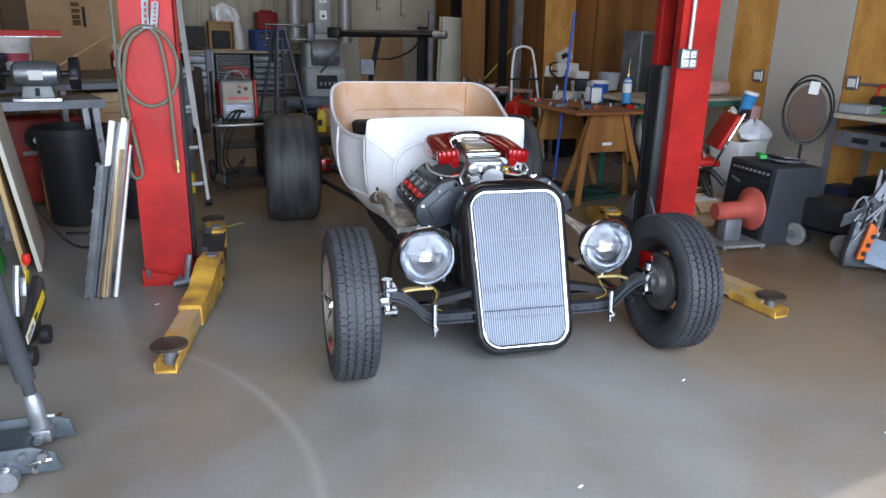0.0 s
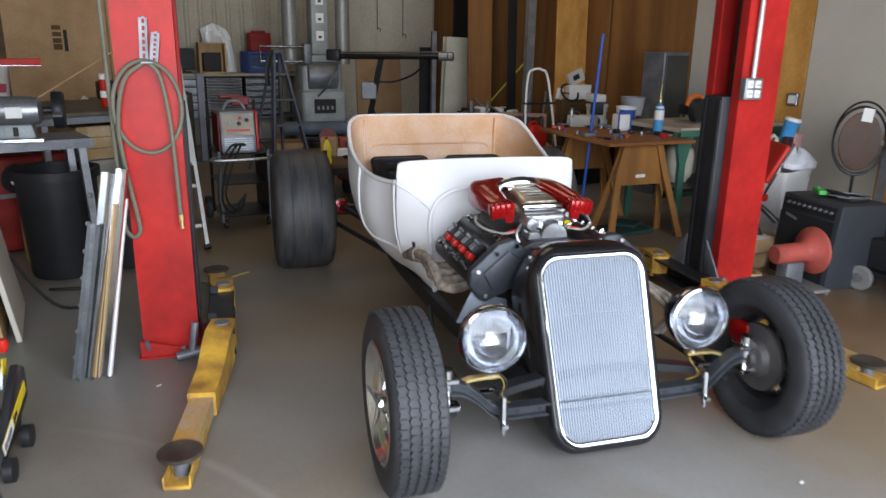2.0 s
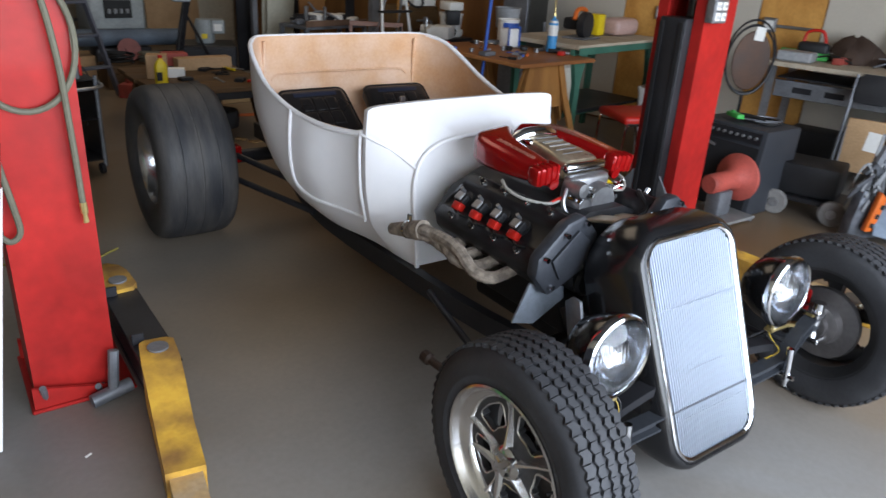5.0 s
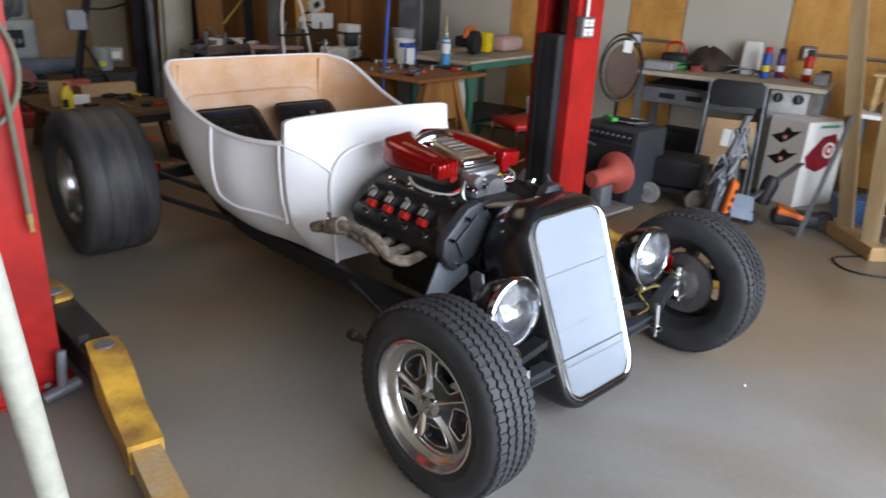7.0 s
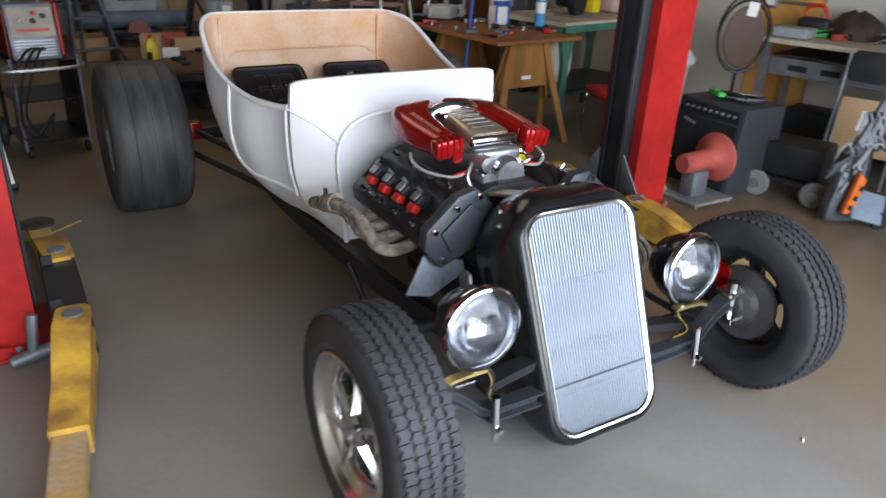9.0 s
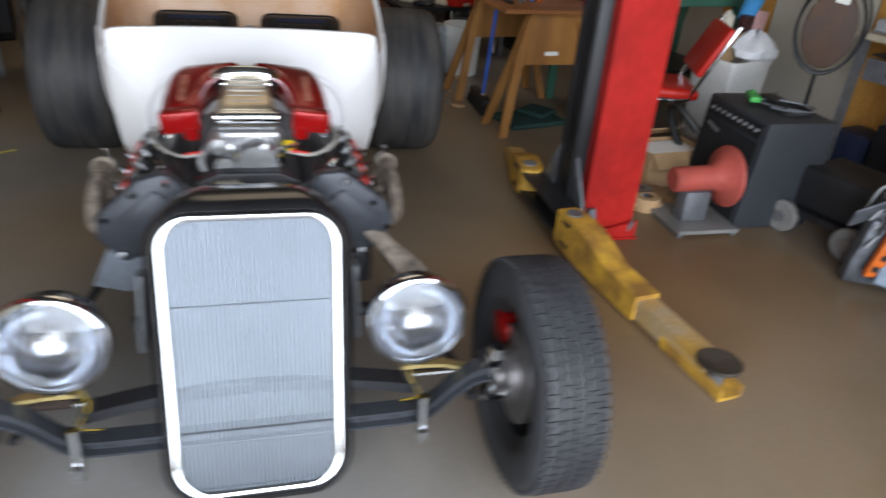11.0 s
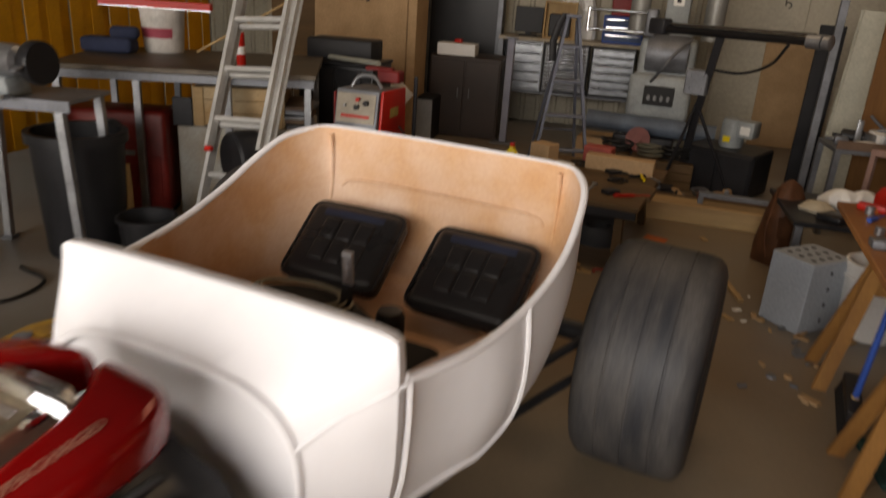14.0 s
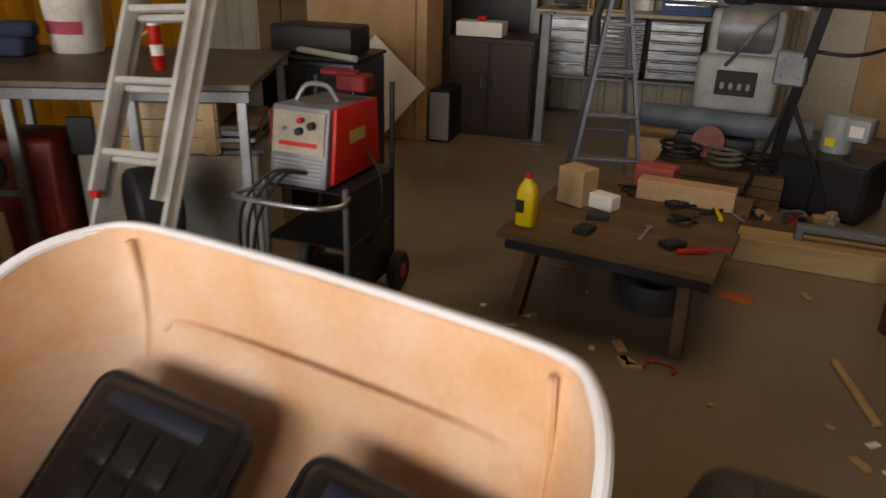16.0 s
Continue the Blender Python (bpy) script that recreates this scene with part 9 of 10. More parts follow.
ps = thing("circular_saw", "black and orange circular saw on the bench", "power saw", (2.55, 3.2, 0.852), 20)
bm = bm_new()
span(bm, (-0.16, -0.1, 0), (0.16, 0.1, 0.012), 0.003)
part("base", bm, DULL_STEEL, ps)
bm = bm_new()
lathe(bm, [(0.03, -0.03), (0.10, -0.03), (0.105, 0.0), (0.10, 0.03), (0.03, 0.03)], pose(-0.02, -0.03, 0.10, 90, 0, 0), 24, cap=True)
span(bm, (-0.06, 0.0, 0.06), (0.1, 0.15, 0.15), 0.02, 2)
part("motor", bm, BLACK_PLASTIC, ps)
bm = bm_new()
tube(bm, smooth([(-0.1, 0.03, 0.14), (-0.06, 0.03, 0.21), (0.08, 0.03, 0.21), (0.14, 0.03, 0.13)], 4), 0.018, 10)
part("handle", bm, ORANGE, ps, "orange handle")
bm = bm_new()
span(bm, (-0.05, -0.06, 0), (0.05, 0.06, 0.17), 0.012, 2)
solo("yellow_canister", bm, YELLOW, "yellow plastic canister on the bench", "canister", (2.86, 3.35, 0.852), 10)
bm = bm_new()
box(bm, (0.34, 0.2, 0.14), (0, 0, 0.07), bevel=0.05, seg=3)
solo("plastic_bag", bm, mat("pink_clear_film", (0.50, 0.33, 0.29), 0.35, dark=0.8, bump=0.3), "crumpled pinkish plastic bag on the bench", "bag", (3.12, 3.32, 0.852), 10)
bm = bm_new()
lathe(bm, [(0.001, 0), (0.09, 0.0), (0.11, 0.16), (0.115, 0.165), (0.105, 0.165), (0.085, 0.01), (0.001, 0.008)], None, 22)
solo("grey_pail", bm, GREY_PLASTIC, "small pale grey pail beside the tools", "pail", (2.35, 3.9, 0.852), 0)
tank = thing("gas_cylinder", "dull cream gas cylinder on the lower bench shelf", "gas cylinder", (2.47, 3.26, 0.337))
tank.matrix_world = pose(2.47, 3.26, 0.337) @ Matrix.Scale(0.78, 4)
bm = bm_new()
lathe(bm, [(0.10, 0.0), (0.11, 0.03), (0.14, 0.06), (0.155, 0.12), (0.155, 0.30), (0.14, 0.37), (0.09, 0.41), (0.04, 0.42)], None, 26, cap=True)
part("tank", bm, CREAM, tank)
bm = bm_new()
lathe(bm, [(0.10, 0.40), (0.105, 0.47), (0.098, 0.47), (0.093, 0.40)], None, 22)
part("collar", bm, CREAM, tank)

# red chair with tubular legs
rc = thing("red_chair", "red vinyl chair with chrome tube frame", "chair", (2.31, 2.33, 0), -109)
bm = bm_new()
box(bm, (0.40, 0.40, 0.06), (0, 0, 0.43), bevel=0.025, seg=3)
part("seat", bm, RED_PLASTIC, rc)
bm = bm_new()
box(bm, (0.38, 0.04, 0.30), (0, 0.235, 0.67), (-26, 0, 0), 0.018, 3)
part("backrest", bm, RED_PLASTIC, rc)
for s in (-1, 1):
    bm = bm_new()
    tube(bm, smooth([(s * 0.19, -0.19, 0.0), (s * 0.19, -0.18, 0.36), (s * 0.19, -0.12, 0.40), (s * 0.19, 0.12, 0.40), (s * 0.19, 0.17, 0.48), (s * 0.18, 0.33, 0.82)], 4), 0.011, 8)
    part("front_leg", bm, CHROME, rc)
    bm = bm_new()
    tube(bm, [(s * 0.18, 0.10, 0.40), (s * 0.2, 0.22, 0.0)], 0.011, 8)
    part("rear_leg", bm, CHROME, rc)
# white bin heaped with packets
wbin = thing("white_bin", "white plastic bin heaped with packets and bags", "bin", (2.98, 2.62, 0), 20)
bm = bm_new()
rings(bm, [[(x * k, y * k, z) for x, y in round_rect(0.2, -0.16, 0.16, 0.03, 3)] for z, k in ((0, 0.82), (0.02, 0.85), (0.50, 1.0), (0.52, 1.04), (0.54, 1.04), (0.54, 0.97), (0.05, 0.84))])
part("bin_body", bm, WHITE_PLASTIC, wbin)
bm = bm_new()
box(bm, (0.16, 0.14, 0.2), (0, 0, 0.1), (4, 6, 0), 0.02, 2)
solo("paper_packet", bm, CARD, "brown paper packet in the white bin", "packet", (2.89, 2.63, 0.50), 20)
bm = bm_new()
lps = []
for z, k in ((0.0, 0.75), (0.03, 1.0), (0.08, 1.05), (0.13, 0.8), (0.17, 0.4), (0.18, 0.1)):
    lps.append([(0.15 * k * math.cos(a) * (1 + 0.16 * math.sin(4 * a + 22 * z) + 0.08 * math.sin(9 * a)), 0.13 * k * math.sin(a) * (1 + 0.14 * math.sin(5 * a + 1)), z * (0.9 + 0.12 * math.sin(3 * a))) for a in [2 * math.pi * i / 28 for i in range(28)]])
rings(bm, lps)
solo("carrier_bag", bm, mat("white_thin_film", (0.72, 0.73, 0.76), 0.35, dark=0.85, grain=30, bump=0.5), "crumpled white carrier bag in the white bin", "carrier bag", (3.07, 2.57, 0.535), 20)
bm = bm_new()
box(bm, (0.10, 0.05, 0.12), (0, 0, 0.06), (0, 6, 0), 0.01, 2)
solo("pink_packet", bm, mat("pale_pink_card", (0.62, 0.36, 0.34), 0.6), "pale pink packet on the heap", "packet", (3.10, 2.63, 0.70), 10)
bm = bm_new()
box(bm, (0.09, 0.06, 0.10), (0, 0, 0.05), (6, 0, 0), 0.012, 2)
solo("dark_packet", bm, mat("dark_red_packet", (0.06, 0.02, 0.02), 0.4), "dark red packet on the heap", "packet", (2.99, 2.60, 0.695), 25)
cup = thing("paper_cup", "blue and white drinks tub on the heap", "tub", (3.02, 2.66, 0.755), 0, rx=8, ry=10)
bm = bm_new()
lathe(bm, [(0.001, 0), (0.05, 0.0), (0.06, 0.16), (0.064, 0.165), (0.001, 0.17)], None, 20)
part("tub_body", bm, CYAN, cup)
bm = bm_new()
lathe(bm, [(0.0, 0.19), (0.062, 0.188), (0.067, 0.165), (0.061, 0.16)], None, 20)
part("tub_lid", bm, WHITE_PLASTIC, cup)
bm = bm_new()
lathe(bm, [(0.001, 0), (0.04, 0.0), (0.042, 0.08), (0.015, 0.11), (0.001, 0.12)], None, 16)
solo("cream_bottle", bm, CREAM, "small cream bottle on the heap", "bottle", (2.87, 2.62, 0.70))

# guitar amplifier
am = thing("guitar_amplifier", "black guitar amplifier with dark grille cloth", "amplifier", (2.46, 1.55, 0), 0)
bm = bm_new()
prism(bm, [(-0.20, 0.0), (0.22, 0.0), (0.22, 0.54), (-0.15, 0.54)], 0.50, pose(0, -0.25, 0), 0.012)
part("cabinet", bm, mat("black_vinyl_tolex", (0.035, 0.038, 0.045), 0.55, dark=0.75, grain=160, bump=0.3), am, "black vinyl-covered cabinet")
bm = bm_new()
prism(bm, [(-0.206, 0.03), (-0.2, 0.03), (-0.166, 0.43), (-0.172, 0.43)], 0.44, pose(0, -0.22, 0))
part("grille_cloth", bm, mat("black_grille_cloth", (0.016, 0.016, 0.018), 0.9, grain=260, bump=0.8), am, "black grille cloth")
bm = bm_new()
prism(bm, [(-0.172, 0.45), (-0.166, 0.45), (-0.158, 0.52), (-0.164, 0.52)], 0.44, pose(0, -0.22, 0))
pan = part("control_panel", bm, BLACK_STEEL, am)
for k in range(9):
    bm = bm_new()
    cyl(bm, (-0.168, -0.19 + 0.045 * k, 0.49), (-0.185, -0.19 + 0.045 * k, 0.487), 0.009, n=10)
    part("knob", bm, GALV, pan)
bm = bm_new()
box(bm, (0.004, 0.10, 0.018), (-0.178, 0.13, 0.40), (12, 5, 0))
part("maker_mark", bm, GALV, am, "pale slanted maker mark")
bm = bm_new()
tube(bm, smooth([(0.02, -0.10, 0.545), (0.03, -0.08, 0.57), (0.03, 0.08, 0.57), (0.02, 0.10, 0.545)], 4), 0.012, 8)
part("carry_handle", bm, BLACK_PLASTIC, am)
bm = bm_new()
box(bm, (0.14, 0.05, 0.03), (0, 0, 0.015), (0, 0, 0), 0.008, 2)
box(bm, (0.03, 0.02, 0.01), (0.03, 0, 0.034), bevel=0.003)
solo("green_power_strip", bm, GREEN, "bright green power strip on the amplifier", "power strip", (2.42, 1.62, 0.558), 65)
for k in range(3):
    bm = bm_new()
    tube(bm, smooth([(0.1 * math.cos(a + k), 0.12 * math.sin(a * 1.1 + k), 0.008 + 0.006 * k) for a in [0.8 * i for i in range(10)]], 4), 0.005, 6)
    solo("coiled_lead", bm, (WIRE, BLACK_PLASTIC, DULL_STEEL)[k], "dark lead coiled on the amplifier", "cable", (2.54, 1.50, 0.542), 40 * k, "leads on the amplifier")
bm = bm_new()
tube(bm, smooth([(2.3, 1.82, 0.32), (2.22, 1.92, 0.42), (2.24, 2.02, 0.36), (2.3, 2.0, 0.22), (2.35, 1.9, 0.1)], 5), 0.02, 10)
solo("black_hose", bm, WIRE, "thick black hose looped behind the amplifier", "hose")
# rust red polisher on a steel plate
vi = thing("red_blower", "dusty red cast-iron blower with a flared mouth on a steel plate", "blower", (2.08, 1.36, 0), 0)
bm = bm_new()
span(bm, (-0.16, -0.13, 0.015), (0.17, 0.2, 0.035), 0.004)
part("steel_plate", bm, mat("grey_plate", (0.33, 0.33, 0.32), 0.45, 0.5), vi, "grey steel base plate")
for x in (-0.14, 0.15):
    bm = bm_new()
    span(bm, (x - 0.012, -0.12, 0.0), (x + 0.012, 0.19, 0.014))
    part("skid", bm, DULL_STEEL, vi)
bm = bm_new()
tube(bm, [(-0.16, 0.02, 0.24), (-0.15, 0.02, 0.24), (0.04, 0.02, 0.245), (0.07, 0.02, 0.25), (0.10, 0.02, 0.25), (0.115, 0.02, 0.25), (0.13, 0.02, 0.25)], [0.05, 0.06, 0.062, 0.075, 0.12, 0.145, 0.15], 26)
part("casting", bm, RUST, vi, "red flared casting")
bm = bm_new()
lathe(bm, [(0.001, 0.0), (0.09, 0.004), (0.10, 0.012)], pose(0.129, 0.02, 0.25, 0, 90, 0), 22)
part("dark_mouth", bm, BLACK_STEEL, vi)
bm = bm_new()
span(bm, (-0.09, -0.03, 0.035), (0.04, 0.07, 0.19), 0.012, 2)
part("pedestal", bm, DULL_STEEL, vi)
bm = bm_new()
tube(bm, [(-0.10, -0.06, 0.24), (-0.10, -0.06, 0.24), (-0.10, 0.1, 0.24)], [0.02, 0.022, 0.022], 10)
part("boss", bm, RUST, vi)
# carton with sheet, rolls on the floor behind the column
ca = thing("open_carton", "open brown carton with folded flaps on the floor", "carton", (2.22, 1.95, 0), 8)
bm = bm_new()
for lo, hi in (((-0.19, -0.12, 0), (0.19, -0.112, 0.2)), ((-0.19, 0.112, 0), (0.19, 0.12, 0.2)), ((-0.19, -0.112, 0), (-0.182, 0.112, 0.2)), ((0.182, -0.112, 0), (0.19, 0.112, 0.2)), ((-0.182, -0.112, 0), (0.182, 0.112, 0.008))):
    span(bm, lo, hi)
part("carton_body", bm, CARD, ca)
for y, rx in ((-0.16, 40), (0.16, -35)):
    bm = bm_new()
    box(bm, (0.37, 0.10, 0.006), (0, y, 0.22 if y > 0 else 0.17), (rx, 0, 0))
    part("carton_flap", bm, CARD, ca)
bm = bm_new()
span(bm, (-0.15, -0.09, 0.0), (0.15, 0.09, 0.18), 0.01)
solo("white_packet", bm, PAPER, "white packet inside the open carton", "packet", (2.22, 1.95, 0.01), 8)
random.seed(14)
for k in range(9):
    bm = bm_new()
    if k % 3 == 0:
        lathe(bm, [(0.03, 0), (0.065, 0.0), (0.07, 0.02), (0.07, 0.05), (0.065, 0.07), (0.03, 0.07)], None, 20)
        mt, nm, lb = (CARD, GALV)[k % 2], "tape_roll", "roll of tape on the floor behind the column"
    elif k % 3 == 1:
        box(bm, (0.16, 0.08, 0.03), (0, 0, 0.02), (0, 6, 0), 0.01, 2)
        mt, nm, lb = CARD, "cardboard_piece", "crushed cardboard piece on the floor"
    else:
        box(bm, (0.07, 0.05, 0.05), (0, 0, 0.026), (0, 0, 0), 0.014, 2)
        mt, nm, lb = (DULL_STEEL, YELLOW, PAPER)[k % 3], "small_part", "small loose part on the floor"
    solo(nm, bm, mt, lb, nm.replace("_", " "), (random.uniform(1.80, 2.0), random.uniform(1.5, 1.95), 0.0), random.uniform(0, 180), "floor clutter by the column")

# brown round plate on a stand with a hose reel ring
di = thing("dish_heater", "oval copper-brown dish heater on a metal ring stand", "heater", (3.10, 2.02, 0), -38)
di.matrix_world = pose(3.10, 2.02, 0, 0, 0, -38) @ Matrix.Diagonal((0.82, 1.0, 1.0, 1.0))
bm = bm_new()
lathe(bm, [(0.001, -0.006), (0.205, -0.006), (0.21, 0.0), (0.205, 0.006), (0.001, 0.006)], pose(0, 0, 0.83, 90, 0, 0) @ Matrix.Diagonal((0.78, 1.0, 1, 1)), 40)
part("dish", bm, BROWN_DISC, di, "copper-brown reflector dish")
bm = bm_new()
tube(bm, [(0.205 * math.cos(a), 0.02, 0.83 + 0.245 * math.sin(a)) for a in [2 * math.pi * i / 40 for i in range(40)]], 0.010, 8, closed=True)
tube(bm, [(0.215 * math.cos(a) + 0.015, 0.06, 0.85 + 0.26 * math.sin(a)) for a in [2 * math.pi * i / 40 for i in range(40)]], 0.008, 8, closed=True)
part("ring", bm, BLACK_STEEL, di)
bm = bm_new()
cyl(bm, (0, 0.03, 0.02), (0, 0.03, 0.60), 0.014, n=10)
part("stem", bm, BLACK_STEEL, di)
bm = bm_new()
lathe(bm, [(0.001, 0.03), (0.03, 0.03), (0.17, 0.012), (0.18, 0.0)], pose(0, 0.03, 0), 26)
part("foot", bm, BLACK_STEEL, di)
bm = bm_new()
box(bm, (0.085, 0.002, 0.095), (0.03, -0.011, 1.02), (0, 6, 0))
part("paper_note", bm, PAPER, di, "white paper note")

# grey workbench along the wall
BD = pose(3.30, 1.98, 0, 0, 0, -76)        # local x runs along the bench front, y into the wall
wbn = new("wall_bench")
wbn.matrix_world = BD
tagged(wbn, "long grey steel workbench with a pale top along the wall", "workbench")
bm = bm_new()
span(bm, (-0.05, -0.02, 0.80), (1.41, 0.62, 0.835), 0.004)
part("bench_top", bm, BENCH_TOP, wbn, "pale worn wooden top")
for x in (0.02, 1.37):
    for y in (0.03, 0.56):
        bm = bm_new()
        prism(bm, [(-0.03, -0.03), (0.03, -0.03), (0.03, -0.024), (-0.024, -0.024), (-0.024, 0.03), (-0.03, 0.03)], 0.80, Matrix.Translation((x, y, 0)) @ Matrix(((1, 0, 0, 0), (0, 0, 1, 0), (0, 1, 0, 0), (0, 0, 0, 1))))
        part("leg", bm, GALV, wbn)
bm = bm_new()
span(bm, (0.055, 0.02, 0.585), (0.95, 0.035, 0.705), 0.003)
ap = part("drawer_front", bm, DULL_STEEL, wbn, "grey steel drawer front")
for x in (0.19, 0.41, 0.66):
    bm = bm_new()
    span(bm, (x, 0.012, 0.625), (x + 0.13, 0.019, 0.665), 0.012)
    part("hand_slot", bm, BLACK_STEEL, ap)
bm = bm_new()
span(bm, (0.055, 0.05, 0.715), (0.98, 0.58, 0.725))
part("under_shelf", bm, BLACK_STEEL, wbn)

wcab = new("white_cabinet")
wcab.matrix_world = BD
tagged(wcab, "white enamelled steel cabinet with two dark dials under the bench", "cabinet")
bm = bm_new()
span(bm, (1.03, 0.04, 0.0), (1.31, 0.52, 0.79), 0.008, 2)
part("cabinet_body", bm, mat("white_enamel", (0.55, 0.56, 0.55), 0.4, dark=0.8, blotch=5), wcab)
for x in (1.09, 1.235):
    bm = bm_new()
    cyl(bm, Vector((x, 0.041, 0.735)), Vector((x, 0.022, 0.735)), 0.036, n=18)
    dial = part("dial", bm, BLACK_PLASTIC, wcab, "round black dial")
    bm = bm_new()
    span(bm, (x - 0.004, 0.014, 0.708), (x + 0.004, 0.022, 0.762), 0.002)
    part("pointer", bm, GREY_PLASTIC, dial)


def on_bench(name, bm, mt, label, cat, x, y, rz=0.0, group=""):
    p = BD @ Vector((x, y, 0.837))
    return solo(name, bm, mt, label, cat, tuple(p), rz - 76, group)


def can(x, y, body, cap, label, h=0.2):
    p = BD @ Vector((x, y, 0.837))
    c = thing("spray_can", label, "spray can", tuple(p), 0, "spray cans")
    bm = bm_new()
    lathe(bm, [(0.001, 0), (0.031, 0.0), (0.033, 0.008), (0.033, h * 0.76), (0.026, h * 0.82), (0.024, h * 0.82)], None, 18)
    b = part("can_body", bm, body, c)
    bm = bm_new()
    lathe(bm, [(0.027, h * 0.8), (0.028, h * 0.97), (0.02, h), (0.001, h)], None, 18)
    part("can_cap", bm, cap, c)
    bm = bm_new()
    lathe(bm, [(0.0335, h * 0.22), (0.0335, h * 0.42)], None, 18)
    part("label_band", bm, YELLOW if cap is RED_PLASTIC else PAPER, b)


can(0.915, 0.32, BLUE, RED_PLASTIC, "blue and yellow spray can with a red cap", 0.24)
can(1.00, 0.46, mat("violet_can", (0.10, 0.06, 0.24), 0.35), BLACK_PLASTIC, "violet spray can with a black cap", 0.23)
can(1.21, 0.39, RED_PLASTIC, BLACK_PLASTIC, "red and white spray can with a black cap", 0.24)
bm = bm_new()
rings(bm, [[(x * k, y * k2, z) for x, y in round_rect(0.075, -0.05, 0.05, 0.02, 3)] for z, k, k2 in ((0, 0.95, 1), (0.06, 1, 1.05), (0.2, 0.95, 0.7), (0.26, 0.9, 0.25))])
on_bench("paper_sack", bm, PAPER, "white paper sack standing on the bench", "sack", 0.765, 0.50)
bm = bm_new()
lps = []
for z, k in ((0.0, 1.0), (0.06, 1.08), (0.13, 0.85), (0.19, 0.5), (0.22, 0.15)):
    lps.append([(0.17 * k * math.cos(a) * (1 + 0.25 * math.sin(3 * a + 14 * z) + 0.12 * math.sin(7 * a)), 0.10 * k * math.sin(a) * (1 + 0.25 * math.sin(5 * a + 2 + 20 * z)), z * (0.85 + 0.08 * math.sin(2 * a + 1))) for a in [2 * math.pi * i / 22 for i in range(22)]])
rings(bm, lps)
on_bench("leather_bag", bm, mat("dark_brown_hide", (0.055, 0.032, 0.022), 0.7, dark=0.5, bump=0.4), "slumped brown leather bag on the bench", "bag", 0.43, 0.46)
bm = bm_new()
span(bm, (-0.17, -0.13, 0), (0.17, 0.13, 0.05), 0.004)
on_bench("green_folder", bm, GREEN, "bright green folder lying on the bench", "folder", 0.10, 0.42, 14)
bm = bm_new()
span(bm, (-0.12, -0.09, 0), (0.12, 0.09, 0.07), 0.01)
on_bench("grey_tray", bm, GREY_PLASTIC, "pale grey plastic tray on the bench", "tray", 0.13, 0.14)
bm = bm_new()
box(bm, (0.08, 0.06, 0.10), (0, 0, 0.05), bevel=0.02, seg=2)
on_bench("black_charger", bm, BLACK_PLASTIC, "small black charger on the bench", "charger", 1.35, 0.36)
bm = bm_new()
span(bm, (-0.05, -0.04, 0), (0.05, 0.04, 0.09), 0.006)
on_bench("grey_tin", bm, GALV, "small bare metal tin on the bench", "tin", 1.34, 0.20)
random.seed(23)
for k in range(16):
    bm = bm_new()
    if k % 2:
        tube(bm, smooth([(0, 0, 0.01), (0.1, 0.02, 0.04), (0.2, -0.03, 0.05), (0.3, 0.02, 0.012)], 4), 0.007, 7)
        mt, nm, lb = (WIRE, DULL_STEEL, RED_PLASTIC)[k % 3], "bench_lead", "lead trailing on the bench"
    else:
        box(bm, (random.uniform(0.05, 0.16), random.uniform(0.04, 0.08), random.uniform(0.02, 0.06)), (0, 0, 0.02), bevel=0.008, seg=2)
        mt, nm, lb = (BLACK_PLASTIC, DULL_STEEL, RUST, YELLOW)[k % 4], "small_tool", "small tool lying on the bench"
    on_bench(nm, bm, mt, lb, nm.replace("_", " "), random.uniform(0.05, 1.12), random.uniform(0.25, 0.55), random.uniform(0, 180), "things on the wall bench")
ht = thing("hedge_trimmer", "dark hedge trimmer lying along the bench", "hedge trimmer", tuple(BD @ Vector((0.16, 0.42, 0.86))), -70)
bm = bm_new()
box(bm, (0.22, 0.11, 0.10), (0, 0, 0.05), bevel=0.03, seg=3)
part("tool_body", bm, BLACK_PLASTIC, ht)
bm = bm_new()
span(bm, (0.1, -0.025, 0.03), (0.62, 0.025, 0.042), 0.003)
part("cutter_bar", bm, DULL_STEEL, ht)
for k in range(12):
    bm = bm_new()
    span(bm, (0.13 + 0.04 * k, -0.045, 0.033), (0.142 + 0.04 * k, 0.045, 0.039))
    part("tooth", bm, GALV, ht)
bm = bm_new()
tube(bm, smooth([(-0.08, 0, 0.09), (-0.06, 0, 0.17), (0.04, 0, 0.18), (0.08, 0, 0.09)], 4), 0.012, 8)
part("handle", bm, RED_PLASTIC, ht, "red grip")
# under the bench; the brown box has shade put into its colour
for x, y, s1, mt, nm, lb in ((0.35, 0.30, (0.36, 0.3, 0.34), BLACK_PLASTIC, "black_crate", "black plastic crate under the bench"), (0.0, 0.35, (0.25, 0.25, 0.22), mat("dark_blue_bin", (0.02, 0.03, 0.07), 0.5), "blue_bin", "dark blue bin under the bench"), (1.45, 0.3, (0.4, 0.3, 0.3), mat("shaded_brown_box", (0.22, 0.12, 0.06), 0.8), "brown_box", "brown box under the bench")):
    bm = bm_new()
    span(bm, (-s1[0] / 2, -s1[1] / 2, 0), (s1[0] / 2, s1[1] / 2, s1[2]), 0.015, 2)
    p = BD @ Vector((x, y, 0))
    solo(nm, bm, mt, lb, nm.replace("_", " "), tuple(p), -76)

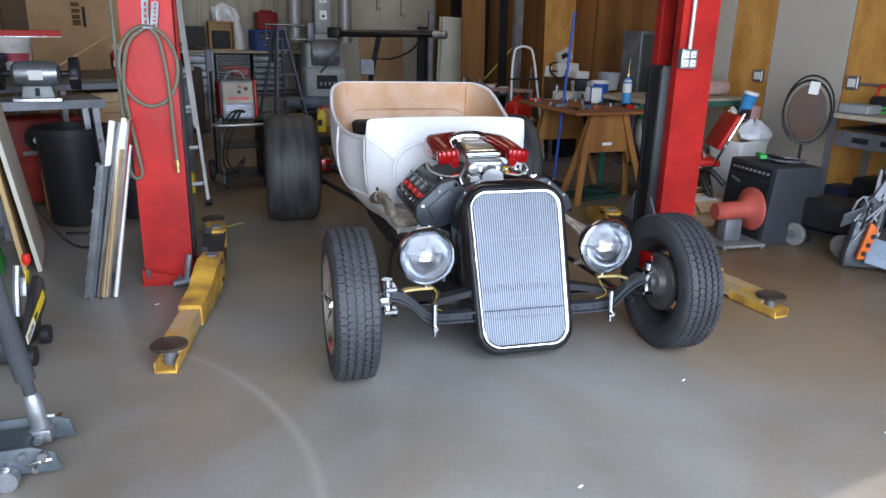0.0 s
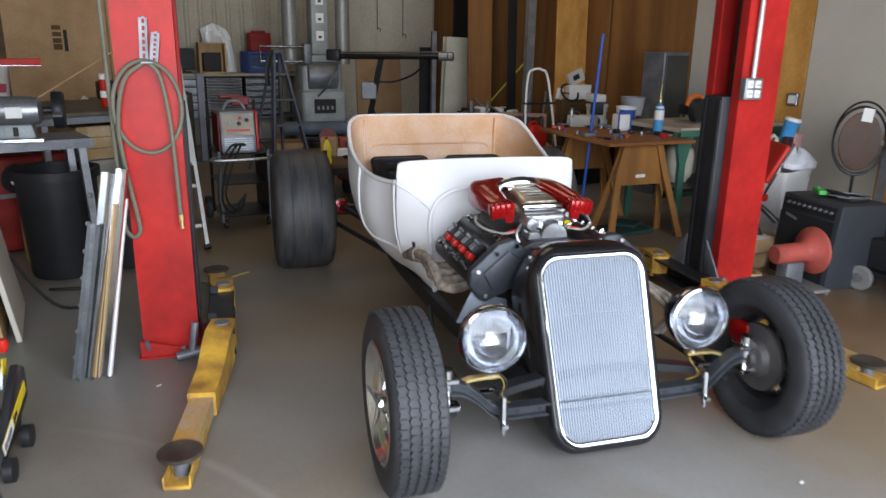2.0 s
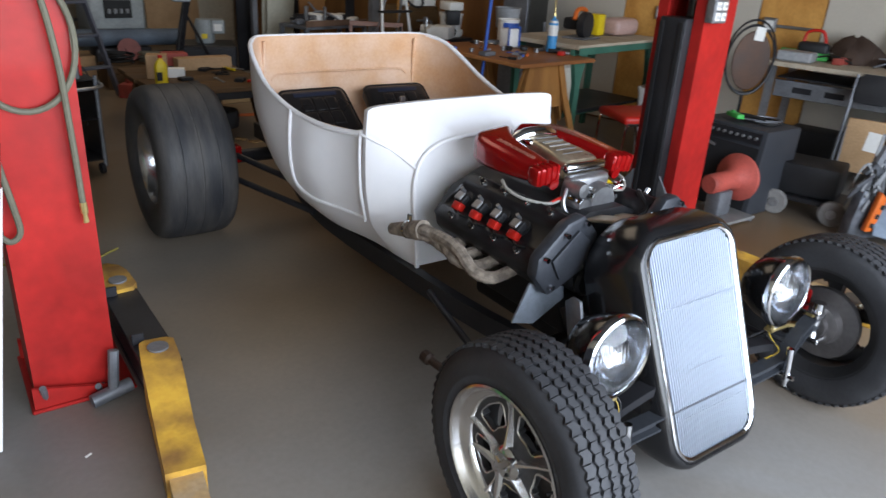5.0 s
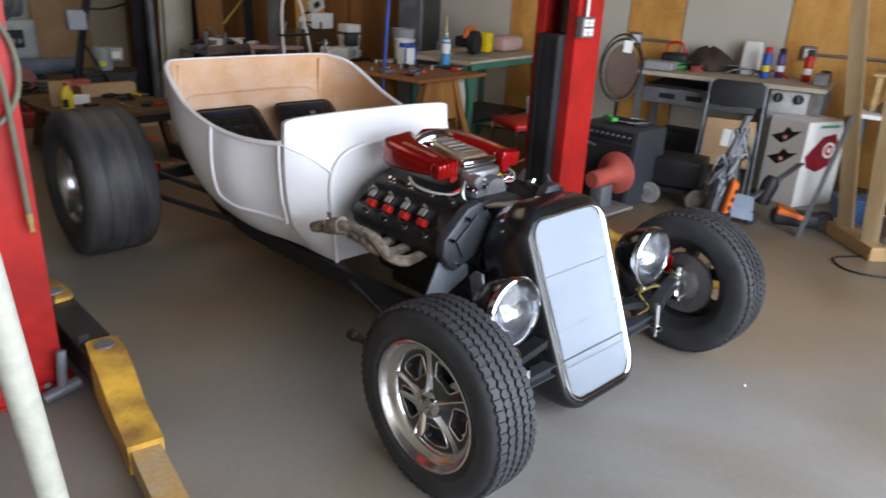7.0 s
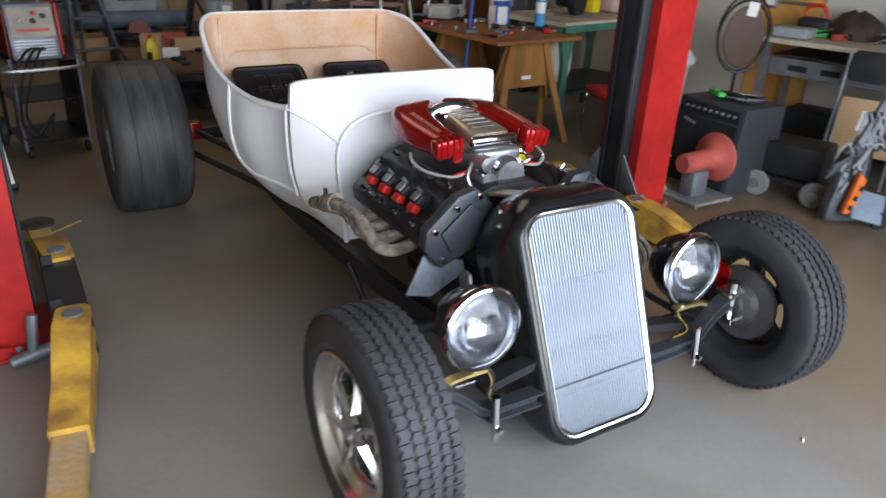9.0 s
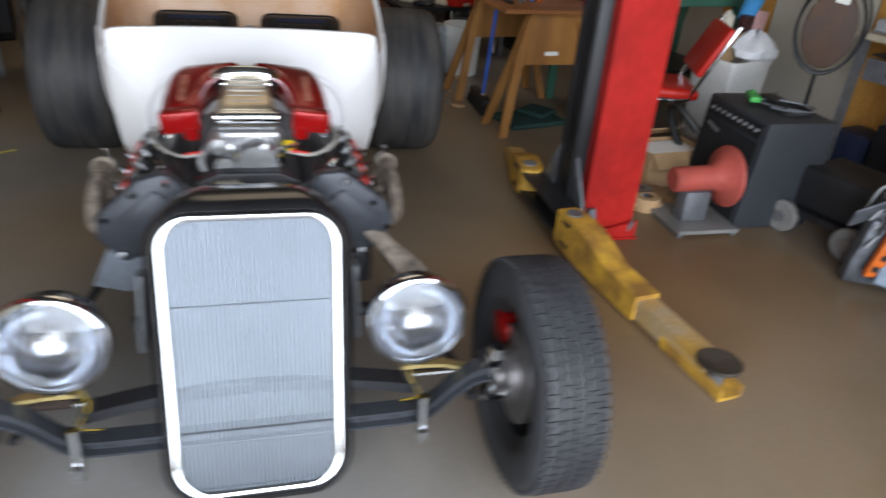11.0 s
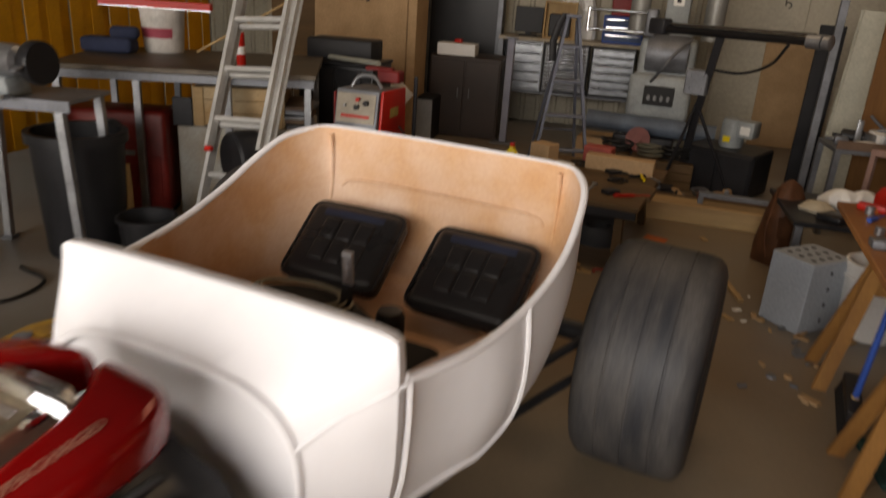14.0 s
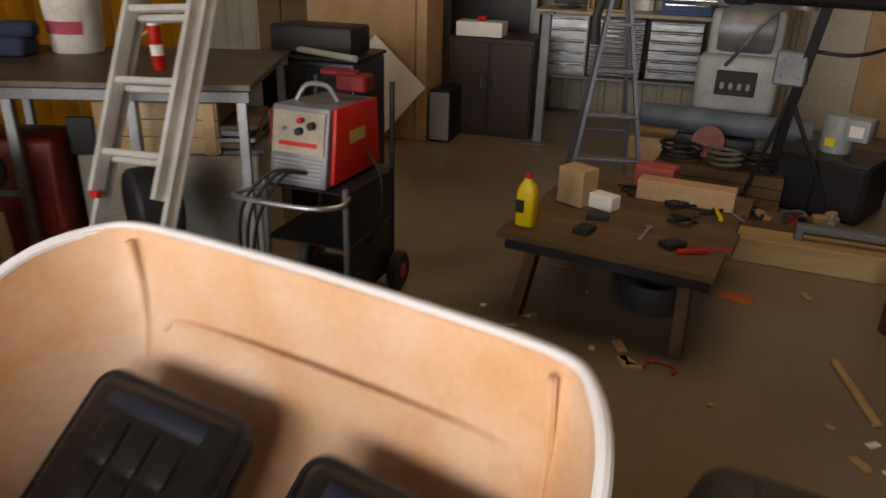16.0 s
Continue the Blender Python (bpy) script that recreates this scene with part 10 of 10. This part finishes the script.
# wall sheets, sockets, conduit
RW = ROOM @ pose(U1, 0, 0, 0, 0, -90)      # local x runs towards the door, -y out of the wall
# strand boards far from the door take the dimmed plywood colour
for x, w, nm, mt in ((-1.865, 0.745, "wall_panel", WALL_GREY), (-0.57, 0.835, "wall_panel", WALL_GREY), (-3.12, 0.84, "wall_panel", WALL_GREY), (-5.4, 1.2, "osb_panel", PLY_DARK), (-4.15, 1.2, "osb_panel", PLY_DARK), (-2.47, 0.445, "osb_panel", PLY), (-1.24, 0.485, "osb_panel", PLY), (0.45, 1.185, "osb_panel", PLY), (1.66, 1.2, "osb_panel", PLY)):
    bm = bm_new()
    span(bm, (x - w / 2, -0.03, 0.02), (x + w / 2, -0.012, 2.44), 0.002)
    ob = new(nm, mesh_of(nm, bm, mt))
    ob.matrix_world = RW
    tagged(ob, "grey painted board fixed to the wall" if mt is WALL_GREY else "orange-brown strand board on the wall", "wall panel", kind="structure")
cd = new("wall_conduit")
cd.matrix_world = RW
tagged(cd, "thin metal conduit with socket boxes along the wall", "conduit")
bm = bm_new()
cyl(bm, (-1.38, -0.05, 1.03), (-0.992, -0.05, 1.03), 0.012, n=10)
cyl(bm, (0.05, -0.05, 1.03), (2.2, -0.05, 1.03), 0.012, n=10)
part("conduit_tube", bm, GALV, cd)
for x in (-2.32, -1.38, 0.05):
    bm = bm_new()
    span(bm, (x - 0.05, -0.075, 0.98), (x + 0.05, -0.031, 1.09), 0.006)
    sbx = part("conduit_box", bm, GALV, cd)
    bm = bm_new()
    span(bm, (x - 0.035, -0.082, 1.0), (x + 0.035, -0.075, 1.07), 0.004)
    part("plug", bm, WHITE_PLASTIC, sbx)
bm = bm_new()
span(bm, (-0.05, -0.03, 0), (0.05, 0.03, 2.6), 0.004)
solo("pale_board", bm, mat("pale_weathered_board", (0.42, 0.38, 0.32), 0.8), "pale weathered board leaning on the wall", "board", (3.72, 3.02, 0), 10, ry=9)
bm = bm_new()
span(bm, (-0.17, -0.14, 0), (0.17, 0.14, 1.42), 0.006)
lk = thing("steel_locker", "narrow grey steel locker standing at the wall", "locker", (3.0, 4.42, 0), 14)
part("locker_body", bm, DULL_STEEL, lk)
bm = bm_new()
span(bm, (-0.155, -0.156, 0.03), (0.155, -0.142, 1.39), 0.004)
ldr = part("door", bm, mat("dark_locker_door", (0.07, 0.07, 0.065), 0.45, 0.3, dark=0.7), lk, "dark grey locker door")
bm = bm_new()
span(bm, (0.10, -0.175, 0.75), (0.12, -0.157, 0.85), 0.003)
part("handle", bm, GALV, ldr)

# folding chair, carton, handtruck, hoist parts
fc = thing("folding_chair", "black padded folding chair leaning on the bench", "folding chair", (3.29, 1.12, 0), -70, rx=-5)
bm = bm_new()
rings(bm, [[(x * k, y, z) for x, y in round_rect(0.20, -0.02, 0.02, 0.018, 3)] for z, k in ((0.66, 0.9), (0.68, 0.98), (0.74, 1.0), (0.82, 0.98), (0.85, 0.8))])
part("back_pad", bm, BLACK_PLASTIC, fc, "black padded back")
for s in (-1, 1):
    bm = bm_new()
    tube(bm, [(s * 0.22, 0, 0.0), (s * 0.20, 0, 0.84)], 0.011, 8)
    part("frame_tube", bm, DULL_STEEL, fc)
    bm = bm_new()
    tube(bm, [(s * 0.18, -0.03, 0.0), (s * 0.18, -0.02, 0.5)], 0.011, 8)
    part("folded_leg", bm, DULL_STEEL, fc)
bm = bm_new()
box(bm, (0.36, 0.03, 0.36), (0, -0.02, 0.38), bevel=0.012, seg=2)
part("folded_seat", bm, CARD, fc, "worn brown folded seat")
bm = bm_new()
box(bm, (0.09, 0.003, 0.13), (0.0, -0.038, 0.42), (0, 5, 0))
box(bm, (0.08, 0.003, 0.12), (0.11, -0.038, 0.41), (0, -4, 0))
part("paper_label", bm, PAPER, fc)
HOIST_GREY = mat("scuffed_hoist_steel", (0.14, 0.15, 0.17), 0.5, 0.4, dark=0.5, blotch=11)
HOIST_BLUE = mat("pale_blue_plate", (0.22, 0.27, 0.33), 0.45, 0.3, dark=0.7)
hoi = thing("hoist_stand", "grey folded engine hoist with orange bracket", "hoist", (2.56, 0.74, 0), -25)
bm = bm_new()
prism(bm, [(-0.12, 0.0), (0.14, 0.0), (0.13, 0.05), (0.06, 0.20), (0.0, 0.28), (-0.08, 0.30), (-0.11, 0.1)], 0.08, pose(0, -0.04, 0.02), 0.012)
part("base_casting", bm, HOIST_GREY, hoi, "grey pressed-steel base")
bm = bm_new()
prism(bm, [(-0.02, 0.0), (0.035, 0.0), (0.07, 0.20), (0.025, 0.24)], 0.04, pose(-0.05, -0.11, 0.09), 0.008)
orb = part("orange_bracket", bm, ORANGE, hoi, "orange slotted bracket")
for k in range(3):
    bm = bm_new()
    box(bm, (0.026, 0.004, 0.028), (-0.038 + 0.018 * k, -0.112, 0.13 + 0.055 * k), (0, 10, 0), 0.004)
    part("slot", bm, INK, orb)
for p0, p1 in (((0.05, 0, 0.22), (0.12, 0.1, 0.62)), ((-0.05, 0.02, 0.3), (0.18, 0.12, 0.70)), ((0.1, 0.0, 0.06), (0.48, -0.12, 0.42))):
    bm = bm_new()
    rings(bm, [[(Vector(p) + Vector(o)) for o in ((-0.02, -0.015, 0), (0.02, -0.015, 0), (0.02, 0.015, 0), (-0.02, 0.015, 0))] for p in (p0, p1)])
    part("hoist_tube", bm, DULL_STEEL, hoi)
for at, size, rot, mt in (((0.08, -0.10, 0.13), (0.20, 0.012, 0.17), (-24, 14, 0), "blue"), ((-0.10, -0.02, 0.34), (0.16, 0.012, 0.12), (30, -20, 20), "grey"), ((0.02, 0.05, 0.40), (0.10, 0.05, 0.09), (10, 35, 0), "grey"), ((0.16, -0.05, 0.05), (0.16, 0.10, 0.03), (0, 0, 12), "blue")):
    bm = bm_new()
    box(bm, size, at, rot, 0.005)
    part("hoist_plate", bm, HOIST_BLUE if mt == "blue" else HOIST_GREY, hoi)
random.seed(3)
for k in range(16):
    bm = bm_new()
    tube(bm, smooth([(random.uniform(-0.1, 0.05), 0.01 * k - 0.08, random.uniform(0.2, 0.33)), (random.uniform(-0.05, 0.15), 0.05, 0.45), (random.uniform(0.0, 0.25), 0.1, 0.40), (random.uniform(0.0, 0.2), 0.08, 0.62)], 4), 0.007, 6)
    part("hoist_cable", bm, (WIRE, GREY_PLASTIC)[k % 2], hoi)
for y in (-0.1, 0.1):
    bm = bm_new()
    cyl(bm, (0.17, y - 0.015, 0.05), (0.17, y + 0.015, 0.05), 0.05, n=18)
    part("hoist_wheel", bm, BLACK_PLASTIC, hoi)
htk = thing("hand_truck", "low steel trolley with pale rubber wheels", "trolley", (2.68, 1.14, 0), 18)
bm = bm_new()
span(bm, (-0.1, -0.2, 0.10), (0.22, 0.2, 0.13), 0.004)
part("trolley_plate", bm, BLACK_STEEL, htk)
for y in (-0.16, 0.18):
    bm = bm_new()
    lathe(bm, [(0.025, -0.018), (0.07, -0.018), (0.08, -0.01), (0.08, 0.01), (0.07, 0.018), (0.025, 0.018)], pose(-0.13, y, 0.082, 0, 90, 0), 22, cap=True)
    tw = part("trolley_wheel", bm, mat("pale_rubber", (0.22, 0.21, 0.20), 0.7), htk, "grey rubber wheel")
    bm = bm_new()
    cyl(bm, (-0.155, y, 0.082), (-0.105, y, 0.082), 0.03, n=14)
    part("wheel_hub", bm, GALV, tw)
bm = bm_new()
span(bm, (-0.12, -0.15, 0), (0.2, 0.2, 0.2), 0.02, 2)
solo("dark_box", bm, BLACK_PLASTIC, "dark box riding on the trolley", "box", (2.74, 1.16, 0.132), 18)
# white printed carton
tc = thing("printed_carton", "tall white carton printed with dark red rings", "carton", (3.576, 0.658, 0), -110)
bm = bm_new()
span(bm, (-0.17, -0.20, 0.0), (0.17, 0.20, 0.63), 0.003)
part("carton_body", bm, PAPER, tc)
DARKRED = mat("printed_dark_red", (0.30, 0.015, 0.03), 0.6)
SIDE = pose(0.17, 0, 0, 0, 0, 90) @ Matrix.Diagonal((1.6, 1, 1, 1))
bm = bm_new()
prism(bm, [(-0.09, 0.30), (-0.02, 0.26), (0.06, 0.31), (0.10, 0.42), (0.06, 0.54), (-0.02, 0.52), (-0.07, 0.44), (-0.11, 0.38)], 0.002, SIDE @ pose(0, -0.0025, 0))
bd = part("printed_blob", bm, DARKRED, tc, "dark red printed shape")
for r, mt, o in ((0.060, PAPER, 0.0015), (0.040, RED_PLASTIC, 0.0022), (0.020, PAPER, 0.003)):
    bm = bm_new()
    lathe(bm, [(0.001, 0), (r, 0.0), (r, 0.0008)], SIDE @ Matrix.Diagonal((0.625, 1, 1, 1)) @ pose(0.05, -0.0022 - o, 0.42, 90, 0, 0), 24)
    part("printed_ring", bm, mt, bd)
for z in (0.33, 0.49):
    bm = bm_new()
    prism(bm, [(-0.10, z - 0.01), (-0.03, z - 0.05), (0.01, z - 0.02), (0.09, z + 0.07), (0.03, z + 0.05), (0.0, z + 0.08), (-0.03, z + 0.03)], 0.002, pose(0, -0.2025, 0) @ Matrix.Diagonal((1.4, 1, 1, 1)))
    part("printed_shape", bm, INK, tc)
    for r, mt, o in ((0.026, RED_PLASTIC, 0.001), (0.014, PAPER, 0.0018)):
        bm = bm_new()
        lathe(bm, [(0.001, 0), (r, 0.0), (r, 0.0008)], pose(-0.01, -0.2025 - o, z, 90, 0, 0), 16)
        part("printed_dot", bm, mt, tc)
bm = bm_new()
span(bm, (-0.05, -0.0025, 0.585), (0.07, -0.0005, 0.605))
bmesh.ops.transform(bm, matrix=SIDE, verts=bm.verts[:])
part("printed_bar", bm, mat("printed_green", (0.1, 0.45, 0.3), 0.6), tc)
mwr = thing("garden_tool", "black and orange garden power tool on the floor", "power tool", (2.96, 0.42, 0), -60)
bm = bm_new()
box(bm, (0.30, 0.14, 0.10), (0, -0.12, 0.07), (0, 0, 0), 0.03, 3)
part("tool_body", bm, BLACK_PLASTIC, mwr)
bm = bm_new()
box(bm, (0.2, 0.145, 0.05), (-0.03, -0.12, 0.10), (0, 12, 0), 0.02, 2)
part("tool_cover", bm, ORANGE, mwr, "orange cover")
bm = bm_new()
lathe(bm, [(0.02, -0.03), (0.06, -0.03), (0.07, 0.0), (0.06, 0.03), (0.02, 0.03)], pose(0.17, -0.12, 0.07, 90, 0, 0), 20, cap=True)
part("tool_wheel", bm, BLACK_PLASTIC, mwr)
bm = bm_new()
lathe(bm, [(0.03, 0.0), (0.05, 0.01), (0.055, 0.16), (0.04, 0.20)], pose(-0.22, -0.05, 0.12, 0, 14, 0), 18, cap=True)
part("tool_motor", bm, BLACK_PLASTIC, mwr)
stv = thing("steel_prop", "dark steel prop leaning across the cartons", "prop", (2.696, 0.26, 0), 0)
bm = bm_new()
rings(bm, [[(Vector(p) + Vector(o)) for o in ((-0.02, -0.01, 0), (0.02, -0.01, 0), (0.02, 0.01, 0), (-0.02, 0.01, 0))] for p in ((0, 0, 0), (0.12, -0.11, 0.8))])
part("prop_bar", bm, DULL_STEEL, stv)
# timber stand with two studs
STUD = wood("dusty_pine_stud", (0.37, 0.27, 0.15), (0.22, 0.14, 0.065), axis=2)
for x, y, dx, dy in ((2.888, 0.053, -0.11, 0.34), (2.70, -0.15, -0.05, 0.17)):
    bm = bm_new()
    rings(bm, [[(a + ex, b + ey, z) for ex, ey in ((-0.019, -0.045), (0.019, -0.045), (0.019, 0.045), (-0.019, 0.045))] for a, b, z in ((0, 0, 0), (dx, dy, 2.2))])
    solo("timber_stud", bm, STUD, "upright pine stud on a timber block", "stud", (x, y, 0.089), 0, "timber studs")
bm = bm_new()
span(bm, (-0.30, -0.06, 0), (0.28, 0.06, 0.088), 0.004)
solo("timber_block", bm, PINE_FLAT, "short timber block under the studs", "block", (2.83, -0.02, 0), 48)
bm = bm_new()
cyl(bm, (0, 0, 0), (0.05, 0.0, 2.3), 0.03, n=16)
solo("steel_duct", bm, GALV, "shiny steel duct pipe standing at the wall", "duct", (3.75, -0.1, 0))
# further bench, purple bag, wire cage, canvas sack
b2 = thing("small_bench", "small white-topped bench near the door", "workbench", (3.62, -0.05, 0), -76)
bm = bm_new()
span(bm, (-0.4, -0.25, 0.72), (0.55, 0.3, 0.75), 0.004)
part("bench_top", bm, WHITE_PLASTIC, b2)
for x in (-0.36, 0.5):
    for y in (-0.21, 0.26):
        bm = bm_new()
        span(bm, (x - 0.022, y - 0.022, 0), (x + 0.022, y + 0.022, 0.72))
        part("leg", bm, BLUE_GREY, b2)
bm = bm_new()
box(bm, (0.34, 0.26, 0.05), (0, 0, 0.026), bevel=0.02, seg=2)
solo("black_tray", bm, BLACK_PLASTIC, "black tray on the small bench", "tray", (3.6, 0.05, 0.752), -70)
bm = bm_new()
box(bm, (0.5, 0.3, 0.07), (0, 0, 0.05), (3, 0, 0), 0.03, 3)
solo("sleeping_mat", bm, mat("red_tan_cloth", (0.42, 0.20, 0.11), 0.85, tint=(0.50, 0.28, 0.15), blotch=10), "folded red and tan mat on a shelf", "mat", (3.75, -0.15, 1.02), -76)
sf = bm_new()
span(sf, (-0.45, -0.18, 0.985), (0.5, 0.18, 1.005), 0.003)
span(sf, (-0.42, -0.15, 0.752), (-0.39, 0.15, 0.985))
span(sf, (0.44, -0.15, 0.752), (0.47, 0.15, 0.985))
solo("bench_riser", sf, PINE_FLAT, "wooden riser shelf on the small bench", "shelf", (3.72, -0.12, 0), -76)
bm = bm_new()
lathe(bm, [(0.001, 0), (0.07, 0.0), (0.09, 0.07), (0.085, 0.07), (0.065, 0.01), (0.001, 0.008)], None, 18)
solo("cream_bowl", bm, CREAM, "small cream bowl on the small bench", "bowl", (3.52, -0.2, 0.752))
bm = bm_new()
lps = []
for z, k in ((0.0, 0.9), (0.2, 1.05), (0.5, 1.0), (0.75, 0.8), (0.86, 0.35)):
    lps.append([(0.2 * k * math.cos(a) * (1 + 0.08 * math.sin(4 * a + 6 * z)), 0.17 * k * math.sin(a) * (1 + 0.1 * math.sin(5 * a)), z) for a in [2 * math.pi * i / 22 for i in range(22)]])
rings(bm, lps)
solo("purple_bag", bm, PURPLE, "tall slumped purple cloth bag", "bag", (3.42, -0.40, 0))
bm = bm_new()
lathe(bm, [(0.001, 0.0), (0.10, 0.0), (0.11, 0.02), (0.12, 0.15), (0.10, 0.17), (0.001, 0.175)], None, 20)
solo("red_tub", bm, mat("dull_red_plastic", (0.30, 0.02, 0.02), 0.5), "red plastic tub on the floor", "tub", (3.30, -0.22, 0))
wcg = thing("wire_cage", "galvanised wire plant cage standing on the floor", "wire cage", (3.18, -0.12, 0))
for z, r in ((0.12, 0.10), (0.30, 0.12), (0.48, 0.14)):
    bm = bm_new()
    tube(bm, [(r * math.cos(a), r * math.sin(a), z) for a in [2 * math.pi * i / 24 for i in range(24)]], 0.003, 5, closed=True)
    part("wire_ring", bm, GALV, wcg)
for k in range(4):
    a = math.pi / 2 * k
    bm = bm_new()
    tube(bm, [(0.09 * math.cos(a), 0.09 * math.sin(a), 0.0), (0.17 * math.cos(a), 0.17 * math.sin(a), 0.85)], 0.003, 5)
    part("wire_leg", bm, GALV, wcg)
for k, (x, y, rz) in enumerate(((2.86, -0.22, 20), (2.95, -0.30, 55))):
    shoe = thing("white_trainer", "worn white trainer lying on the floor", "shoe", (x, y, 0), rz, "pair of trainers")
    bm = bm_new()
    rings(bm, [[(0.12 * s2 - 0.0, 0.035 * w * math.cos(a), 0.045 + 0.035 * h * math.sin(a)) for a in [2 * math.pi * i / 12 for i in range(12)]] for s2, w, h in ((-1, 0.6, 0.9), (-0.8, 1, 1.1), (-0.2, 0.95, 1.2), (0.4, 1.1, 0.8), (0.9, 0.9, 0.6), (1.05, 0.4, 0.3))])
    part("upper", bm, WHITE_PLASTIC, shoe)
    bm = bm_new()
    rings(bm, [[(x2, y2 * 1.0, z) for x2, y2 in round_rect(0.125, -0.036, 0.036, 0.03, 4)] for z in (0.0, 0.02)])
    part("sole", bm, GREY_PLASTIC, shoe)
bm = bm_new()
lps = []
for z, k in ((0.0, 1.05), (0.12, 1.0), (0.3, 0.85), (0.44, 0.62), (0.5, 0.3)):
    lps.append([(0.2 * k * math.cos(a) * (1 + 0.07 * math.sin(5 * a + 8 * z)), 0.2 * k * math.sin(a) * (1 + 0.09 * math.sin(3 * a + 1)), z) for a in [2 * math.pi * i / 24 for i in range(24)]])
rings(bm, lps)
solo("canvas_sack", bm, CANVAS, "slumped tan canvas sack on the floor", "sack", (2.74, -0.60, 0))
bm = bm_new()
tube(bm, smooth([(2.9, -0.1, 0.008), (2.65, -0.15, 0.008), (2.45, -0.05, 0.008), (2.3, -0.2, 0.008), (2.45, -0.5, 0.008)], 5), 0.006, 6)
solo("floor_cable", bm, WIRE, "black cable trailing over the floor", "cable")

tote = thing("blue_tote", "blue plastic storage tote on the floor", "storage tote", (3.42, 0.16, 0), -60)
bm = bm_new()
rings(bm, [[(x * k, y * k, z) for x, y in round_rect(0.15, -0.10, 0.10, 0.02, 3)] for z, k in ((0, 0.9), (0.15, 1.0), (0.152, 0.96), (0.02, 0.87))])
part("tote_body", bm, BLUE_TOTE, tote)
bm = bm_new()
span(bm, (-0.157, -0.108, 0.151), (0.157, 0.108, 0.168), 0.005)
part("tote_lid", bm, BLUE_TOTE, tote)
for k, (x, y, w, h, rz, tilt) in enumerate(((1.86, 1.62, 0.22, 0.16, 20, 3), (2.0, 1.78, 0.30, 0.18, -35, 8), (1.80, 1.86, 0.18, 0.26, 60, 5), (2.06, 1.62, 0.16, 0.12, 75, 4))):
    bm = bm_new()
    box(bm, (w, h, 0.008), (0, 0, 0.006 + 0.5 * w * math.sin(radians(tilt))), (0, tilt, 0), 0.001)
    solo("cardboard_flap", bm, CARD, "torn cardboard flap lying behind the column", "cardboard", (x, y, 0.0), rz, "cardboard by the column")
